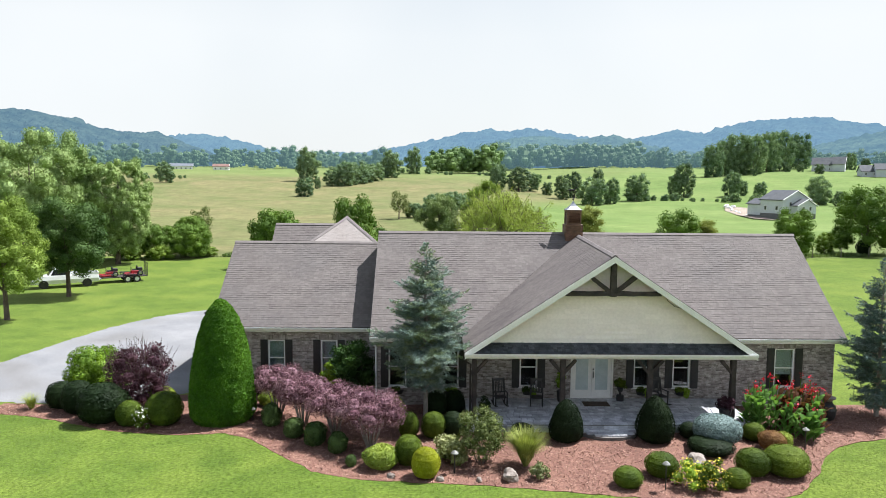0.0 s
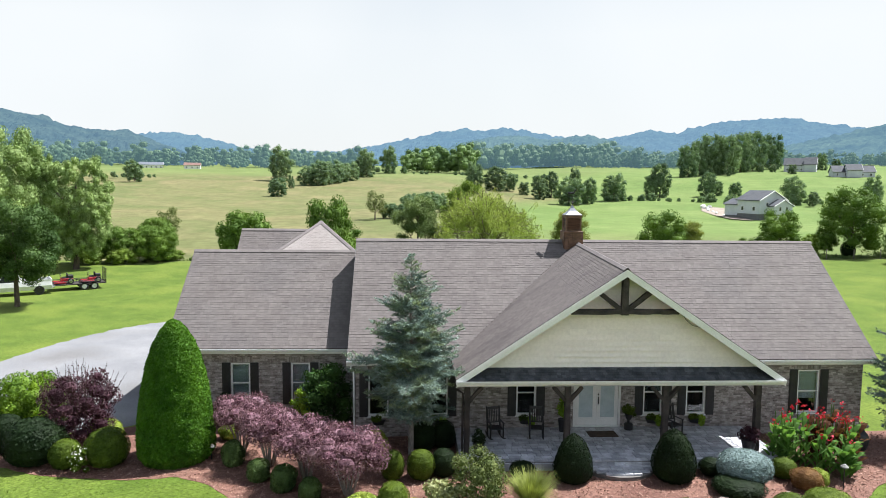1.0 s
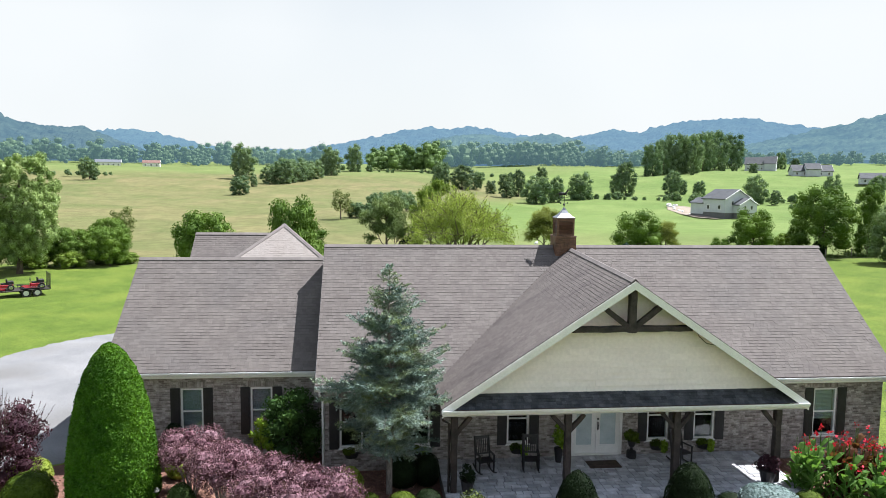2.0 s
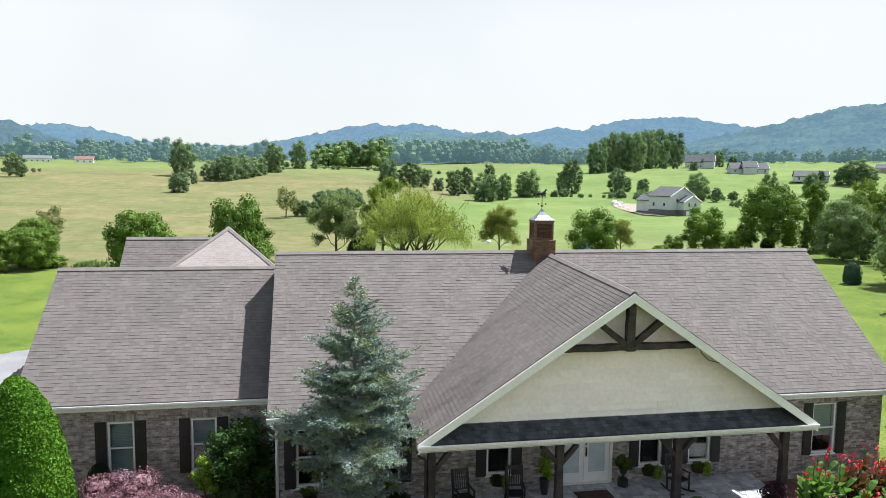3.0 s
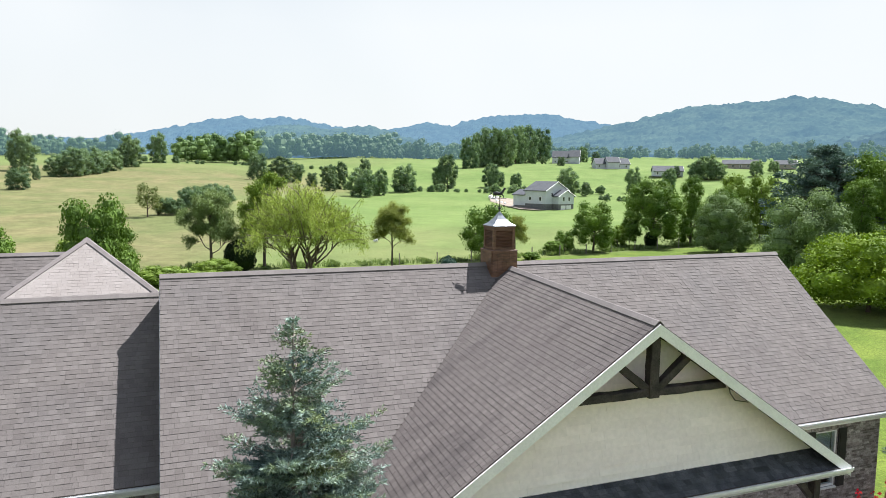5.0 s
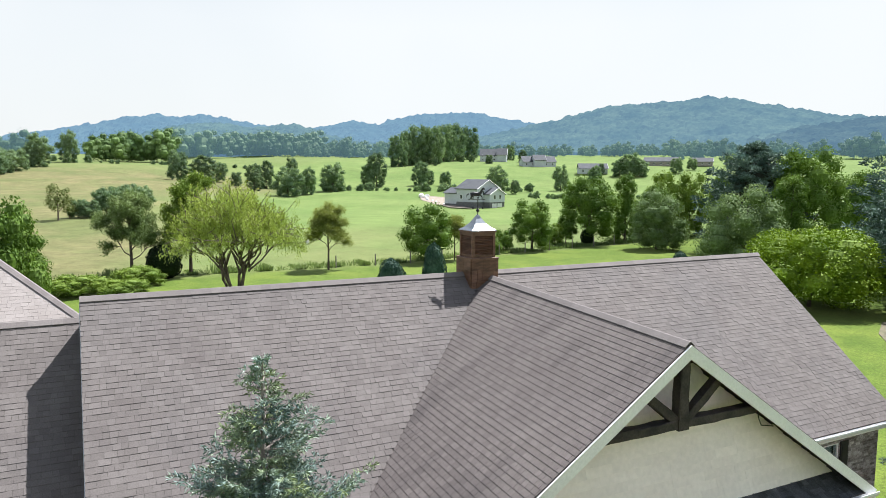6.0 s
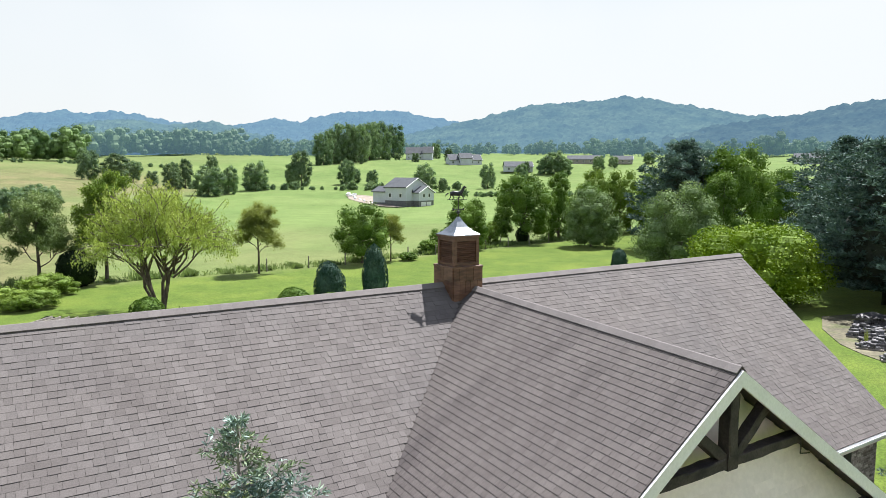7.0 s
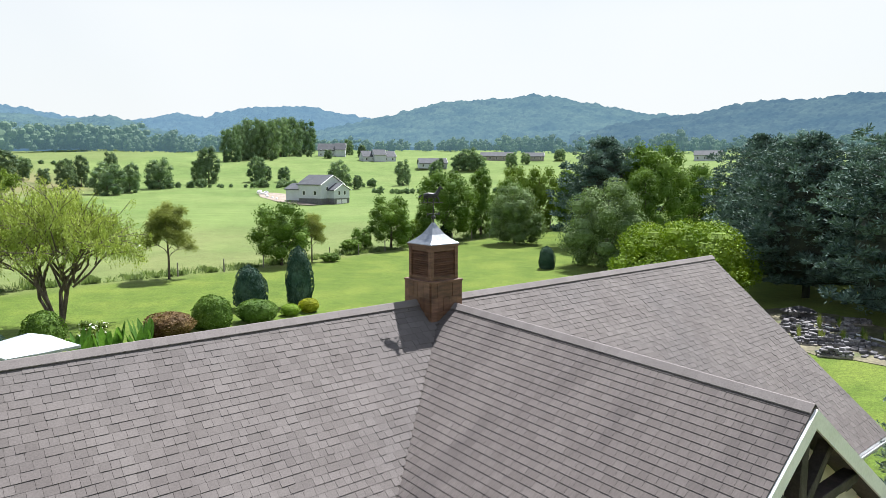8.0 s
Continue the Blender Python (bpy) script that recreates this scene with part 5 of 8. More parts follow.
def canna_bed():
    rng = random.Random(81)
    stand = [(15.3 + rng.uniform(0, 1.3), -3.3 + rng.uniform(0, 1.1), 0) for _ in range(13)] + [(16.7 + rng.uniform(0, 1.7), -3.0 + rng.uniform(0, 1.2), 1) for _ in range(17)] + [(16.5 + rng.uniform(0, 1.5), -4.2 + rng.uniform(0, 0.9), 0) for _ in range(12)]
    for x, y, bronze in stand:
        h = rng.uniform(1.5, 2.1) if y > -3.4 else rng.uniform(1.1, 1.5)
        b = thing("canna_plant", "bronze-leaved canna with red flowers" if bronze else "green-leaved canna with red flowers", "canna", place(x, y), "canna bed")
        part("stem", Shape().tube([(0, 0, -0.02), (0, 0, h)], [0.022, 0.012], 5), L_CANNA, b)
        s = Shape()
        for i in range(9):
            a, z, L = i * 2.4 + rng.uniform(-0.4, 0.4), 0.08 + h * 0.75 * i / 9, rng.uniform(0.42, 0.62)
            c, si = math.cos(a), math.sin(a)
            pts = []
            for t, wd, lift in ((0.0, 0.02, 0), (0.3, 0.095, 0.22), (0.65, 0.10, 0.40), (1.0, 0.01, 0.46)):
                for k in (-1, 0, 1):
                    pts.append((c * L * t * 0.75 - si * wd * k, si * L * t * 0.75 + c * wd * k, z + lift * L * 1.4 - abs(k) * -0.02))
            s.add(pts, [(3 * j + k, 3 * j + k + 1, 3 * j + k + 4, 3 * j + k + 3) for j in range(3) for k in range(2)])
        part("leaves", s, L_BRONZE if bronze else L_CANNA, b)
        if rng.random() < 0.6:
            f = np.array([[rng.gauss(0, 0.06), rng.gauss(0, 0.06), h + rng.uniform(0.0, 0.22)] for _ in range(9)])
            tagged(part("bloom", quads_mesh("bloom", leaf_quads(f, rng_normals(len(f)), 0.09, 0.8, 0.2), F_RED), F_RED, b), kind="stuff")


canna_bed()


# ---- conifers ----
def cedar(name, label, x, y, h, w, foot, material, seed, levels=26, per=6, tuft=9, needle=0.075, bark=BARK_GREY, droop=-0.05, trunk=0.09, tip=0.6):
    """A tapering conifer of whorled boughs with needle tufts on their side twigs."""
    rng = np.random.default_rng(seed)
    t = thing(name, label, "conifer", place(x, y))
    wood, pts, dirs = Shape(), [], []
    wood.tube([(0, 0, -0.2), (0.02, 0, h * 0.3), (-0.03, 0.02, h * 0.7), (0, 0, h)], [trunk * 1.15, trunk * 0.9, trunk * 0.45, 0.008], 8)
    for i in range(levels):
        u = i / (levels - 1)
        z = foot + (h - foot) * (u ** 0.92) * 0.985
        reach = w * 0.5 * ((1 - u) ** 0.85) * (0.42 + 0.58 * min(1, u * 3.6)) + 0.05
        for k in range(max(3, int(per * (1 - 0.4 * u)))):
            a = k * 6.2832 / per + i * 1.1 + rng.uniform(-0.4, 0.4)
            L = reach * rng.uniform(0.5, 1.22)
            rise = L * (droop + tip * u + rng.uniform(-0.08, 0.18))
            c = np.array([math.cos(a), math.sin(a), 0.0])
            p0, p1, p2 = np.array([0, 0, z]), np.array([0, 0, z]) + c * L * 0.55 + [0, 0, rise * 0.35], np.array([0, 0, z]) + c * L + [0, 0, rise]
            wood.tube([p0, p1, p2], [0.012 + 0.012 * (1 - u), 0.010, 0.003], 4, cap=False)
            m = max(3, int(L * tuft))
            side = np.array([-c[1], c[0], 0.0])
            for j in range(m):
                f = 0.18 + 0.85 * (j + rng.random()) / m
                base = p0 + (p1 - p0) * min(1, f / 0.55) if f < 0.55 else p1 + (p2 - p1) * ((f - 0.55) / 0.45)
                tw = L * 0.36 * (1.12 - f) * rng.uniform(0.5, 1.2) + 0.06
                for sg in (-1, 1):
                    d = side * sg * 0.8 + c * 0.65 + np.array([0, 0, rng.uniform(-0.25, 0.5)])
                    d /= np.linalg.norm(d)
                    nt = max(2, int(tw / 0.038))
                    for q in range(nt):
                        pts.append(base + d * tw * (q + 0.7) / nt)
                        dirs.append(d)
    part("trunk", wood, bark, t)
    pts, dirs = np.array(pts), np.array(dirs)
    n = len(pts)
    quads = []
    for rep in range(4):
        rad = rng.normal(size=(n, 3))
        ax = dirs * 0.75 + rad * 0.45
        ax /= np.linalg.norm(ax, axis=1, keepdims=True)
        sd = np.cross(ax, rng.normal(size=(n, 3)))
        sd /= np.linalg.norm(sd, axis=1, keepdims=True)
        L = (needle * rng.uniform(0.7, 1.4, n))[:, None]
        wdt = L * 0.12
        quads.append(np.stack([pts - sd * wdt * 0.5, pts + ax * L * 0.5 - sd * wdt, pts + ax * L, pts + ax * L * 0.5 + sd * wdt], 1))
    part("needles", quads_mesh("needles", np.concatenate(quads), material), material, t)
    return t


cedar("blue_cedar", "feathery blue-green atlas cedar before the front roof", 2.45, -1.4, 7.45, 5.1, 1.4, L_BLUE, 91, 38, 9, 12, 0.08, tip=0.5)
cedar("blue_spruce", "dense blue-grey spruce beside the house corner", 21.9, -0.9, 6.9, 4.0, 0.5, leafy("grey_spruce_needle", (0.075, 0.12, 0.11), (0.19, 0.25, 0.235), leaf=0.1), 92, 32, 9, 10, 0.09)


# ---- trees ----
def tree_master(name, label, h, w, foot, material, n, size, seed, count=24, bark=BARK, r=None, lie=0.6, core=0.62, flat=0.85, blob=0.3, limb=6, aspect=0.55, low=0.1, depth=0.3):
    t = thing(name, label, "tree")
    part("trunk", limbs(Shape(), h, max(0.3, foot), w, r or h * 0.022, limb, seed), bark, t)
    part("crown", crown_mesh("crown", heap(w, h - foot, foot, count, seed, 0.78, blob, flat, low), n, size, material, aspect, lie, depth, core, seed), material, t)
    return t


def plant(master, spots, used=[]):
    """Puts the master on the first spot and copies of it on the others: (x, y, size, upward stretch)."""
    for x, y, s, sz in spots:
        m = place(x, y, None, s, (x * 57 + y * 91) % 360, s * sz)
        if master in used:
            k = master.scale
            copy_thing(master, m @ Matrix.Diagonal((1 / k.x, 1 / k.y, 1 / k.z, 1)))
        else:
            used.append(master)
            master.matrix_basis = m


# close to the house, by the drive and on the back lawn
young_maple = tree_master("lawn_maple", "light green young maple on the drive side lawn", 9.6, 7.4, 2.2, L_TREE_LIGHT, 26000, 0.16, 101, 50, blob=0.22)
plant(young_maple, [(-27.3, 19.2, 0.82, 1.1)])
pin = tree_master("shade_tree", "dark green spreading tree over the parked truck", 8.4, 7.8, 2.5, leafy("shade_leaf", (0.045, 0.09, 0.025), (0.105, 0.17, 0.045), scale=0.3), 26000, 0.17, 102, 60, low=0.0, blob=0.2, depth=0.4)
plant(pin, [(-28.2, 29.4, 1.0, 1.0)])


def plumed(name, label, x, y, h, w, seed, material, n=12000):
    """A tall tree of many upswept sprays."""
    rng = np.random.default_rng(seed)
    t = thing(name, label, "tree", place(x, y))
    part("trunk", limbs(Shape(), h, 2.0, w, 0.3, 8, seed), BARK, t)
    blobs = [((0, 0, h * 0.42), (w * 0.34, w * 0.34, h * 0.33))]
    for i in range(150):
        a, u = i * 2.399, (i + 0.5) / 150
        rad = w * 0.5 * (0.22 + 0.74 * math.sin(math.pi * (0.12 + 0.72 * u))) * rng.uniform(0.72, 1.06)
        q = w * rng.uniform(0.05, 0.085)
        zz = h * (0.14 + 0.76 * u) * rng.uniform(0.92, 1.08)
        blobs.append(((rad * math.cos(a), rad * math.sin(a), zz), (q, q, q * rng.uniform(0.95, 1.35))))
    part("crown", crown_mesh("crown", blobs, n, 0.24, material, 0.5, 0.55, 0.35, 0.7, seed), material, t)
    return t


plumed("silver_maple", "tall silvery-green plumed tree behind the parked truck", -42.5, 50, 15.6, 14.5, 103, L_SILVER, 60000)
plumed("silver_maple", "silvery-green plumed tree at the edge of the lawn", -34.5, 53, 13.0, 8, 104, L_SILVER, 30000)
plumed("silver_maple", "silvery-green plumed tree at the edge of the lawn", -50, 43, 14.2, 12.5, 105, L_SILVER, 50000)

mid_bush = tree_master("field_bush", "rounded green bush at the edge of the meadow", 5.2, 6.0, 0.2, L_TREE, 9000, 0.19, 106, 44, limb=3, blob=0.24)
plant(mid_bush, [(-28, 60, 0.9, 0.95), (-32.2, 60, 0.9, 0.95), (-36, 59, 0.85, 0.6), (-30, 63, 0.9, 0.95), (-40, 57, 1.0, 1.05), (-15, 50, 1.22, 1.1), (-46, 56, 1.2, 1.15), (-33, 74, 0.9, 1.05), (41, 61.5, 0.4, 0.5), (47, 66.6, 0.5, 0.7)])
lime_bush = tree_master("lime_bush", "low yellow-green bush along the lawn edge", 2.6, 4.2, 0.1, L_TREE_LIGHT, 5000, 0.15, 107, 34, limb=3, blob=0.24)
plant(lime_bush, [(-35.3, 57.5, 1.0, 0.8), (-31.5, 58, 0.9, 0.8), (-27, 62, 0.8, 0.64), (-5.2, 33, 0.8, 0.64), (-3.4, 34.5, 0.7, 0.9), (2.5, 51, 1.1, 0.5), (-1, 53, 1.3, 0.5), (-5, 54, 1.2, 0.5), (4, 57, 1.2, 0.55), (-8, 58, 1.3, 0.55)])
meadow_tree = tree_master("meadow_tree", "upright green tree in the meadow", 7.2, 5.6, 0.6, L_TREE, 9000, 0.19, 108, 46, limb=4, blob=0.24)
plant(meadow_tree, [(-3.6, 26, 0.8, 1.55)])
pale_tree = tree_master("pale_tree", "thin olive-green tree in the meadow", 6.2, 5.2, 1.4, leafy("olive_leaf", (0.10, 0.13, 0.035), (0.19, 0.22, 0.08), scale=0.3), 1900, 0.26, 109, 16, core=0.35)
plant(pale_tree, [(-5.0, 133.5, 1.05, 1.0), (-36, 88, 0.9, 1.0), (-3.2, 137, 0.7, 0.9)])
field_round = tree_master("round_tree", "round green tree in the hedgerow", 6.0, 6.5, 0.3, L_FAR_HAZE, 5000, 0.28, 110, 38, limb=3, blob=0.25)
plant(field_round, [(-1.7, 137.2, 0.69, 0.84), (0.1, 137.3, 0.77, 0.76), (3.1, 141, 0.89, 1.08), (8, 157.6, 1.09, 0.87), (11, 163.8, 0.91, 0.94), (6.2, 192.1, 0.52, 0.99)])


def open_tree(name, label, category, x, y, h, w, foot, seed, material, leaf, per, stems=1, droop=0.0, bark=BARK, r0=0.1, lean=0.5, aspect=0.32):
    """A tree through which one can see: forking limbs, and leaves along the last twigs. droop: the length of hanging strands."""
    rng = np.random.default_rng(seed)
    t = thing(name, label, category, place(x, y))
    wood, tips = Shape(), []

    def grow(p, d, L, rad, level):
        side = rng.normal(size=3) * 0.16
        mid = p + (d + side) * L * 0.5
        end = p + d * L
        wood.tube([p, mid, end], [rad, rad * 0.8, rad * 0.58], 6 if level > 1 else 4, cap=False)
        if level == 0:
            tips.append((p, end))
            return
        if level == 1:
            tips.append((mid, end))
        for k in range(4 if level > 1 else 3):
            a = k * 6.2832 / 4 + rng.uniform(-0.6, 0.6)
            u = np.cross(d, [0.3, 0.2, 1.0])
            u /= np.linalg.norm(u) + 1e-9
            v = np.cross(d, u)
            q = d * 0.78 + (u * math.cos(a) + v * math.sin(a)) * rng.uniform(0.5, 0.9) + np.array([0, 0, 0.16])
            q *= [1, 1, h / w if h < w * 1.3 else 1.15]
            q /= np.linalg.norm(q)
            grow(p + (end - p) * rng.uniform(0.62, 1.0), q, L * rng.uniform(0.6, 0.82), rad * 0.55, level - 1)

    if stems == 1:
        top = h * 0.62
        wood.tube([(0, 0, -0.25), (0.03, 0, foot), (-0.06, 0.05, top)], [r0 * 1.25, r0, r0 * 0.45], 8)
        starts = [(foot + (top - foot) * i / 8, i * 2.399, 0.75 - 0.05 * i) for i in range(9)]
        for z, a, out in starts:
            d = np.array([math.cos(a) * out, math.sin(a) * out, 0.62])
            grow(np.array([0, 0, z]), d / np.linalg.norm(d), w * 0.20 + (h - z) * 0.06, r0 * 0.42, 2)
    else:
        for i in range(stems):
            a = i * 6.2832 / stems + rng.uniform(-0.3, 0.3)
            d = np.array([math.cos(a) * lean, math.sin(a) * lean, 1.0]) * [rng.uniform(0.5, 1.15), rng.uniform(0.5, 1.15), 1]
            grow(np.array([0.12 * math.cos(a), 0.12 * math.sin(a), -0.15]), d / np.linalg.norm(d), h * 0.33, r0, 3)
    part("trunk", wood, bark, t)
    pts, axes = [], []
    for a, b in tips:
        m = per if droop == 0 else max(1, per // 9)
        for _ in range(m):
            c = a + (b - a) * rng.uniform(0.1, 1.15) + rng.normal(size=3) * 0.12
            if droop == 0:
                pts.append(c + rng.normal(size=3) * 0.14)
                axes.append(rng.normal(size=3) * 0.7 + [0, 0, -0.2])
            else:
                L, o = droop * rng.uniform(0.3, 1.0), rng.normal(size=2) * 0.16
                for k in range(9):
                    f = (k + rng.random()) / 9
                    pts.append(c + np.array([o[0] * f, o[1] * f, 0.12 * f - L * f * f]) + rng.normal(size=3) * 0.05)
                    axes.append(np.array([o[0], o[1], -0.8]) + rng.normal(size=3) * 0.4)
    pts, ax = np.array(pts), np.array(axes)
    ax /= np.linalg.norm(ax, axis=1, keepdims=True)
    sd = np.cross(ax, rng.normal(size=ax.shape))
    sd /= np.linalg.norm(sd, axis=1, keepdims=True)
    L = leaf * rng.uniform(0.7, 1.35, len(pts))[:, None]
    part("crown", quads_mesh("crown", np.stack([pts, pts + ax * L * 0.5 - sd * L * aspect * 0.5, pts + ax * L, pts + ax * L * 0.5 + sd * L * aspect * 0.5], 1), material), material, t)
    return t


L_OLIVE = leafy("thin_leaf", (0.17, 0.20, 0.05), (0.30, 0.33, 0.10), scale=0.3, leaf=0.3)
open_tree("willow", "pale yellow-green weeping willow on the back lawn", "willow", 10.4, 44.5, 12.8, 9.6, 0, 121, L_WILLOW, 0.17, 110, stems=7, droop=1.25, r0=0.15, lean=0.36, bark=BARK)
open_tree("round_willow", "grey-green rounded tree at the lawn edge", "tree", 3.7, 63.8, 8.6, 7.6, 1.5, 128, leafy("greygreen_leaf", (0.13, 0.185, 0.065), (0.24, 0.31, 0.125), scale=0.4), 0.2, 300, r0=0.15)
open_tree("tall_locust", "tall light green feathery tree at the lawn edge", "tree", 9.2, 63.2, 11.6, 6.6, 2.0, 129, L_TREE_LIGHT, 0.24, 300, r0=0.15)
open_tree("thin_tree", "thin olive tree beside the fence", "tree", 22.8, 60.2, 7.7, 5.6, 2.0, 122, L_OLIVE, 0.17, 210, r0=0.1)
open_tree("thin_tree", "slender olive tree beside the fence", "tree", 39.2, 62.4, 6.0, 3.8, 1.8, 130, L_OLIVE, 0.16, 120, r0=0.07)
fence_tree = tree_master("fence_tree", "full green tree along the fence", 7.0, 7.2, 0.9, L_TREE, 6500, 0.22, 123, 24, limb=6)
plant(fence_tree, [(35.4, 62.2, 1.0, 0.95), (49.5, 68.0, 0.44, 0.95), (64.3, 74, 0.48, 1.2), (-6, 66, 0.8, 0.8)])
tall_round = tree_master("row_tree", "tall full green tree in the boundary row", 10.2, 9.2, 1.5, L_TREE, 8500, 0.27, 124, 30, limb=7, low=0.02)
plant(tall_round, [(54.1, 68.0, 0.72, 0.96), (67.2, 72.3, 1.04, 0.98), (81.5, 73.5, 0.7, 1.25), (98, 74, 0.8, 1.3), (66, 43, 0.54, 1.0), (94, 48, 1.05, 1.05)])
hazel = tree_master("silver_lime", "broad pale green tree at the edge of the back lawn", 9.0, 9.6, 0.6, leafy("pale_green_leaf", (0.11, 0.17, 0.06), (0.22, 0.30, 0.13), scale=0.4), 12000, 0.23, 126, 30, limb=6, low=0.0)
plant(hazel, [(60.5, 38.6, 1.0, 1.0), (71, 62, 0.9, 1.0), (96, 66, 1.1, 1.1)])
row_b = tree_master("row_tree", "full bright green tree in the boundary row", 9.6, 8.4, 1.0, L_TREE_LIGHT, 5600, 0.3, 127, 28, limb=7, blob=0.3, low=0.0)
plant(row_b, [(87.9, 78.6, 0.76, 1.5), (92.2, 76.3, 0.78, 1.45), (84, 76, 0.6, 1.3), (105, 80, 0.85, 1.3), (60.5, 71.5, 0.35, 1.0), (-9, 61, 0.55, 0.7)])
yel = tree_master("goldenrain_tree", "broad bright yellow-green tree beside the back lawn", 6.0, 9.8, 0.9, leafy("bright_leaf", (0.10, 0.17, 0.012), (0.21, 0.30, 0.022), scale=0.4), 17000, 0.2, 125, 40, limb=6, lie=0.45)
plant(yel, [(50.4, 23.8, 1.18, 0.8)])
L_SPRUCE = leafy("back_spruce_needle", (0.03, 0.07, 0.05), (0.085, 0.14, 0.105), leaf=0.08)
for nm, lb, x, y, w, h, m in (("arborvitae", "dark blue-green columnar arborvitae on the back lawn", 25.9, 40.8, 2.0, 4.5, L_SPRUCE), ("arborvitae", "dark blue-green rounded spruce on the back lawn", 22.6, 42.2, 2.4, 3.2, L_SPRUCE), ("arborvitae", "broad bright green arborvitae on the back lawn", 17.9, 37.7, 2.6, 2.15, L_TREE), ("juniper", "spreading bright green juniper", 20.9, 37.5, 2.6, 1.5, L_TREE), ("golden_shrub", "golden-yellow ball shrub on the back lawn", 25.2, 38.1, 1.4, 1.0, L_GOLD), ("golden_shrub", "golden-yellow ball shrub on the back lawn", 23.6, 37.9, 1.3, 0.8, L_LIME), ("barberry", "russet barberry on the back lawn", 14.9, 36.9, 2.9, 1.5, leafy("barberry_leaf", (0.10, 0.055, 0.03), (0.19, 0.13, 0.05))), ("arborvitae", "small loose spruce on the back lawn", 55.2, 42.0, 1.7, 2.4, L_SPRUCE), ("arborvitae", "green arborvitae below the willow", 8.2, 37.6, 2.3, 2.35, L_TREE), ("yew_ball", "low blue-grey shrub beside the pergola", 5.7, 38.6, 1.6, 1.3, L_SPRUCE), ("yew_ball", "dark green shrub beside the fence", 6.4, 60.8, 3.4, 3.2, L_DARK), ("yew_ball", "small dark round shrub on the back lawn", 2.9, 40.2, 1.5, 1.2, L_DARK), ("yew_ball", "dark shrub below the boundary trees", 79.6, 71.5, 2.0, 2.6, L_DARK), ("yew_ball", "dark shrub below the boundary trees", 66, 71.0, 1.9, 2.4, L_DARK)):
    o = new(nm, clipped_mesh(nm, OVAL if "arbor" in nm else BALL, 3600, 0.05, m, int(x * 10), 0.13, 0.4))
    o.matrix_basis = place(x, y) @ Matrix.Diagonal((w, w, h, 1))
    tagged(o, lb, "shrub")


# twig colour darkened for the shade inside the pine crowns
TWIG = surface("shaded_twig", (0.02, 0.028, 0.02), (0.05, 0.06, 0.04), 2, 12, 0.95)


def pine(name, label, x, y, h, w, seed, n=9000):
    """A big white pine: feathery boughs in uneven tiers, each a row of needle tufts."""
    rng = np.random.default_rng(seed)
    t = thing(name, label, "pine", place(x, y))
    wood = Shape().tube([(0, 0, -0.3), (0, 0, h * 0.5), (0.1, 0, h * 0.95)], [0.32, 0.2, 0.03], 8)
    tufts = []
    for i in range(22):
        u = i / 21
        z = h * (0.07 + 0.85 * u) + rng.uniform(-0.3, 0.3)
        reach = w * 0.5 * (1.02 - u ** 2.6) ** 0.8 * rng.uniform(0.82, 1.1) + 0.5
        for k in range(9 if u < 0.8 else 6):
            a = k * 6.2832 / 9 + i * 1.9 + rng.uniform(-0.3, 0.3)
            L = reach * rng.uniform(0.68, 1.1)
            rise = rng.uniform(0.08, 0.26) + 0.3 * u * u
            wood.tube([(0, 0, z), (L * 0.85 * math.cos(a), L * 0.85 * math.sin(a), z + L * rise * 0.8)], [0.06, 0.02], 4, cap=False)
            for f in np.arange(0.3, 1.02, 0.85 / max(2.0, L)):
                for _ in range(2):
                    sp = L * 0.2 * (1.15 - f)
                    tufts.append((L * f * math.cos(a) + rng.normal() * sp, L * f * math.sin(a) + rng.normal() * sp, z + L * rise * f + rng.uniform(-0.12, 0.2), rng.uniform(0.42, 0.72)))
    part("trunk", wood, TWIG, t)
    c = np.array(tufts)
    k = rng.integers(0, len(c), n)
    d = rng.normal(size=(n, 3))
    d[:, 2] = np.abs(d[:, 2]) * 0.8 - 0.15
    out = c[k, :3] * [1, 1, 0]
    out /= np.linalg.norm(out, axis=1, keepdims=True) + 1e-6
    d = d / np.linalg.norm(d, axis=1, keepdims=True) + out * 0.5
    d /= np.linalg.norm(d, axis=1, keepdims=True)
    p = c[k, :3] + d * c[k, 3:4] * rng.uniform(0.05, 0.75, (n, 1)) * [1, 1, 0.7]
    sd = np.cross(d, rng.normal(size=d.shape))
    sd /= np.linalg.norm(sd, axis=1, keepdims=True)
    L = rng.uniform(0.24, 0.42, (n, 1))
    part("needles", quads_mesh("needles", np.stack([p, p + d * L * 0.5 - sd * L * 0.16, p + d * L, p + d * L * 0.5 + sd * L * 0.16], 1), L_PINE), L_PINE, t)
    # solid dark core, added as the shade between the boughs
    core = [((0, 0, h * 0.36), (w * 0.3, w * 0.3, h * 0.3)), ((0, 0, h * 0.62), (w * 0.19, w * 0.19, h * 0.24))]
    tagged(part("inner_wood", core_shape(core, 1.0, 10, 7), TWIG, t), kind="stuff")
    return t


p1 = pine("white_pine", "tall dark white pine in the grove", 58.5, 17.5, 13.4, 11.5, 141, 60000)
p2 = pine("white_pine", "tall dark white pine in the grove", 53, 8.5, 14.0, 12.0, 142, 60000)
for m, spots in ((p1, ((63, 12, 1.04), (67, 23, 1.0), (78, 52, 1.12), (76, 16, 1.1))), (p2, ((59, 1, 1.0), (74, 29, 1.02)))):
    for x, y, s in spots:
        copy_thing(m, place(x, y, None, s, (x * 31 + y * 17) % 360))
for m in (p1, p2):
    tagged(m, group="pine grove")

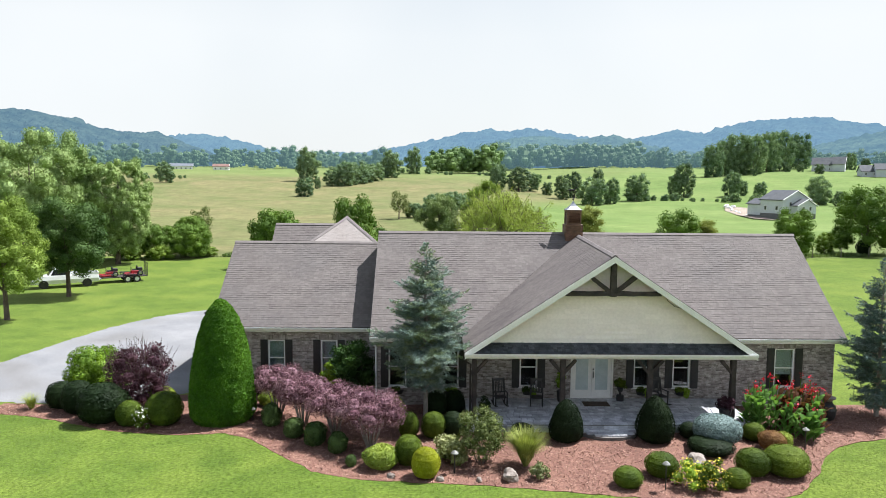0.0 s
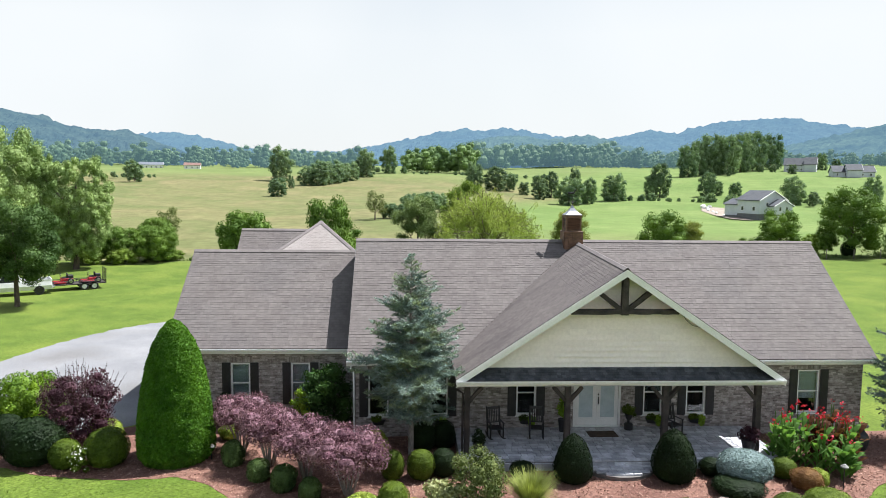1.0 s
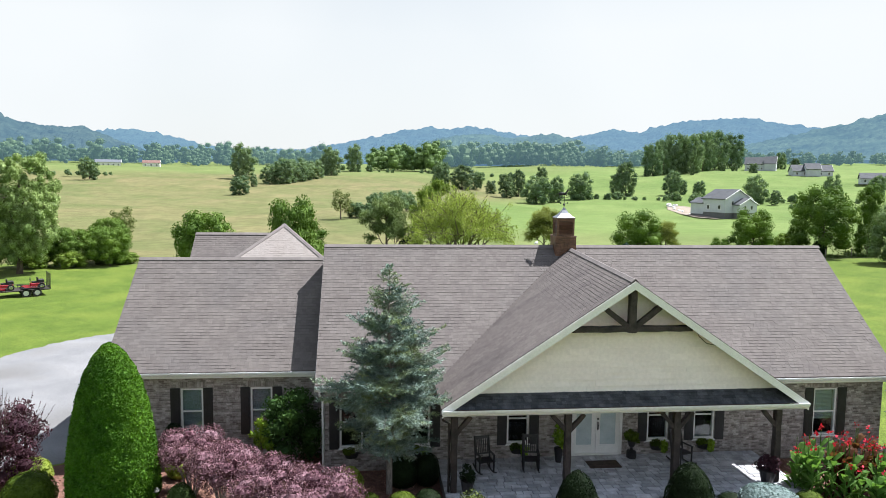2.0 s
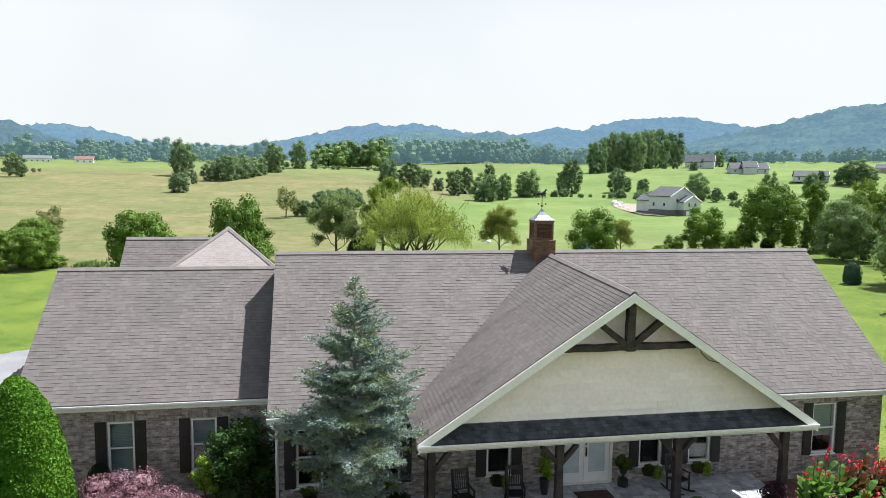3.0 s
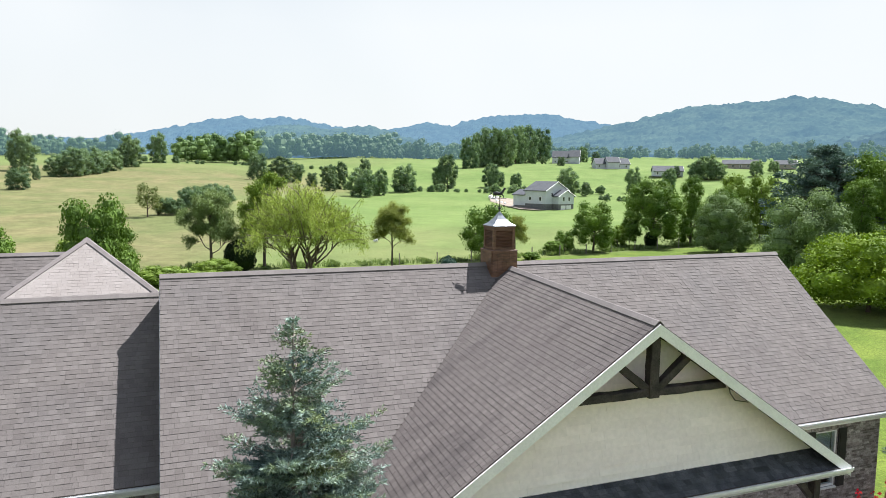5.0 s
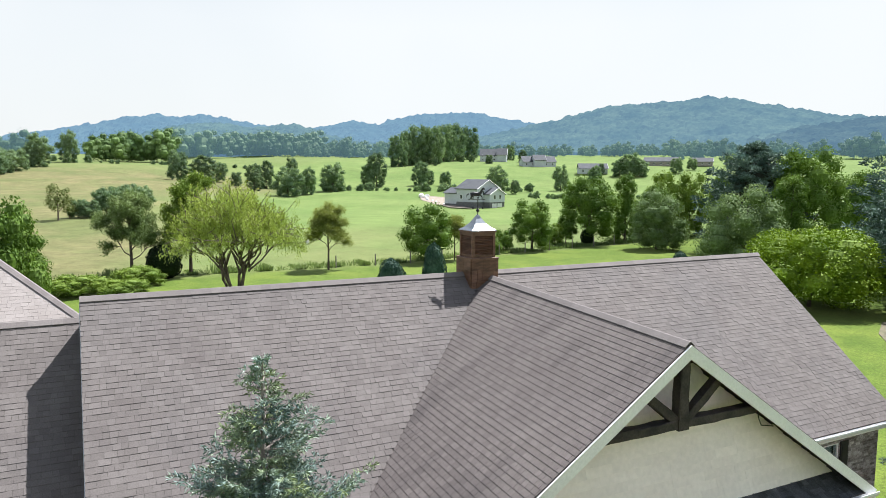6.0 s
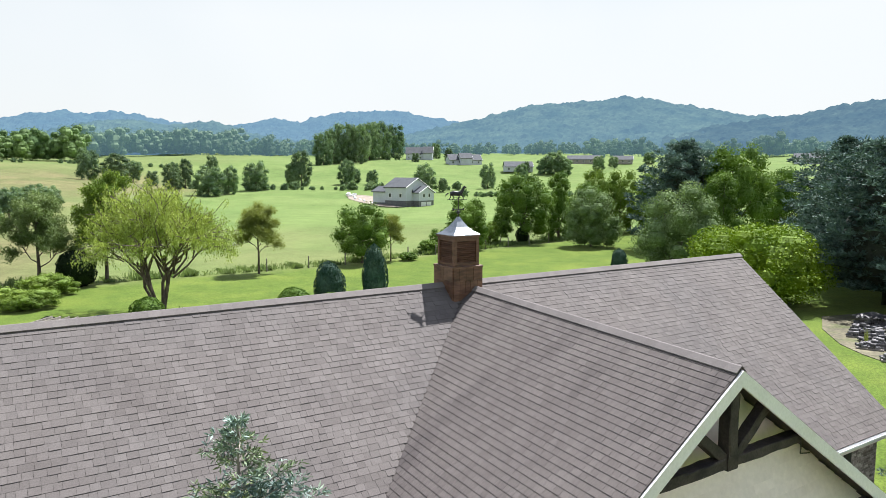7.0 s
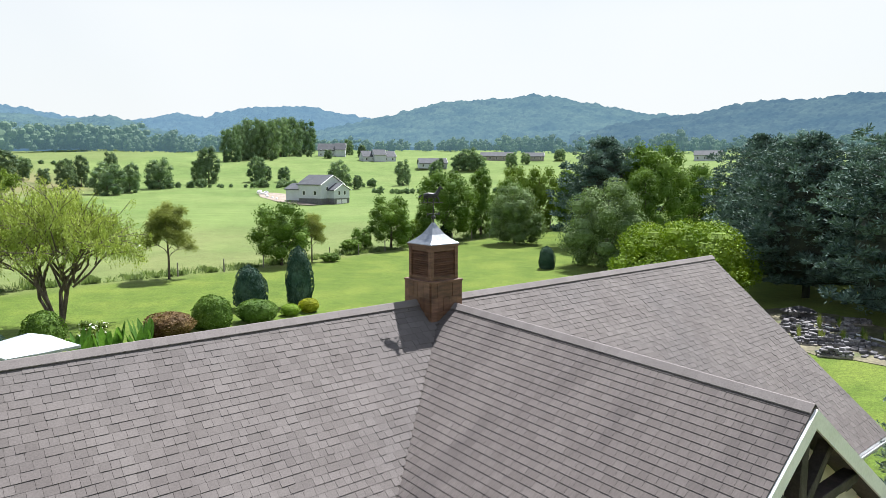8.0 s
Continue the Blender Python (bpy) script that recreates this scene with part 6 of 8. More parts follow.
column = tree_master("columnar_tree", "narrow upright yellow-green tree before the pines", 11.8, 5.2, 0.5, L_TREE, 9000, 0.22, 143, 34, limb=5, low=0.0, blob=0.36)
plant(column, [(70.3, 40.8, 0.86, 1.08), (75, 73.1, 0.82, 1.15)])
plant(tall_round, [(80, 46, 1.1, 1.25)])

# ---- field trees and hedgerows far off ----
# cedar green, lightened for haze like the other far trees
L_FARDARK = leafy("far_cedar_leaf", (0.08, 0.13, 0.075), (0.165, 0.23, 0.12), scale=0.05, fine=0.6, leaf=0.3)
far_a = tree_master("field_tree", "blue-green field tree in a far hedgerow", 12, 12.5, 0.0, L_FAR_HAZE, 3400, 0.6, 151, 34, limb=3, low=0.0, blob=0.27)
far_b = tree_master("field_tree", "tall green field tree on the meadow hill", 12, 10.5, 0.0, L_FAR_HAZE, 3400, 0.6, 152, 34, limb=3, blob=0.26, low=0.0)
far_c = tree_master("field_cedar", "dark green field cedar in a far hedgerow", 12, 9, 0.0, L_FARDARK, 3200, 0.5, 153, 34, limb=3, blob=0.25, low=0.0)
plant(far_a, [(-41.7, 214.1, 0.61, 0.84), (-44.2, 258.4, 0.26, 1.46), (-40.8, 277.5, 0.75, 0.85), (-35.8, 278.2, 0.92, 0.95), (-31.1, 293.4, 0.98, 0.85), (-28.2, 303, 0.8, 0.9), (-25.6, 314.6, 0.9, 0.8), (-33.6, 285, 0.8, 0.9), (-22.7, 346.9, 0.59, 1.25), (34.6, 310, 0.81, 1.24), (53.4, 321, 0.66, 1.04), (66.9, 249.5, 1.06, 0.84), (76.7, 258.5, 0.66, 1.31), (91.5, 272.6, 0.98, 1.00), (141.9, 293.2, 0.78, 1.25), (148.4, 297.8, 0.56, 1.04), (153.3, 289.3, 0.55, 1.04), (156.8, 246.2, 0.83, 1.11), (189.5, 245.9, 0.67, 1.36)])
plant(far_a, [(253.9, 272.9, 0.98, 0.99), (257.2, 269.8, 0.98, 0.78), (249.8, 276.5, 0.86, 0.89), (213.1, 251.9, 0.65, 1.25), (281.1, 267.9, 0.63, 1.04), (328.8, 274.1, 0.67, 0.87), (299.3, 274.3, 0.53, 0.95), (-113, 277, 0.72, 1.0)])
plant(far_b, [(-55.5, 300.2, 1.11, 1.21), (-19.1, 348.6, 1.13, 1.09), (-8.3, 379.4, 0.98, 1.37), (116.6, 296.3, 0.77, 1.32)])
plant(far_c, [(44.5, 306.2, 1.47, 0.68), (56.1, 294, 0.71, 0.75), (59.5, 274.6, 0.93, 0.96), (67.7, 287.8, 0.79, 1.33), (74.8, 274.8, 0.81, 1.50), (120.5, 296.3, 1.27, 1.11), (159.6, 237.4, 0.54, 0.89), (245.4, 286.3, 0.48, 1.08), (277.9, 412.5, 0.81, 0.91), (192.1, 234.3, 0.28, 0.60)])
plant(far_c, [(190.7, 376, 0.39, 1.22), (223.3, 402.3, 0.51, 0.88), (244, 426.7, 0.63, 0.64), (226.1, 371.3, 0.72, 0.75), (162.4, 375.5, 0.46, 0.75)])
grove = tree_master("grove_tree", "tall dark green tree in the grove behind the fields", 12, 12.5, 0.0, L_FAR_HAZE, 4200, 0.5, 154, 44, limb=3, blob=0.23, low=0.0)
plant(grove, [(168.8, 382.1, 1.18, 1.37), (188.5, 396.7, 1.62, 1.29), (197.1, 392.7, 1.47, 1.38), (247, 460.4, 1.74, 1.38), (267.6, 474.3, 1.63, 1.39), (290.9, 450.5, 0.78, 1.33), (180.8, 394.2, 1.16, 1.57), (216.8, 416.4, 1.41, 1.58)])


def woods(name, label, spots, material, n, size, seed, w=11.5, h=11.5):
    """Many crowns side by side, too many to tell apart."""
    rng = np.random.default_rng(seed)
    blobs = []
    for x, y, k in spots:
        s = k * rng.uniform(0.8, 1.2)
        z = ground_z(x, y)
        blobs.append(((x, y, z + h * s * 0.40), (w * s * 0.36, w * s * 0.36, h * s * 0.46)))
        for i in range(9):
            a, u = i * 2.399 + rng.uniform(-0.3, 0.3), (i + 0.5) / 9
            q = w * s * rng.uniform(0.15, 0.23)
            o = w * s * 0.36 * math.sin(math.pi * (0.2 + 0.68 * u))
            blobs.append(((x + o * math.cos(a), y + o * math.sin(a), z + h * s * (0.12 + 0.74 * u)), (q, q, q * 0.85)))
    c = np.array([b[0] for b in blobs])
    r = np.array([b[1] for b in blobs])
    k = rng.choice(len(blobs), n, p=(r[:, 0] ** 2) / (r[:, 0] ** 2).sum())
    d = rng.normal(size=(n, 3))
    d /= np.linalg.norm(d, axis=1, keepdims=True)
    p = c[k] + d * r[k] * (1.05 - 0.4 * rng.random(n) + 0.07 * rng.normal(size=n))[:, None]
    q = leaf_quads(p, d, size, 0.62, 0.62, rng).reshape(-1, 3).tolist()
    s = core_shape(blobs, 0.7, 7, 5)
    kk = len(s.v)
    me = bpy.data.meshes.new(name)
    me.from_pydata(s.v + q, [], s.f + [(kk + i, kk + i + 1, kk + i + 2, kk + i + 3) for i in range(0, len(q), 4)])
    me.materials.append(material)
    me.update()
    return tagged(new(name, me), label, "woods", kind="stuff")


def belt(az0, az1, r0, r1, count, seed, k=1.0):
    """Spots strewn over a stretch of the valley, by bearing and distance."""
    rng = random.Random(seed)
    out = []
    for _ in range(count):
        a, r = radians(rng.uniform(az0, az1)), rng.uniform(r0, r1)
        out.append((1 + r * math.sin(a), -12 + r * math.cos(a), k * rng.uniform(0.55, 1.25)))
    return out


woods("far_woods", "belt of woods under the western hills", belt(-34, -3, 640, 900, 150, 1, 1.6), L_HAZY_WOODS, 60000, 1.1, 161)
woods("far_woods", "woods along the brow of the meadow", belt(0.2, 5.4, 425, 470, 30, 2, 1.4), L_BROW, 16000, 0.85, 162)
woods("far_woods", "woods climbing the slope behind the pasture", belt(4, 16.8, 620, 960, 160, 3, 1.8), L_HAZY_WOODS, 70000, 1.1, 166)
woods("far_woods", "low woods beside the tall grove", belt(15.5, 22.4, 600, 720, 60, 4, 1.2), L_HAZY_WOODS, 22000, 1.0, 163)
woods("far_woods", "woods at the foot of the eastern hills", belt(24, 44, 720, 900, 120, 5, 1.1) + belt(44, 80, 560, 820, 170, 6, 1.2), L_HAZY_WOODS, 60000, 1.2, 164)
woods("field_edge_scrub", "low scrub along the field boundaries", belt(13, 34, 302, 309, 70, 7, 0.26) + belt(33, 44, 262, 270, 30, 8, 0.2) + belt(-30, -20, 330, 336, 26, 9, 0.2) + belt(-6, 12, 395, 402, 22, 10, 0.25), L_FAR_HAZE, 22000, 0.6, 165)


# ---- grass and chips ----
def near_lawn(x, y):
    """Whether the spot is on mown grass before the bed."""
    inside = False
    for poly in (BED, DRIVE):
        j = len(poly) - 1
        c = False
        for i in range(len(poly)):
            (x0, y0), (x1, y1) = poly[i], poly[j]
            if (y0 > y) != (y1 > y) and x < (x1 - x0) * (y - y0) / (y1 - y0) + x0:
                c = not c
            j = i
        inside |= c
    return not inside


def lawn_grass():
    rng = np.random.default_rng(171)
    xs, ys = rng.uniform(-19, 24, 70000), rng.uniform(-10.5, 0.5, 70000)
    ok = np.array([near_lawn(x, y) for x, y in zip(xs, ys)])
    xs, ys = xs[ok], ys[ok]
    n = len(xs)
    p = np.stack([xs, ys, np.full(n, -0.352)], 1)
    a = rng.random(n) * 6.2832
    sd = np.stack([np.cos(a), np.sin(a), np.zeros(n)], 1) * rng.uniform(0.006, 0.014, n)[:, None]
    ln = np.stack([rng.normal(size=n) * 0.05, rng.normal(size=n) * 0.05, rng.uniform(0.015, 0.035, n)], 1)
    tagged(new("grass", quads_mesh("grass", np.stack([p - sd, p + sd, p + sd * 0.4 + ln, p - sd * 0.4 + ln], 1), L_GRASS)), "mown green grass before the bed", "grass", kind="stuff")


lawn_grass()


def tall_grass():
    """The uncut strip beyond the fence."""
    rng = np.random.default_rng(172)
    n = 16000
    x = rng.uniform(-30, 95, n)
    x += 0.8 * np.sin(x * 1.7) + 0.5 * np.sin(x * 4.1)
    y = 61.7 + np.maximum(0, x - 30) * 0.21 + rng.random(n) ** 2.2 * 3.5
    z = np.array([ground_z(a, b) for a, b in zip(x, y)])
    p = np.stack([x, y, z], 1)
    a = rng.random(n) * 6.2832
    sd = np.stack([np.cos(a), np.sin(a), np.zeros(n)], 1) * rng.uniform(0.03, 0.07, n)[:, None]
    tall = rng.uniform(0.25, 0.8, n) * (0.65 + 0.35 * np.sin(x * 0.9) * np.sin(x * 0.37 + 1))
    ln = np.stack([rng.normal(size=n) * 0.12, rng.normal(size=n) * 0.12, tall], 1)
    tagged(new("tall_grass", quads_mesh("tall_grass", np.stack([p - sd, p + sd, p + sd * 0.3 + ln, p - sd * 0.3 + ln], 1), L_MEADOW)), "uncut yellow-green grass along the fence", "grass", kind="stuff")


tall_grass()


def mulch_chips():
    rng = np.random.default_rng(173)
    xs, ys = rng.uniform(-16, 23, 60000), rng.uniform(-9.1, 0.4, 60000)
    ok = np.array([not near_lawn(x, y) and not (4.1 < x < 15.8 and y > -3.05) and not (y > 0.3 + (0 if x > 0 else -9)  and x < -7.4 and near_lawn(x, y)) for x, y in zip(xs, ys)])
    xs, ys = xs[ok], ys[ok]
    n = len(xs)
    p = np.stack([xs, ys, rng.uniform(-0.322, -0.295, n)], 1)
    nr = np.tile([0, 0, 1.0], (n, 1))
    tagged(new("mulch_chips", quads_mesh("mulch_chips", leaf_quads(p, nr, 0.085, 0.3, 0.55, rng), CHIP)), "loose reddish bark chips on the bed", "mulch", kind="stuff")


mulch_chips()

# ---- cupola and weathervane on the roof ----
CX, CY = 9.77, 5.13
cupola = thing("cupola", "stained cedar louvred cupola with a flared zinc roof", "cupola", pose(CX, CY, 0.07))
base = Shape()
for x0, x1, y0, y1 in ((-0.41, 0.41, -0.41, -0.37), (-0.41, 0.41, 0.37, 0.41), (-0.41, -0.37, -0.37, 0.37), (0.37, 0.41, -0.37, 0.37)):
    base.box(x0, x1, y0, y1, 6.3, 7.40)
cbase = part("base", base, CEDAR, cupola)
rngc = random.Random(4)
for side in range(4):
    tm = pose(0, 0, 0, 0, 0, side * 90)
    z = 6.5
    while z < 7.38:
        x = -0.41
        while x < 0.40:
            w = rngc.uniform(0.13, 0.22)
            e = min(0.41, x + w)
            s = Shape().box(x + 0.003, e - 0.003, -0.432 - rngc.uniform(0, 0.006), -0.411, z, min(z + 0.295, 7.395))
            o = part("shake", s, CEDAR, cbase)
            o.matrix_basis = tm
            x = e
        z += 0.3
part("skirt", Shape().box(-0.44, 0.44, -0.44, 0.44, 7.40, 7.44, bevel=0.01), CEDAR, cupola)
frame_s = Shape()
for sx in (-1, 1):
    for sy in (-1, 1):
        frame_s.box(min(sx * 0.36, sx * 0.28), max(sx * 0.36, sx * 0.28), min(sy * 0.36, sy * 0.28), max(sy * 0.36, sy * 0.28), 7.44, 8.12)
for side in range(4):
    m = pose(0, 0, 0, 0, 0, side * 90)
    frame_s.box(-0.28, 0.28, -0.35, -0.30, 7.44, 7.51, m).box(-0.28, 0.28, -0.35, -0.30, 8.03, 8.12, m)
louvre = part("louvre_frame", frame_s, CEDAR, cupola)
# dark block added behind the louvres for the shade inside
part("backing", Shape().box(-0.27, 0.27, -0.27, 0.27, 7.45, 8.1), INTERIOR_SHADE, cupola)
slat = Shape().box(-0.278, 0.278, -0.03, 0.03, -0.006, 0.006).mesh("slat", CEDAR)
for side in range(4):
    for i in range(11):
        o = new("slat", slat)
        o.parent = louvre
        o.matrix_basis = pose(0, 0, 0, 0, 0, side * 90) @ pose(0, -0.315, 7.535 + i * 0.046, 38)
part("eave_board", Shape().box(-0.38, 0.38, -0.38, 0.38, 8.12, 8.165), CEDAR, cupola)
rs, rings = Shape(), [(0.385, 8.165), (0.38, 8.18), (0.28, 8.245), (0.17, 8.355), (0.085, 8.48), (0.025, 8.59)]
for h, z in rings:
    rs.v += [(-h, -h, z), (h, -h, z), (h, h, z), (-h, h, z)]
for i in range(len(rings) - 1):
    rs.f += [(4 * i + j, 4 * i + (j + 1) % 4, 4 * i + 4 + (j + 1) % 4, 4 * i + 4 + j) for j in range(4)]
rs.f += [(3, 2, 1, 0), (20, 21, 22, 23)]
part("metal_roof", rs, ZINC, cupola, "flared zinc roof")
vane = thing("weathervane", "dark metal horse weathervane on the cupola", "weathervane", pose(CX, CY, 8.64))
part("rod", Shape().tube([(0, 0, 0), (0, 0, 0.50)], 0.012, 6), DARKMETAL, vane)
part("ball", Shape().lathe([(0.01, 0.0), (0.045, 0.03), (0.05, 0.06), (0.03, 0.09), (0.01, 0.1)], 10, (0, 0, 0.08)), DARKMETAL, vane)
part("arms", Shape().tube([(-0.14, 0, 0.2), (0.14, 0, 0.2)], 0.008, 5).tube([(0, -0.14, 0.2), (0, 0.14, 0.2)], 0.008, 5).box(0.13, 0.17, -0.004, 0.004, 0.17, 0.23).box(-0.17, -0.13, -0.004, 0.004, 0.17, 0.23), DARKMETAL, vane)
horse = Shape().tube([(-0.17, 0, 0.60), (-0.08, 0, 0.615), (0.05, 0, 0.605), (0.12, 0, 0.63)], [0.05, 0.062, 0.058, 0.055], 8)
horse.tube([(0.11, 0, 0.63), (0.17, 0, 0.73), (0.19, 0, 0.78)], [0.05, 0.034, 0.03], 7).tube([(0.18, 0, 0.79), (0.25, 0, 0.745)], [0.03, 0.016], 6)
for x0, x1 in ((-0.15, -0.19), (-0.12, -0.09), (0.08, 0.04), (0.12, 0.17)):
    horse.tube([(x0, 0, 0.58), ((x0 + x1) / 2 + 0.02, 0, 0.53), (x1, 0, 0.46)], [0.024, 0.014, 0.009], 5)
horse.tube([(-0.21, 0, 0.62), (-0.27, 0, 0.58), (-0.28, 0, 0.52)], [0.016, 0.02, 0.006], 5).tube([(-0.24, 0, 0.455), (0.26, 0, 0.455)], 0.007, 5)
ho = part("ornament", horse, DARKMETAL, vane, "dark metal figure")
ho.matrix_basis = pose(-0.05, 0, 0.0, 0, 0, -25) @ Matrix.Scale(0.95, 4)


# ---- porch furniture ----
def rocking_chair(x, y, turn, label):
    c = thing("rocking_chair", label, "rocking chair", pose(x, y, 0.0, 0, 0, turn), "porch rocking chairs")
    part("seat", Shape().box(-0.26, 0.26, -0.24, 0.22, 0.40, 0.43, bevel=0.01), BLACK, c)
    for sx in (-0.25, 0.25):
        pts = [(sx, -0.46 + 0.92 * i / 8, 0.035 + 0.10 * ((i - 4) / 4) ** 2) for i in range(9)]
        part("rocker", Shape().tube(pts, 0.026, 6), BLACK, c)
        part("front_leg", Shape().tube([(sx, -0.22, 0.06), (sx, -0.22, 0.64)], 0.03, 6), BLACK, c)
        part("back_post", Shape().tube([(sx, 0.2, 0.06), (sx, 0.22, 0.45), (sx, 0.36, 1.14)], 0.032, 6), BLACK, c)
        part("arm", Shape().box(sx - 0.035, sx + 0.035, -0.27, 0.25, 0.63, 0.655, bevel=0.01), BLACK, c)
    part("top_rail", Shape().box(-0.25, 0.25, -0.02, 0.02, 0, 0.1, pose(0, 0.345, 1.02, -12)), BLACK, c)
    part("lower_rail", Shape().box(-0.25, 0.25, -0.015, 0.015, 0, 0.05, pose(0, 0.245, 0.52, -12)), BLACK, c)
    for i in range(7):
        part("spindle", Shape().tube([(-0.2 + i * 0.0667, 0.25, 0.55), (-0.2 + i * 0.0667, 0.345, 1.04)], 0.019, 5), BLACK, c)
    return c


rocking_chair(5.65, -0.75, 10, "black slatted rocking chair on the porch pavers")
rocking_chair(7.22, -0.75, -8, "black slatted rocking chair on the porch pavers")
rocking_chair(12.6, -0.55, 20, "black slatted rocking chair on the porch pavers")
mat_ = part("doormat", Shape().box(9.3, 10.42, -0.75, -0.12, -0.0005, 0.014, bevel=0.006), surface("doormat_fibre", (0.045, 0.03, 0.022), (0.09, 0.06, 0.045), 6, 60, 0.95, 0.004))
tagged(mat_, "dark brown doormat before the front door", "doormat")


def potted(name, label, x, y, z, pot_r, pot_h, leaf_mat, w, h, n, seed, pedestal=False, leaf=0.09, dark=BLACK):
    p = thing(name, label, "planter", pose(x, y, z))
    prof = [(pot_r * 0.62, 0), (pot_r * 0.66, 0.03), (pot_r * 0.9, pot_h * 0.7), (pot_r, pot_h * 0.92), (pot_r, pot_h), (pot_r * 0.85, pot_h), (pot_r * 0.8, pot_h - 0.05)]
    if pedestal:
        prof = [(pot_r, 0), (pot_r, 0.22), (pot_r * 0.9, 0.24), (pot_r * 0.3, 0.27), (pot_r * 0.28, 0.36), (pot_r * 0.6, 0.42), (pot_r * 0.95, pot_h), (pot_r * 0.8, pot_h - 0.03)]
    part("pot", Shape().lathe(prof, 14), dark, p)
    part("foliage", crown_mesh("foliage", heap(w, h, pot_h - 0.06, 7, seed, 0.7, 0.42), n, leaf, leaf_mat, 0.5, 0.2, 0.4, 0.45, seed), leaf_mat, p)
    return p


potted("flower_pot", "dark planter with green foliage on the porch", 4.86, -2.3, 0.0, 0.22, 0.42, L_DARK, 0.6, 0.45, 350, 201)
potted("pedestal_urn", "black pedestal urn with green plant beside the door", 11.05, 0.1, 0.0, 0.17, 0.62, L_BOX, 0.55, 0.4, 420, 202, True)
potted("flower_pot", "dark pot with purple foliage on the porch corner", 14.72, -2.3, 0.0, 0.27, 0.46, L_PURPLE, 0.8, 0.45, 420, 203, leaf=0.12)
potted("flower_pot", "dark pot with bright green vine beside the porch post", 8.35, -0.1, 0.0, 0.16, 0.5, L_LIME, 0.5, 0.9, 320, 204, leaf=0.12)


def window_basket(x, y, z, trail, seed):
    b = thing("window_basket", "dark wall basket with trailing lime and green plants", "planter", pose(x, y, z))
    s = Shape()
    n = 10
    for i in range(n + 1):
        a = math.pi * i / n
        s.v += [(0.28 * math.cos(a), -0.2 * math.sin(a), 0.0), (0.20 * math.cos(a), -0.13 * math.sin(a), -0.2)]
    s.f += [(2 * i, 2 * i + 1, 2 * i + 3, 2 * i + 2) for i in range(n)] + [tuple(2 * i for i in range(n + 1)), tuple(2 * i + 1 for i in range(n, -1, -1))]
    part("basket", s, BLACK, b)
    part("foliage", crown_mesh("foliage", [((-0.08, -0.1, 0.06), (0.22, 0.14, 0.13))], 260, 0.08, L_BOX, 0.6, 0.25, 0.4, 0.5, seed), L_BOX, b)
    if trail:
        part("vine", crown_mesh("vine", [((0.2, -0.14, 0.0), (0.17, 0.12, 0.16)), ((0.22, -0.14, -0.16), (0.12, 0.09, 0.14))], 260, 0.09, L_LIME, 0.7, 0.3, 0.4, 0.5, seed), L_LIME, b)


for i, (x, tr) in enumerate(((1.2, 0), (3.5, 1), (7.0, 1), (12.1, 1), (13.85, 1))):
    window_basket(x, WALL_Y - 0.02, 0.36, tr, 210 + i)
bath = thing("birdbath", "pale stone bowl on a rounded black pedestal pot beside the spruce", "birdbath", pose(19.5, -1.4, -0.33))
part("pedestal", Shape().lathe([(0.20, 0), (0.24, 0.05), (0.31, 0.25), (0.33, 0.45), (0.28, 0.62), (0.16, 0.74), (0.16, 0.8)], 18), BLACK, bath)
part("bowl", Shape().lathe([(0.12, 0.8), (0.16, 0.86), (0.27, 0.92), (0.29, 0.98), (0.25, 0.98), (0.1, 0.93)], 18), ROCK, bath, "pale stone bowl")


# ---- rocks and lamps in the bed ----
def rock(x, y, w, h, seed, label, material=ROCK, z=-0.34):
    rng = random.Random(seed)
    bm = bmesh.new()
    bmesh.ops.create_icosphere(bm, subdivisions=3, radius=0.5)
    for v in bm.verts:
        k = 1 + 0.35 * noise.noise(v.co * 2.3 + Vector((seed, 0, 0))) + 0.12 * noise.noise(v.co * 6 + Vector((0, seed, 0)))
        v.co *= k
        v.co.z = max(v.co.z, -0.22)
    me = bpy.data.meshes.new("rock")
    bm.to_mesh(me)
    bm.free()
    me.materials.append(material)
    o = new("rock", me)
    o.matrix_basis = pose(x, y, z + 0.2 * h, 0, 0, rng.uniform(0, 360)) @ Matrix.Diagonal((w, w * 0.7, h, 1))
    return tagged(o, label, "rock")


rock(5.36, -7.4, 0.72, 0.5, 3, "weathered pinkish boulder in the mulch")
rock(11.99, -6.4, 0.95, 0.7, 5, "pale rough boulder among the shrubs")
rock(14.45, -5.6, 0.6, 0.4, 7, "small pale boulder among the shrubs")
for i, (x, y) in enumerate(((1.35, -7.3), (3.0, -7.55), (4.3, -7.6))):
    rock(x, y, 0.28, 0.22, 11 + i, "small pale edging stone by the lawn")
for i, (x, y, h) in enumerate(((-4.68, -1.7, 0.5), (3.5, -6.95, 0.72), (10.29, -8.28, 0.9), (16.71, -4.8, 0.8))):
    l_ = thing("path_light", "dark bronze mushroom path light in the mulch", "path light", pose(x, y, -0.34), "path lights")
    part("stake", Shape().tube([(0, 0, -0.05), (0, 0, h)], 0.022, 8), DARKMETAL, l_)
    part("hat", Shape().lathe([(0.13, h - 0.03), (0.12, h), (0.05, h + 0.06), (0.01, h + 0.08)], 14), PEWTER, l_)
for i in range(2):
    part("drive_marker", Shape().box(-0.02, 0.02, -0.01, 0.01, 0, 0.55), WHITE, None, at=pose(-14.3 + i * 0.2, 0.7, -0.345, 0, 8))
for o in [q for q in bpy.data.objects if q.name.startswith("drive_marker")]:
    tagged(o, "thin white reflector marker beside the drive", "marker")


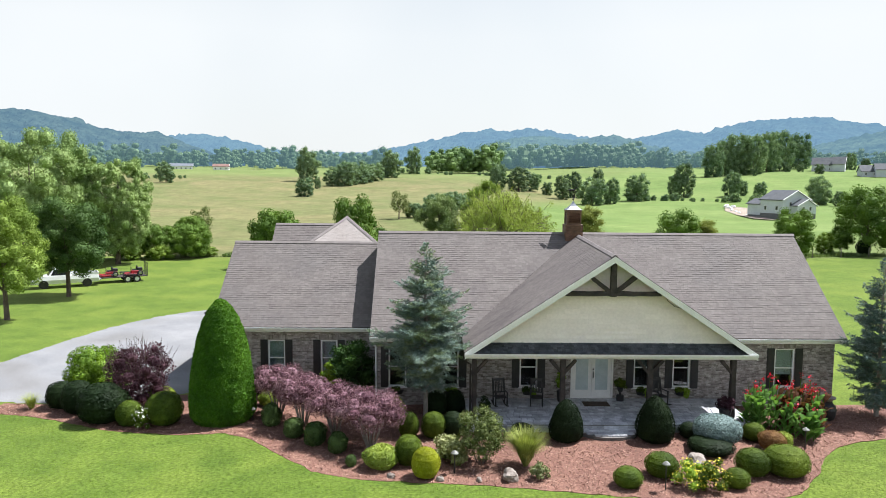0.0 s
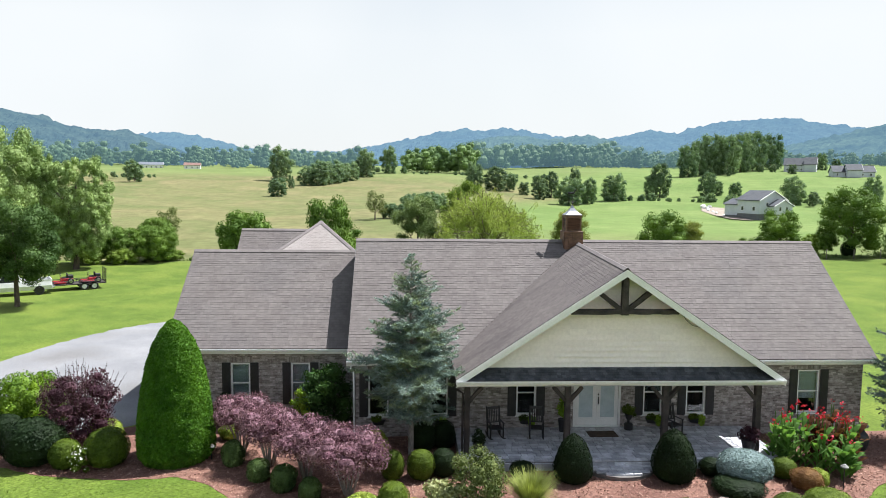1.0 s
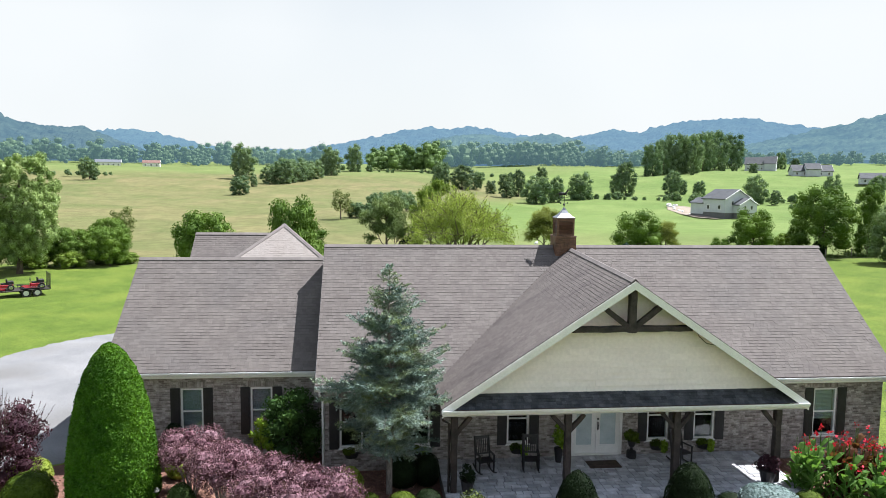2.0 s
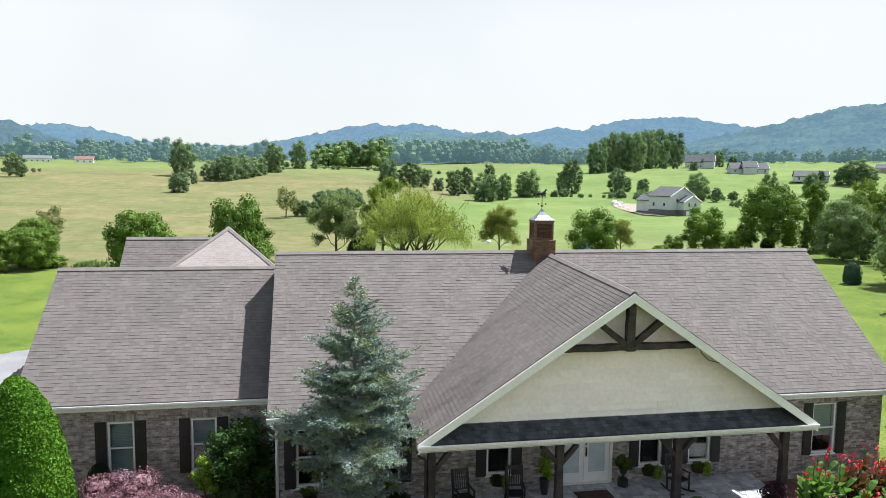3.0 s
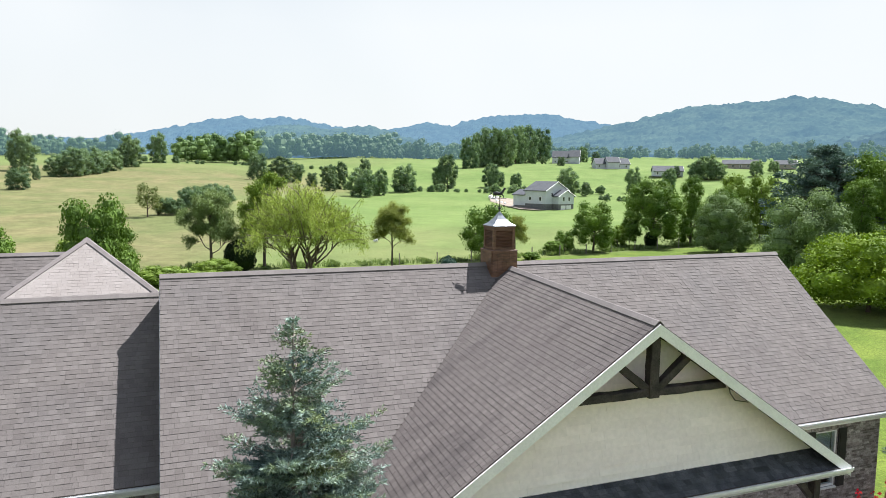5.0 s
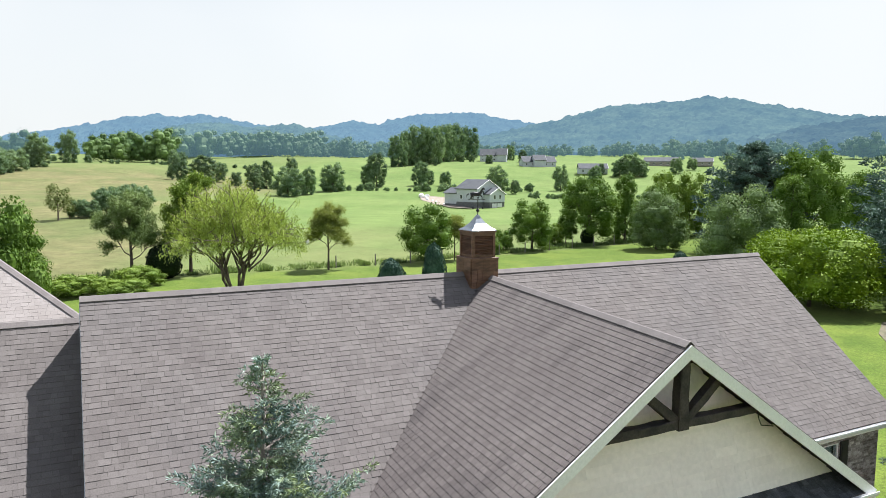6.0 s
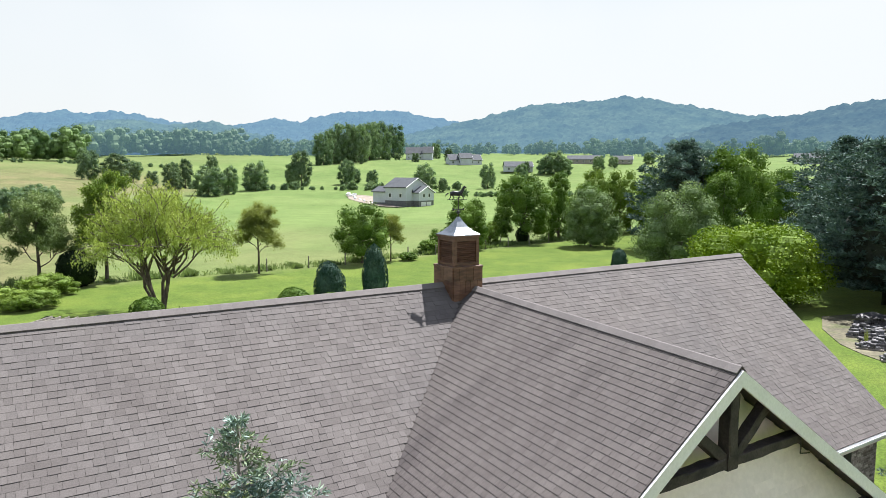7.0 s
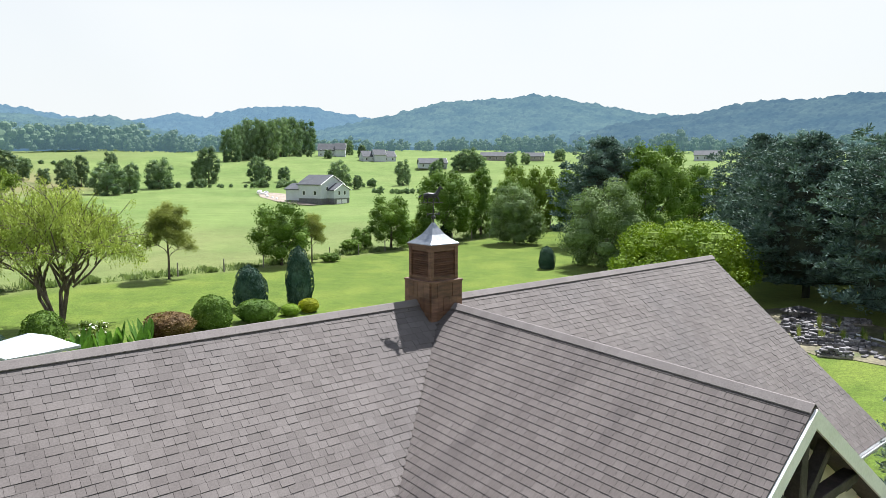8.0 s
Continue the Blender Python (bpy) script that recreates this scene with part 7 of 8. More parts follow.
# ---- truck and trailer on the side lawn ----
def wheel(parent, x, y, r, w, rim):
    s = Shape()
    pr = [(r * 0.62, -w / 2), (r * 0.95, -w / 2), (r, -w * 0.3), (r, w * 0.3), (r * 0.95, w / 2), (r * 0.62, w / 2)]
    n = 20
    for a in range(n):
        c, si = math.cos(6.2832 * a / n), math.sin(6.2832 * a / n)
        s.v += [(q * c, yy, q * si) for q, yy in pr]
    s.f += [(a * 6 + j, a * 6 + j + 1, ((a + 1) % n) * 6 + j + 1, ((a + 1) % n) * 6 + j) for a in range(n) for j in range(5)]
    t = part("wheel", s, RUBBER, parent, at=pose(x, y, r))
    d = Shape()
    for yy in (-w * 0.38, w * 0.38):
        k = len(d.v)
        d.v += [(r * 0.62 * math.cos(6.2832 * a / n), yy, r * 0.62 * math.sin(6.2832 * a / n)) for a in range(n)] + [(0, yy * 1.15, 0)]
        d.f += [(k + a, k + (a + 1) % n, k + n) for a in range(n)]
    part("rim", d, rim, t)


TX = pose(-31.4, 35.0, -0.35, 0, 0, 212)
truck = thing("pickup_truck", "white pickup truck parked under the tree", "truck", TX)
body = Shape()
sec = [(-2.75, 0.55, 0.95), (-2.7, 0.45, 1.12), (-0.55, 0.42, 1.12), (2.1, 0.42, 1.12), (2.7, 0.45, 1.02), (2.85, 0.5, 0.85)]
for x, z0, z1 in sec:
    body.v += [(x, -0.93, z0), (x, -0.98, (z0 + z1) / 2), (x, -0.93, z1), (x, 0.93, z1), (x, 0.98, (z0 + z1) / 2), (x, 0.93, z0)]
for i in range(len(sec) - 1):
    body.f += [(6 * i + j, 6 * i + (j + 1) % 6, 6 * i + 6 + (j + 1) % 6, 6 * i + 6 + j) for j in range(6)]
body.f += [(5, 4, 3, 2, 1, 0), tuple(6 * (len(sec) - 1) + j for j in range(6))]
part("body", body, CARWHITE, truck)
cabs = Shape()
for x, hw, z in ((-0.45, 0.9, 1.12), (1.45, 0.9, 1.12), (0.95, 0.76, 1.78), (-0.3, 0.76, 1.8)):
    cabs.v += [(x, -hw, z), (x, hw, z)]
cabs.f += [(0, 2, 4, 6), (7, 5, 3, 1), (0, 1, 3, 2), (2, 3, 5, 4), (4, 5, 7, 6), (6, 7, 1, 0)]
part("cab", cabs, CARWHITE, truck)
part("windscreen", Shape().add([(1.42, -0.8, 1.16), (1.42, 0.8, 1.16), (1.01, 0.68, 1.72), (1.01, -0.68, 1.72), (1.4, -0.8, 1.14), (1.4, 0.8, 1.14)], [(0, 1, 2, 3)]), CARGLASS, truck)
for sy in (-1, 1):
    part("side_window", Shape().add([(-0.3, sy * 0.895, 1.2), (1.2, sy * 0.895, 1.2), (0.92, sy * 0.79, 1.7), (-0.22, sy * 0.79, 1.7)], [(0, 1, 2, 3)]), CARGLASS, truck)
part("bed_floor", Shape().box(-2.6, -0.55, -0.8, 0.8, 1.122, 1.135), FARBASE, truck)
for sy in (-0.93, 0.87):
    part("bed_side", Shape().box(-2.7, -0.5, sy, sy + 0.06, 1.115, 1.32), CARWHITE, truck)
part("tailgate", Shape().box(-2.76, -2.70, -0.87, 0.87, 1.0, 1.32), CARWHITE, truck)
part("bumper", Shape().box(-2.95, -2.77, -0.9, 0.9, 0.5, 0.68, bevel=0.03), CHROME, truck)
for x in (-1.75, 1.8):
    for y in (-0.86, 0.86):
        wheel(truck, x, y, 0.40, 0.26, DARKMETAL)
TR = pose(-27.6, 38.7, -0.35, 0, 0, 32)
trailer = thing("utility_trailer", "black tandem utility trailer with a mesh ramp gate", "trailer", TR)
part("deck", Shape().box(-2.3, 2.0, -0.95, 0.95, 0.50, 0.56), TIMBER, trailer)
part("tongue", Shape().tube([(-2.3, -0.5, 0.48), (-3.5, 0, 0.48)], 0.04, 6).tube([(-2.3, 0.5, 0.48), (-3.5, 0, 0.48)], 0.04, 6), DARKMETAL, trailer)
for y in (-0.95, 0.95):
    part("rail", Shape().tube([(-2.3, y, 0.85), (2.0, y, 0.85)], 0.025, 6), BLACK, trailer)
    for i in range(5):
        part("rail_post", Shape().tube([(-2.3 + i * 1.075, y, 0.52), (-2.3 + i * 1.075, y, 0.85)], 0.022, 6), BLACK, trailer)
    part("mudguard", Shape().box(-0.25, 1.45, min(y, y * 1.25), max(y, y * 1.25), 0.72, 0.76), BLACK, trailer)
    for x in (0.2, 1.02):
        wheel(trailer, x, y * 1.13, 0.34, 0.2, WHITE)
for i in range(6):
    part("gate_bar", Shape().tube([(2.02, -0.95 + i * 0.38, 0.52), (2.06, -0.95 + i * 0.38, 1.85)], 0.022, 5), BLACK, trailer)
for z in (0.6, 1.2, 1.85):
    part("gate_rail", Shape().tube([(2.04, -0.95, z), (2.04, 0.95, z)], 0.022, 5), BLACK, trailer)


def mower(x, turn, label):
    m = thing("ride_on_mower", label, "mower", TR @ pose(x, 0, 0.56, 0, 0, turn), "mowers on the trailer")
    part("deck", Shape().box(-0.2, 0.85, -0.6, 0.6, 0.08, 0.24, bevel=0.05), REDPAINT, m)
    part("chassis", Shape().box(-0.75, 0.25, -0.32, 0.32, 0.25, 0.48, bevel=0.04), REDPAINT, m)
    part("engine", Shape().box(-0.8, -0.3, -0.25, 0.25, 0.48, 0.78, bevel=0.05), BLACK, m)
    part("seat", Shape().box(-0.32, 0.12, -0.24, 0.24, 0.52, 0.62, bevel=0.04).box(-0.36, -0.26, -0.24, 0.24, 0.6, 0.95, bevel=0.03), RUBBER, m)
    for y in (-0.3, 0.3):
        part("control_bar", Shape().tube([(0.2, y, 0.4), (0.25, y, 0.85), (0.2, y * 0.4, 0.95)], 0.015, 5), BLACK, m)
    for x_, r in ((-0.55, 0.26), (0.75, 0.13)):
        for y in (-0.48, 0.48):
            wheel(m, x_, y, r, 0.2, CHROME)


mower(-1.35, 180, "red and black ride-on mower on the trailer")
mower(0.9, 180, "red and black ride-on mower on the trailer")

# ---- back lawn ----
umb = thing("patio_umbrella", "white square patio umbrella, open", "umbrella", pose(6.02, 28.2, -0.35, 0, 0, 12))
part("pole", Shape().tube([(0, 0, 0), (0, 0, 3.06)], 0.03, 8), WHITE, umb)
cs = Shape()
for h, z in ((1.5, 2.38), (1.5, 2.50), (0.75, 2.80), (0.02, 3.10)):
    cs.v += [(-h, -h, z), (0, -h * 1.0, z - 0.02), (h, -h, z), (h, 0, z - 0.02), (h, h, z), (0, h, z - 0.02), (-h, h, z), (-h, 0, z - 0.02)]
for i in range(3):
    cs.f += [(8 * i + j, 8 * i + (j + 1) % 8, 8 * i + 8 + (j + 1) % 8, 8 * i + 8 + j) for j in range(8)]
part("canopy", cs, CANVAS, umb)
part("foot", Shape().lathe([(0.32, 0), (0.32, 0.06), (0.05, 0.12)], 16), FARBASE, umb)


def pergola(x, y, turn):
    """An open slatted roof on four posts; its outermost slat's tip stands over (x, y)."""
    rng = random.Random(301)
    b = thing("pergola", "weathered grey slatted pergola behind the house", "pergola", pose(x, y, -0.35, 0, 0, turn))
    for px in (-2.9, -0.45):
        for py in (0.25, 3.0):
            part("post", Shape().box(px - 0.06, px + 0.06, py - 0.06, py + 0.06, 0, 2.25, bevel=0.008), BARK_GREY, b)
        part("beam", Shape().box(px - 0.04, px + 0.04, -0.1, 3.35, 2.25, 2.39, bevel=0.008), BARK_GREY, b)
    for k in range(7):
        part("slat", Shape().box(-3.3, 0, -0.025, 0.025, 0, 0.14, bevel=0.006), BARK_GREY, b, at=pose(rng.uniform(-0.05, 0.0), 0.02 + k * 0.49, 2.39, 0, 0, rng.uniform(-1.2, 1.2)))


pergola(5.05, 31.14, 50)


def big_leaves(x, y, h, seed, label):
    rng = random.Random(seed)
    b = thing("banana_plant", label, "plant", place(x, y), "banana clump")
    for i in range(6):
        a, L, lean = rng.uniform(0, 6.28), h * rng.uniform(0.55, 0.85), rng.uniform(0.12, 0.4)
        c, si = math.cos(a), math.sin(a)
        s = Shape()
        pts = []
        for t, wd in ((0.0, 0.02), (0.3, 0.03), (0.45, 0.17), (0.75, 0.19), (1.0, 0.02)):
            for k in (-1, 0, 1):
                pts.append((c * L * lean * t * 1.3 - si * wd * k, si * L * lean * t * 1.3 + c * wd * k, L * 1.2 * t + abs(k) * 0.05))
        s.add(pts, [(3 * j + k, 3 * j + k + 1, 3 * j + k + 4, 3 * j + k + 3) for j in range(4) for k in range(2)])
        part("leaf", s, L_CANNA, b)


for i in range(9):
    big_leaves(8.6 + i * 0.5, 32.6 + (i % 3) * 0.5, 1.9 + 0.25 * (i % 2), 220 + i, "bright green broad-leaved banana plant on the back lawn")
flowers("white_hydrangea", "white-flowering bush behind the banana plants", 10.4, 36.0, 2.0, 1.7, L_BOX, F_WHITE, 160, 231, 0.12, 0.12)
for i in range(16):
    x = 24 + i * 4.6
    p = part("fence_post", Shape().tube([(0, 0, -0.2), (0, 0, 1.35)], 0.07, 7), BARK_GREY, None, at=place(x, 61.3 + max(0, x - 30) * 0.21))
    tagged(p, "grey weathered wooden fence post", "fence post", "field fence")

# stone yard by the pines
part("stone_yard", Shape().slab([(39.9, 4.5), (41.0, 6.2), (41.0, 8.0), (40.4, 9.3), (41.0, 10.6), (42.4, 12.6), (45.6, 15.4), (49.6, 17.6), (52.5, 16.8), (53, 13), (51, 9.5), (49, 6.5), (46, 4.0), (42, 2.6)], -0.5, -0.343), SOIL)
tagged(bpy.data.objects["stone_yard"], "bare brown soil under stacked landscape stone", "soil", kind="structure")
ROCKS = []
for _k in range(8):
    _r = random.Random(500 + _k)
    _w, _d, _h = _r.uniform(0.28, 0.6), _r.uniform(0.2, 0.36), _r.uniform(0.09, 0.17)
    ROCKS.append((Shape().box(-_w / 2, _w / 2, -_d / 2, _d / 2, 0, _h, bevel=0.025).mesh("stone", STONE), _w, _d, _h))


def stone_pile(x, y, w, d, layers, turn, seed, label):
    """A long low stack of flat stones, each laid a little askew."""
    rng = random.Random(seed)
    p = thing("stone_stack", label, "stone stack", pose(x, y, -0.345, 0, 0, turn), "landscape stone stacks")
    part("pallet", Shape().box(-w / 2, w / 2, -d / 2, d / 2, 0, 0.09, bevel=0.01), BARK_GREY, p)
    z = 0.09
    for k in range(layers):
        shrink = 1 - 0.14 * k
        y_ = -d / 2 * shrink
        while y_ < d / 2 * shrink - 0.12:
            x_ = -w / 2 * shrink + rng.uniform(-0.1, 0.1)
            while x_ < w / 2 * shrink - 0.15:
                me, sw, sd, hh = rng.choice(ROCKS)
                if rng.random() < 0.9 - 0.16 * k:
                    part("stone", me, STONE, p, at=pose(x_ + sw * 0.34, y_ + 0.15, z + rng.uniform(-0.01, 0.02), rng.uniform(-7, 7), rng.uniform(-7, 7), rng.uniform(-22, 22)) @ Matrix.Diagonal((0.66, 0.72, 0.13 / hh, 1)))
                x_ += sw * 0.68 + 0.02
            y_ += 0.25
        z += 0.135


for i, (x, y, w, d, n, turn) in enumerate(((49.4, 14.2, 1.9, 1.0, 3, -48), (49.9, 12.8, 1.3, 0.7, 2, -55), (46.5, 13.4, 1.2, 0.9, 4, -78), (45.8, 12.1, 0.9, 0.8, 3, -60), (43.3, 10.4, 2.3, 1.0, 4, -70), (43.9, 8.9, 1.9, 1.0, 3, -62), (40.95, 8.7, 1.7, 0.8, 3, -62), (47.9, 10.5, 1.0, 0.9, 4, -40), (44.6, 11.6, 1.7, 0.8, 3, -50), (42.6, 11.0, 1.4, 0.8, 2, -66), (45.2, 12.9, 1.4, 0.8, 3, -58), (50.8, 11.0, 1.7, 0.8, 2, -60))):
    stone_pile(x, y, w, d, n, turn, 240 + i, "low stack of rough grey landscape stone")
_r = random.Random(511)
for _k in range(110):
    _t = _r.random()
    _x, _y = 41.3 + 8 * _t + _r.uniform(-0.3, 1.6), 9.6 + 5 * _t - _r.uniform(0.2, 3.4)
    o = new("loose_stone", _r.choice(ROCKS)[0])
    o.matrix_basis = pose(_x, _y, -0.345, _r.uniform(-10, 10), _r.uniform(-10, 10), _r.uniform(0, 180)) @ Matrix.Scale(_r.uniform(0.6, 1.2), 4)
    tagged(o, "loose flat grey stone on the bare soil", "stone", "loose stones")
tarp = Shape().add([(-1.1, -0.55, 0.0), (1.1, -0.55, -0.06), (1.1, 0.55, 0.0), (-1.1, 0.55, -0.04), (-0.85, 0.05, 0.16), (0.1, 0.1, 0.34), (0.9, 0, 0.14)], [(0, 1, 6, 5, 4), (2, 3, 4, 5, 6), (1, 2, 6), (3, 0, 4), (3, 2, 1, 0)])
tagged(part("tarpaulin", tarp, BLACK, None, at=pose(49.4, 14.2, 0.24, 0, 0, -48)), "black sheet spread over a stone stack", "tarpaulin")
tagged(part("white_pipe", Shape().tube([(48.4, 12.7, -0.28), (47.5, 10.5, -0.28), (46.5, 8.0, -0.28), (45.6, 6.1, -0.28)], 0.055, 6), WHITE, None), "long white pipe lying on the soil", "pipe")
for i in range(34):
    grass_clump("weed_clump", "tall yellow-green weeds among the stone", 43.2 + (i * 37 % 29) * 0.2, 6.6 + (i * 53 % 31) * 0.2, 0.55 + 0.11 * (i % 5), 0.35, 46, L_STRAW if i % 3 else L_TREE, 260 + i)


# ---- houses across the valley ----
def far_house(x, y, turn, w, d, h, rise, label, basement=0.0, wing=None, annex=None, wall=FARWALL, roof=FARROOF):
    b = thing("farmhouse", label, "house", pose(x, y, ground_z(x, y) - 0.3, 0, 0, turn))
    def block(x0, x1, y0, y1, z0, z1, top):
        c = (y0 + y1) / 2
        s = Shape().add([(x0, y0, z0), (x1, y0, z0), (x1, y1, z0), (x0, y1, z0), (x0, y0, z1), (x1, y0, z1), (x1, y1, z1), (x0, y1, z1), (x0, c, z1 + top), (x1, c, z1 + top)], [(0, 1, 5, 4), (1, 2, 6, 9, 5), (2, 3, 7, 6), (3, 0, 4, 8, 7)])
        part("wall", s, wall, b)
        e, k = 0.45, top / ((y1 - y0) / 2) * 0.45
        r = Shape().add([(x0 - e, y0 - e, z1 - k), (x1 + e, y0 - e, z1 - k), (x1 + e, c, z1 + top), (x0 - e, c, z1 + top), (x0 - e, y1 + e, z1 - k), (x1 + e, y1 + e, z1 - k)], [(0, 1, 2, 3), (3, 2, 5, 4)])
        r.add([(p[0], p[1], p[2] + 0.25) for p in r.v[:6]], [(0, 1, 2, 3), (3, 2, 5, 4)])
        r.f += [(0, 6, 7, 1), (4, 5, 11, 10), (1, 7, 8, 2), (2, 8, 11, 5), (0, 3, 9, 6), (3, 4, 10, 9)]
        part("roof", r, roof, b)
        part("trim", Shape().tube([(x1 + e, y0 - e, z1 - k + 0.1), (x1 + e, c, z1 + top + 0.1), (x1 + e, y1 + e, z1 - k + 0.1)], 0.13, 4), WHITE, b)
    def win(x0, x1, z0, z1, face, at):
        if face == "y":
            wdw = part("window", Shape().box(x0, x1, at - 0.06, at - 0.02, z0, z1), WHITE, b)
            part("pane", Shape().box(x0 + 0.12, x1 - 0.12, at - 0.08, at - 0.062, z0 + 0.12, z1 - 0.12), FARDARK, wdw)
        else:
            wdw = part("window", Shape().box(at + 0.02, at + 0.06, x0, x1, z0, z1), WHITE, b)
            part("pane", Shape().box(at + 0.062, at + 0.08, x0 + 0.12, x1 - 0.12, z0 + 0.12, z1 - 0.12), FARDARK, wdw)
    block(-w / 2, w / 2, -d / 2, d / 2, basement, h, rise)
    if basement:
        part("basement_wall", Shape().box(-w / 2 + 0.05, w / 2 - 0.05, -d / 2 + 0.05, d / 2 - 0.05, -0.5, basement), FARBASE, b)
    nw = max(2, int(w / 3.5))
    for i in range(nw):
        cx = -w / 2 + w * (i + 0.5) / nw
        for z in ((basement + 0.9, basement + 3.6) if h - basement > 4.5 else (basement + 0.9,)):
            win(cx - 0.55, cx + 0.55, z, z + 1.4, "y", -d / 2)
    for cy in (-d * 0.22, d * 0.22):
        win(cy - 0.5, cy + 0.5, h - 1.9, h - 0.6, "x", w / 2)
    if annex:
        block(*annex[:4], basement * 0.6, *annex[4:])
        part("basement_wall", Shape().box(annex[0] + 0.05, annex[1] - 0.05, annex[2] + 0.05, annex[3] - 0.05, -0.5, basement * 0.6), FARBASE, b)
    if wing:
        x0, x1, y0, y1, hh, rr = wing
        block(x0, x1, y0, y1, basement, hh, rr)
        part("basement_wall", Shape().box(x0 + 0.05, x1 - 0.05, y0 + 0.05, y1 - 0.05, -0.5, basement), FARBASE, b)
        for cy in (-1, 1):
            c = (y0 + y1) / 2 + cy * (y1 - y0) * 0.18
            win(c - 0.5, c + 0.5, basement + 0.9, basement + 2.3, "x", x1)
            g = part("garage_door", Shape().box(x1 - 0.02, x1 + 0.03, c - 1.2, c + 1.0, -0.2, basement - 0.4), WHITE, b)
    return b


far_house(111.6, 184.3, -72, 9, 10.4, 6.0, 2.7, "pale grey two-storey house with a dark walk-out basement", 1.8, (4.5, 7.0, -2.0, 5.2, 4.3, 1.8), (-10, -4.5, -5.0, 1.6, 4.5, 1.5))
yard = Shape()
yard_rim = [(104.5, 174.5), (101, 182), (102, 196), (106, 215), (115, 236), (119, 231), (120, 222), (112, 200), (104, 190)]
for a, b in zip(yard_rim, yard_rim[1:] + yard_rim[:1]):
    for k in range(4):
        c = [(109.5 + (a[0] - 109.5) * f, 204 + (a[1] - 204) * f) for f in (k / 4, k / 4 + 0.25)] + [(109.5 + (b[0] - 109.5) * f, 204 + (b[1] - 204) * f) for f in (k / 4 + 0.25, k / 4)]
        yard.add([(x, y, ground_z(x, y) + 0.2) for x, y in c], [(0, 1, 2, 3)])
part("far_house_yard", yard, DIRT)
for i, (x, y, w) in enumerate(((113.5, 231, 2.4), (112, 226, 1.6), (115.5, 230, 1.8), (108, 214, 1.2), (111, 221, 1.4), (105.5, 202, 1.2), (107, 208, 1.0), (104, 193, 0.9), (28.5, 88, 0.9))):
    o = rock(x, y, w, w * 0.7, 300 + i, "white rubble heap on bare ground", WHITE, ground_z(x, y) + 0.2)
tagged(bpy.data.objects["far_house_yard"], "pale bare dirt yard before the far house", "yard", kind="structure")
far_house(243.9, 344, -20, 20, 11, 3.0, 3.3, "long pale ranch house across the fields", 0, (-4, 3, -9, 0, 4.0, 3.0))
far_house(266.9, 436.3, -35, 17, 11, 4.6, 4.6, "pale steep-roofed house under the hill", 0, (4, 11, -8, 2, 5.0, 4.5))
far_house(245.7, 294, -30, 15, 9, 2.8, 2.6, "brown-roofed ranch house across the fields", 0)
far_house(306.8, 305.2, -50, 20, 9, 2.7, 2.3, "brick ranch house at the edge of the woods", 0, None, None, BRICK)
far_house(322, 288, -50, 11, 8, 2.6, 2.2, "brick ranch house at the edge of the woods", 0, None, None, BRICK)
far_house(-205, 555, 20, 18, 8, 3.4, 2.0, "long white barn below the western hills", 0, None, None, WHITE, ZINC)
far_house(-178, 575, 10, 13, 7, 3.4, 2.0, "red-roofed white barn below the western hills", 0, None, None, WHITE, surface("faded_red_roof", (0.16, 0.09, 0.075), (0.22, 0.13, 0.11), 0.5, 4, 0.8))
far_house(378.6, 205.6, -60, 15, 9, 3.2, 2.4, "pale house between far trees", 0)

# ---- pieces of roof, wall and floor, one by one ----
def roof_pieces():
    o, u, v, nn = main_front
    base = Shape().add([(0, 0, 1), (1, 0, 1), (1, 1, 0.18), (0, 1, 0.18), (0, 0, 0), (1, 0, 0)], [(0, 1, 2, 3), (4, 5, 1, 0), (4, 0, 3), (5, 2, 1)]).mesh("shingle", SHINGLE_EACH)
    turn = Matrix((u, v, nn)).transposed().to_4x4()
    for s, e, b0, b1, t in left_single:
        q = new("shingle", base)
        q.parent = main_roof
        q.matrix_basis = Matrix.Translation(o + u * s + v * b0) @ turn @ Matrix.Diagonal((e - s, b1 - b0, t, 1))


roof_pieces()


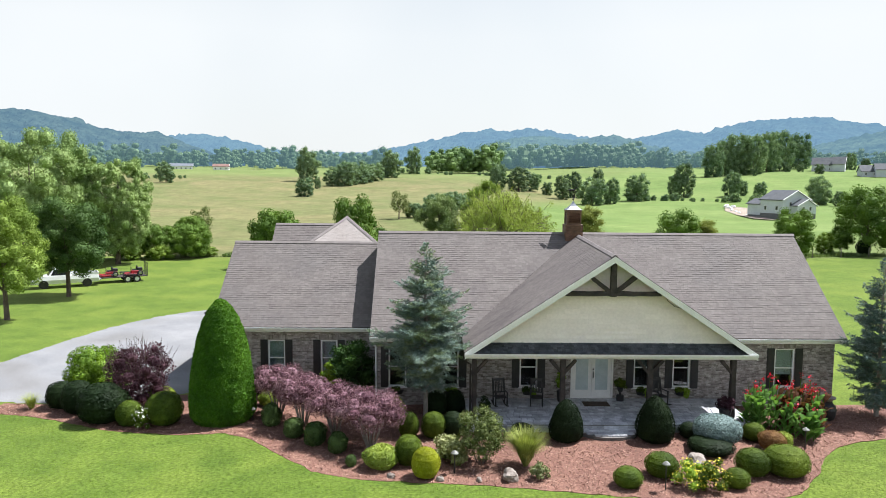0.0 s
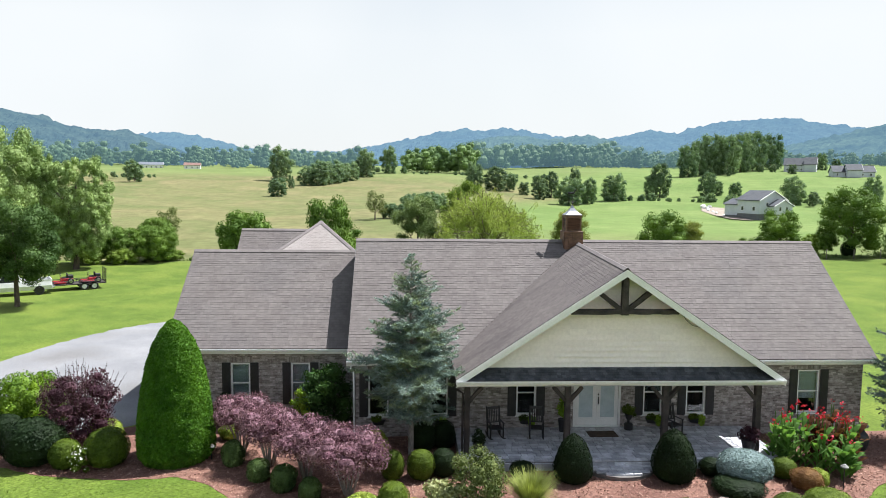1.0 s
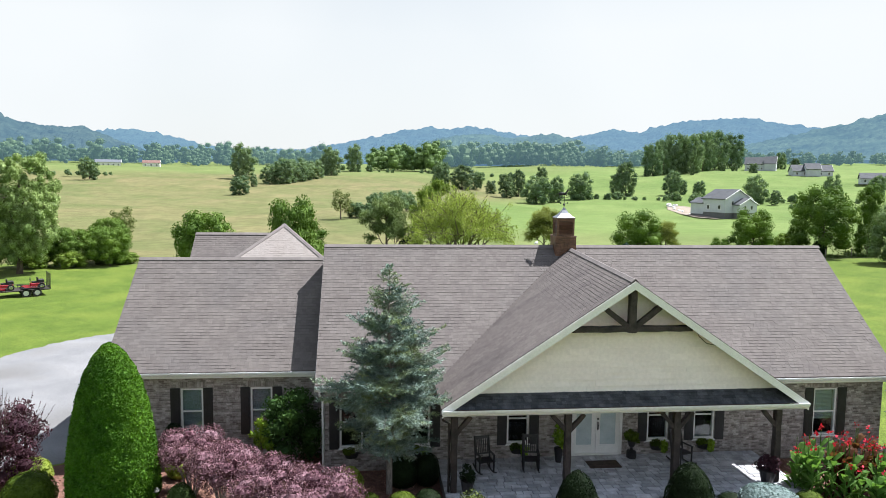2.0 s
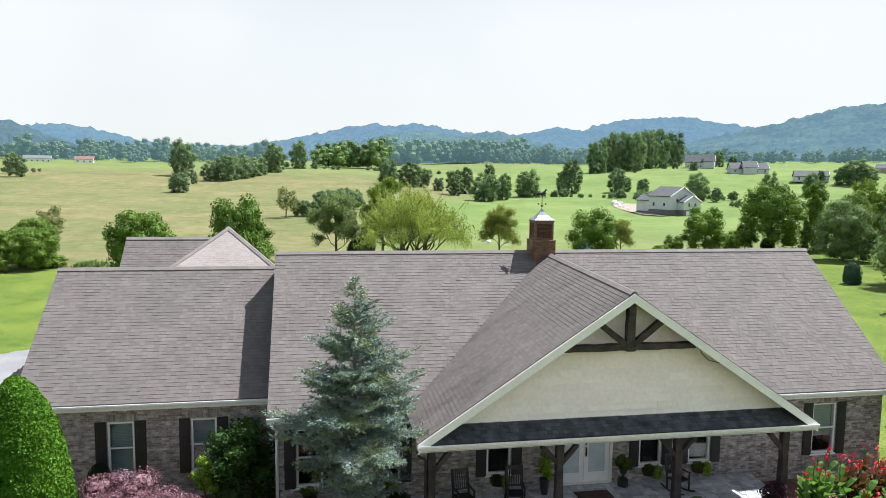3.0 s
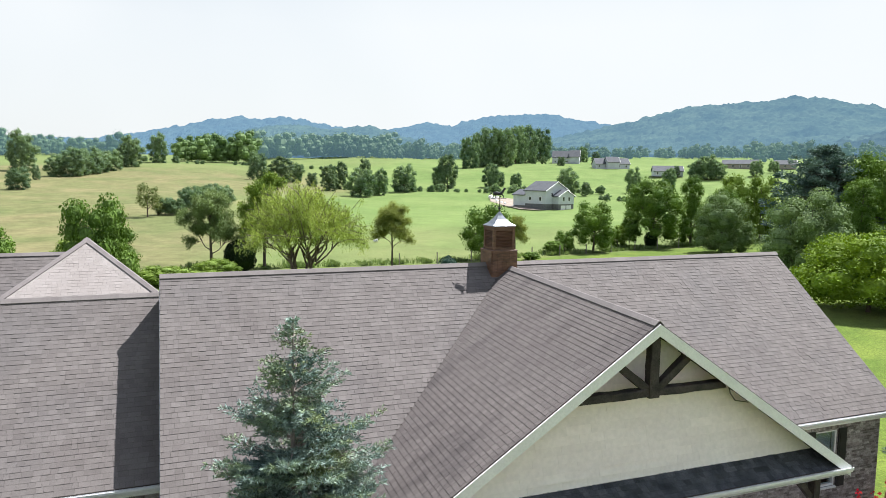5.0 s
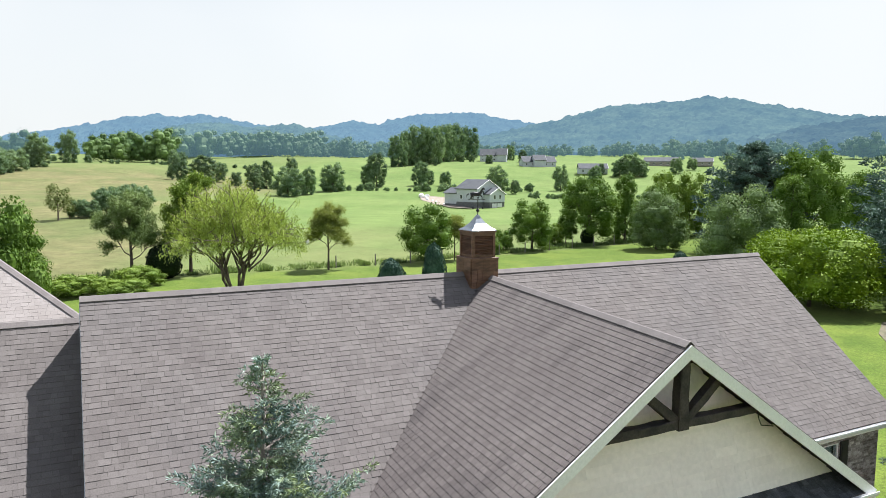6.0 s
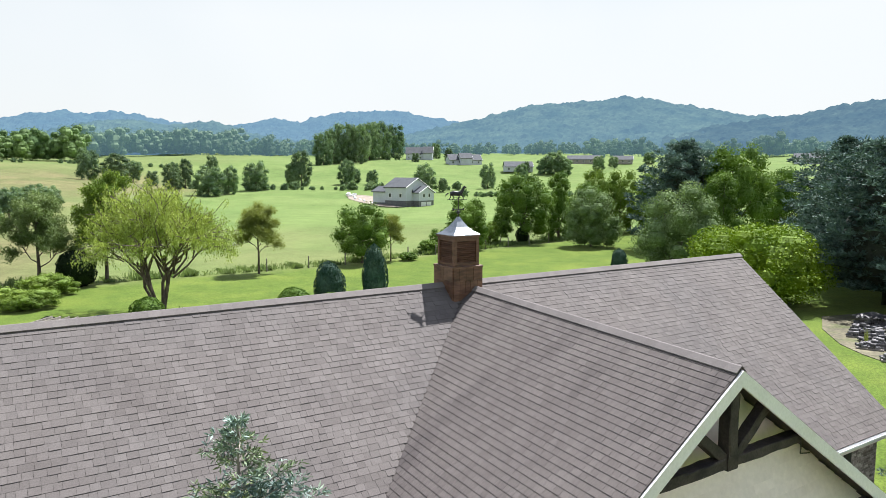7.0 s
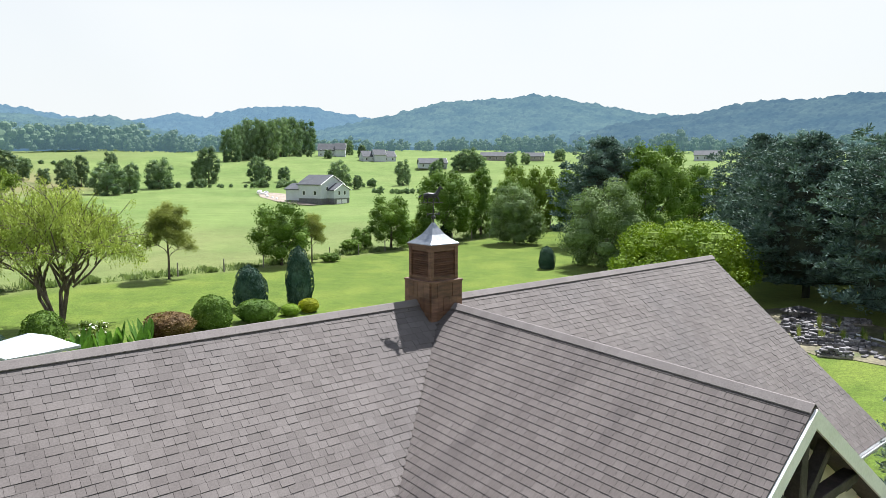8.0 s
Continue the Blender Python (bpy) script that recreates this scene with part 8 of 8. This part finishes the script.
def brick_pieces():
    base = Shape().add([(0, -1, 0), (.194, -1, 0), (.194, -1, .057), (0, -1, .057), (0, 0, 0), (.194, 0, 0), (.194, 0, .057), (0, 0, .057)], [(0, 1, 2, 3), (4, 5, 1, 0), (3, 2, 6, 7), (4, 0, 3, 7), (1, 5, 6, 2)]).mesh("brick", BRICK_EACH)
    for a, z, p in brick_single[:300]:
        q = new("brick", base)
        q.parent = wall_wing
        q.matrix_basis = Matrix.Translation((a, WING_Y, z)) @ Matrix.Diagonal((1, p, 1, 1))


brick_pieces()


def paver_pieces():
    rng = random.Random(9)
    base = Shape().box(0, 1, 0, 1, 0, 0.05, bevel=0.03).mesh("paver", PAVER)
    y, row = PY0 + 0.02, 0
    while y < WALL_Y - 0.05:
        d = 0.235
        x = PX0 + 0.02 - rng.uniform(0, 0.3)
        while x < PX1 - 0.05:
            w = rng.choice((0.23, 0.31, 0.42, 0.5))
            a, b = max(x, PX0 + 0.02), min(x + w - 0.012, PX1 - 0.02)
            x += w
            if b - a > 0.06:
                q = new("paver", base)
                q.parent = porch
                q.matrix_basis = Matrix.Translation((a, y, -0.052 + rng.uniform(0, 0.004))) @ Matrix.Diagonal((b - a, min(d - 0.012, WALL_Y - y - 0.02), 1, 1))
        y += d
        row += 1
    # upright stones of the porch edge
    x = PX0
    while x < PX1 - 0.1:
        w = rng.choice((0.24, 0.3, 0.38))
        q = new("paver", base)
        q.parent = porch
        q.matrix_basis = pose(x, PY0 - 0.048 * 0, -0.335, 90) @ Matrix.Diagonal((min(w, PX1 - x) - 0.012, 0.27, 1, 1))
        x += w
    y = PY0 - 0.2
    while y > PY0 - 0.93:
        half = 1.2 * math.sqrt(max(0, 1 - ((PY0 - y) / 0.95) ** 2))
        x = 9.72 - half
        while x < 9.72 + half:
            w = rng.choice((0.23, 0.31, 0.42))
            b = min(x + w - 0.012, 9.72 + half)
            if b - x > 0.08:
                q = new("paver", base)
                q.parent = front_step
                q.matrix_basis = Matrix.Translation((x, y, -0.215)) @ Matrix.Diagonal((b - x, 0.19, 1, 1))
            x += w
        y -= 0.2


paver_pieces()
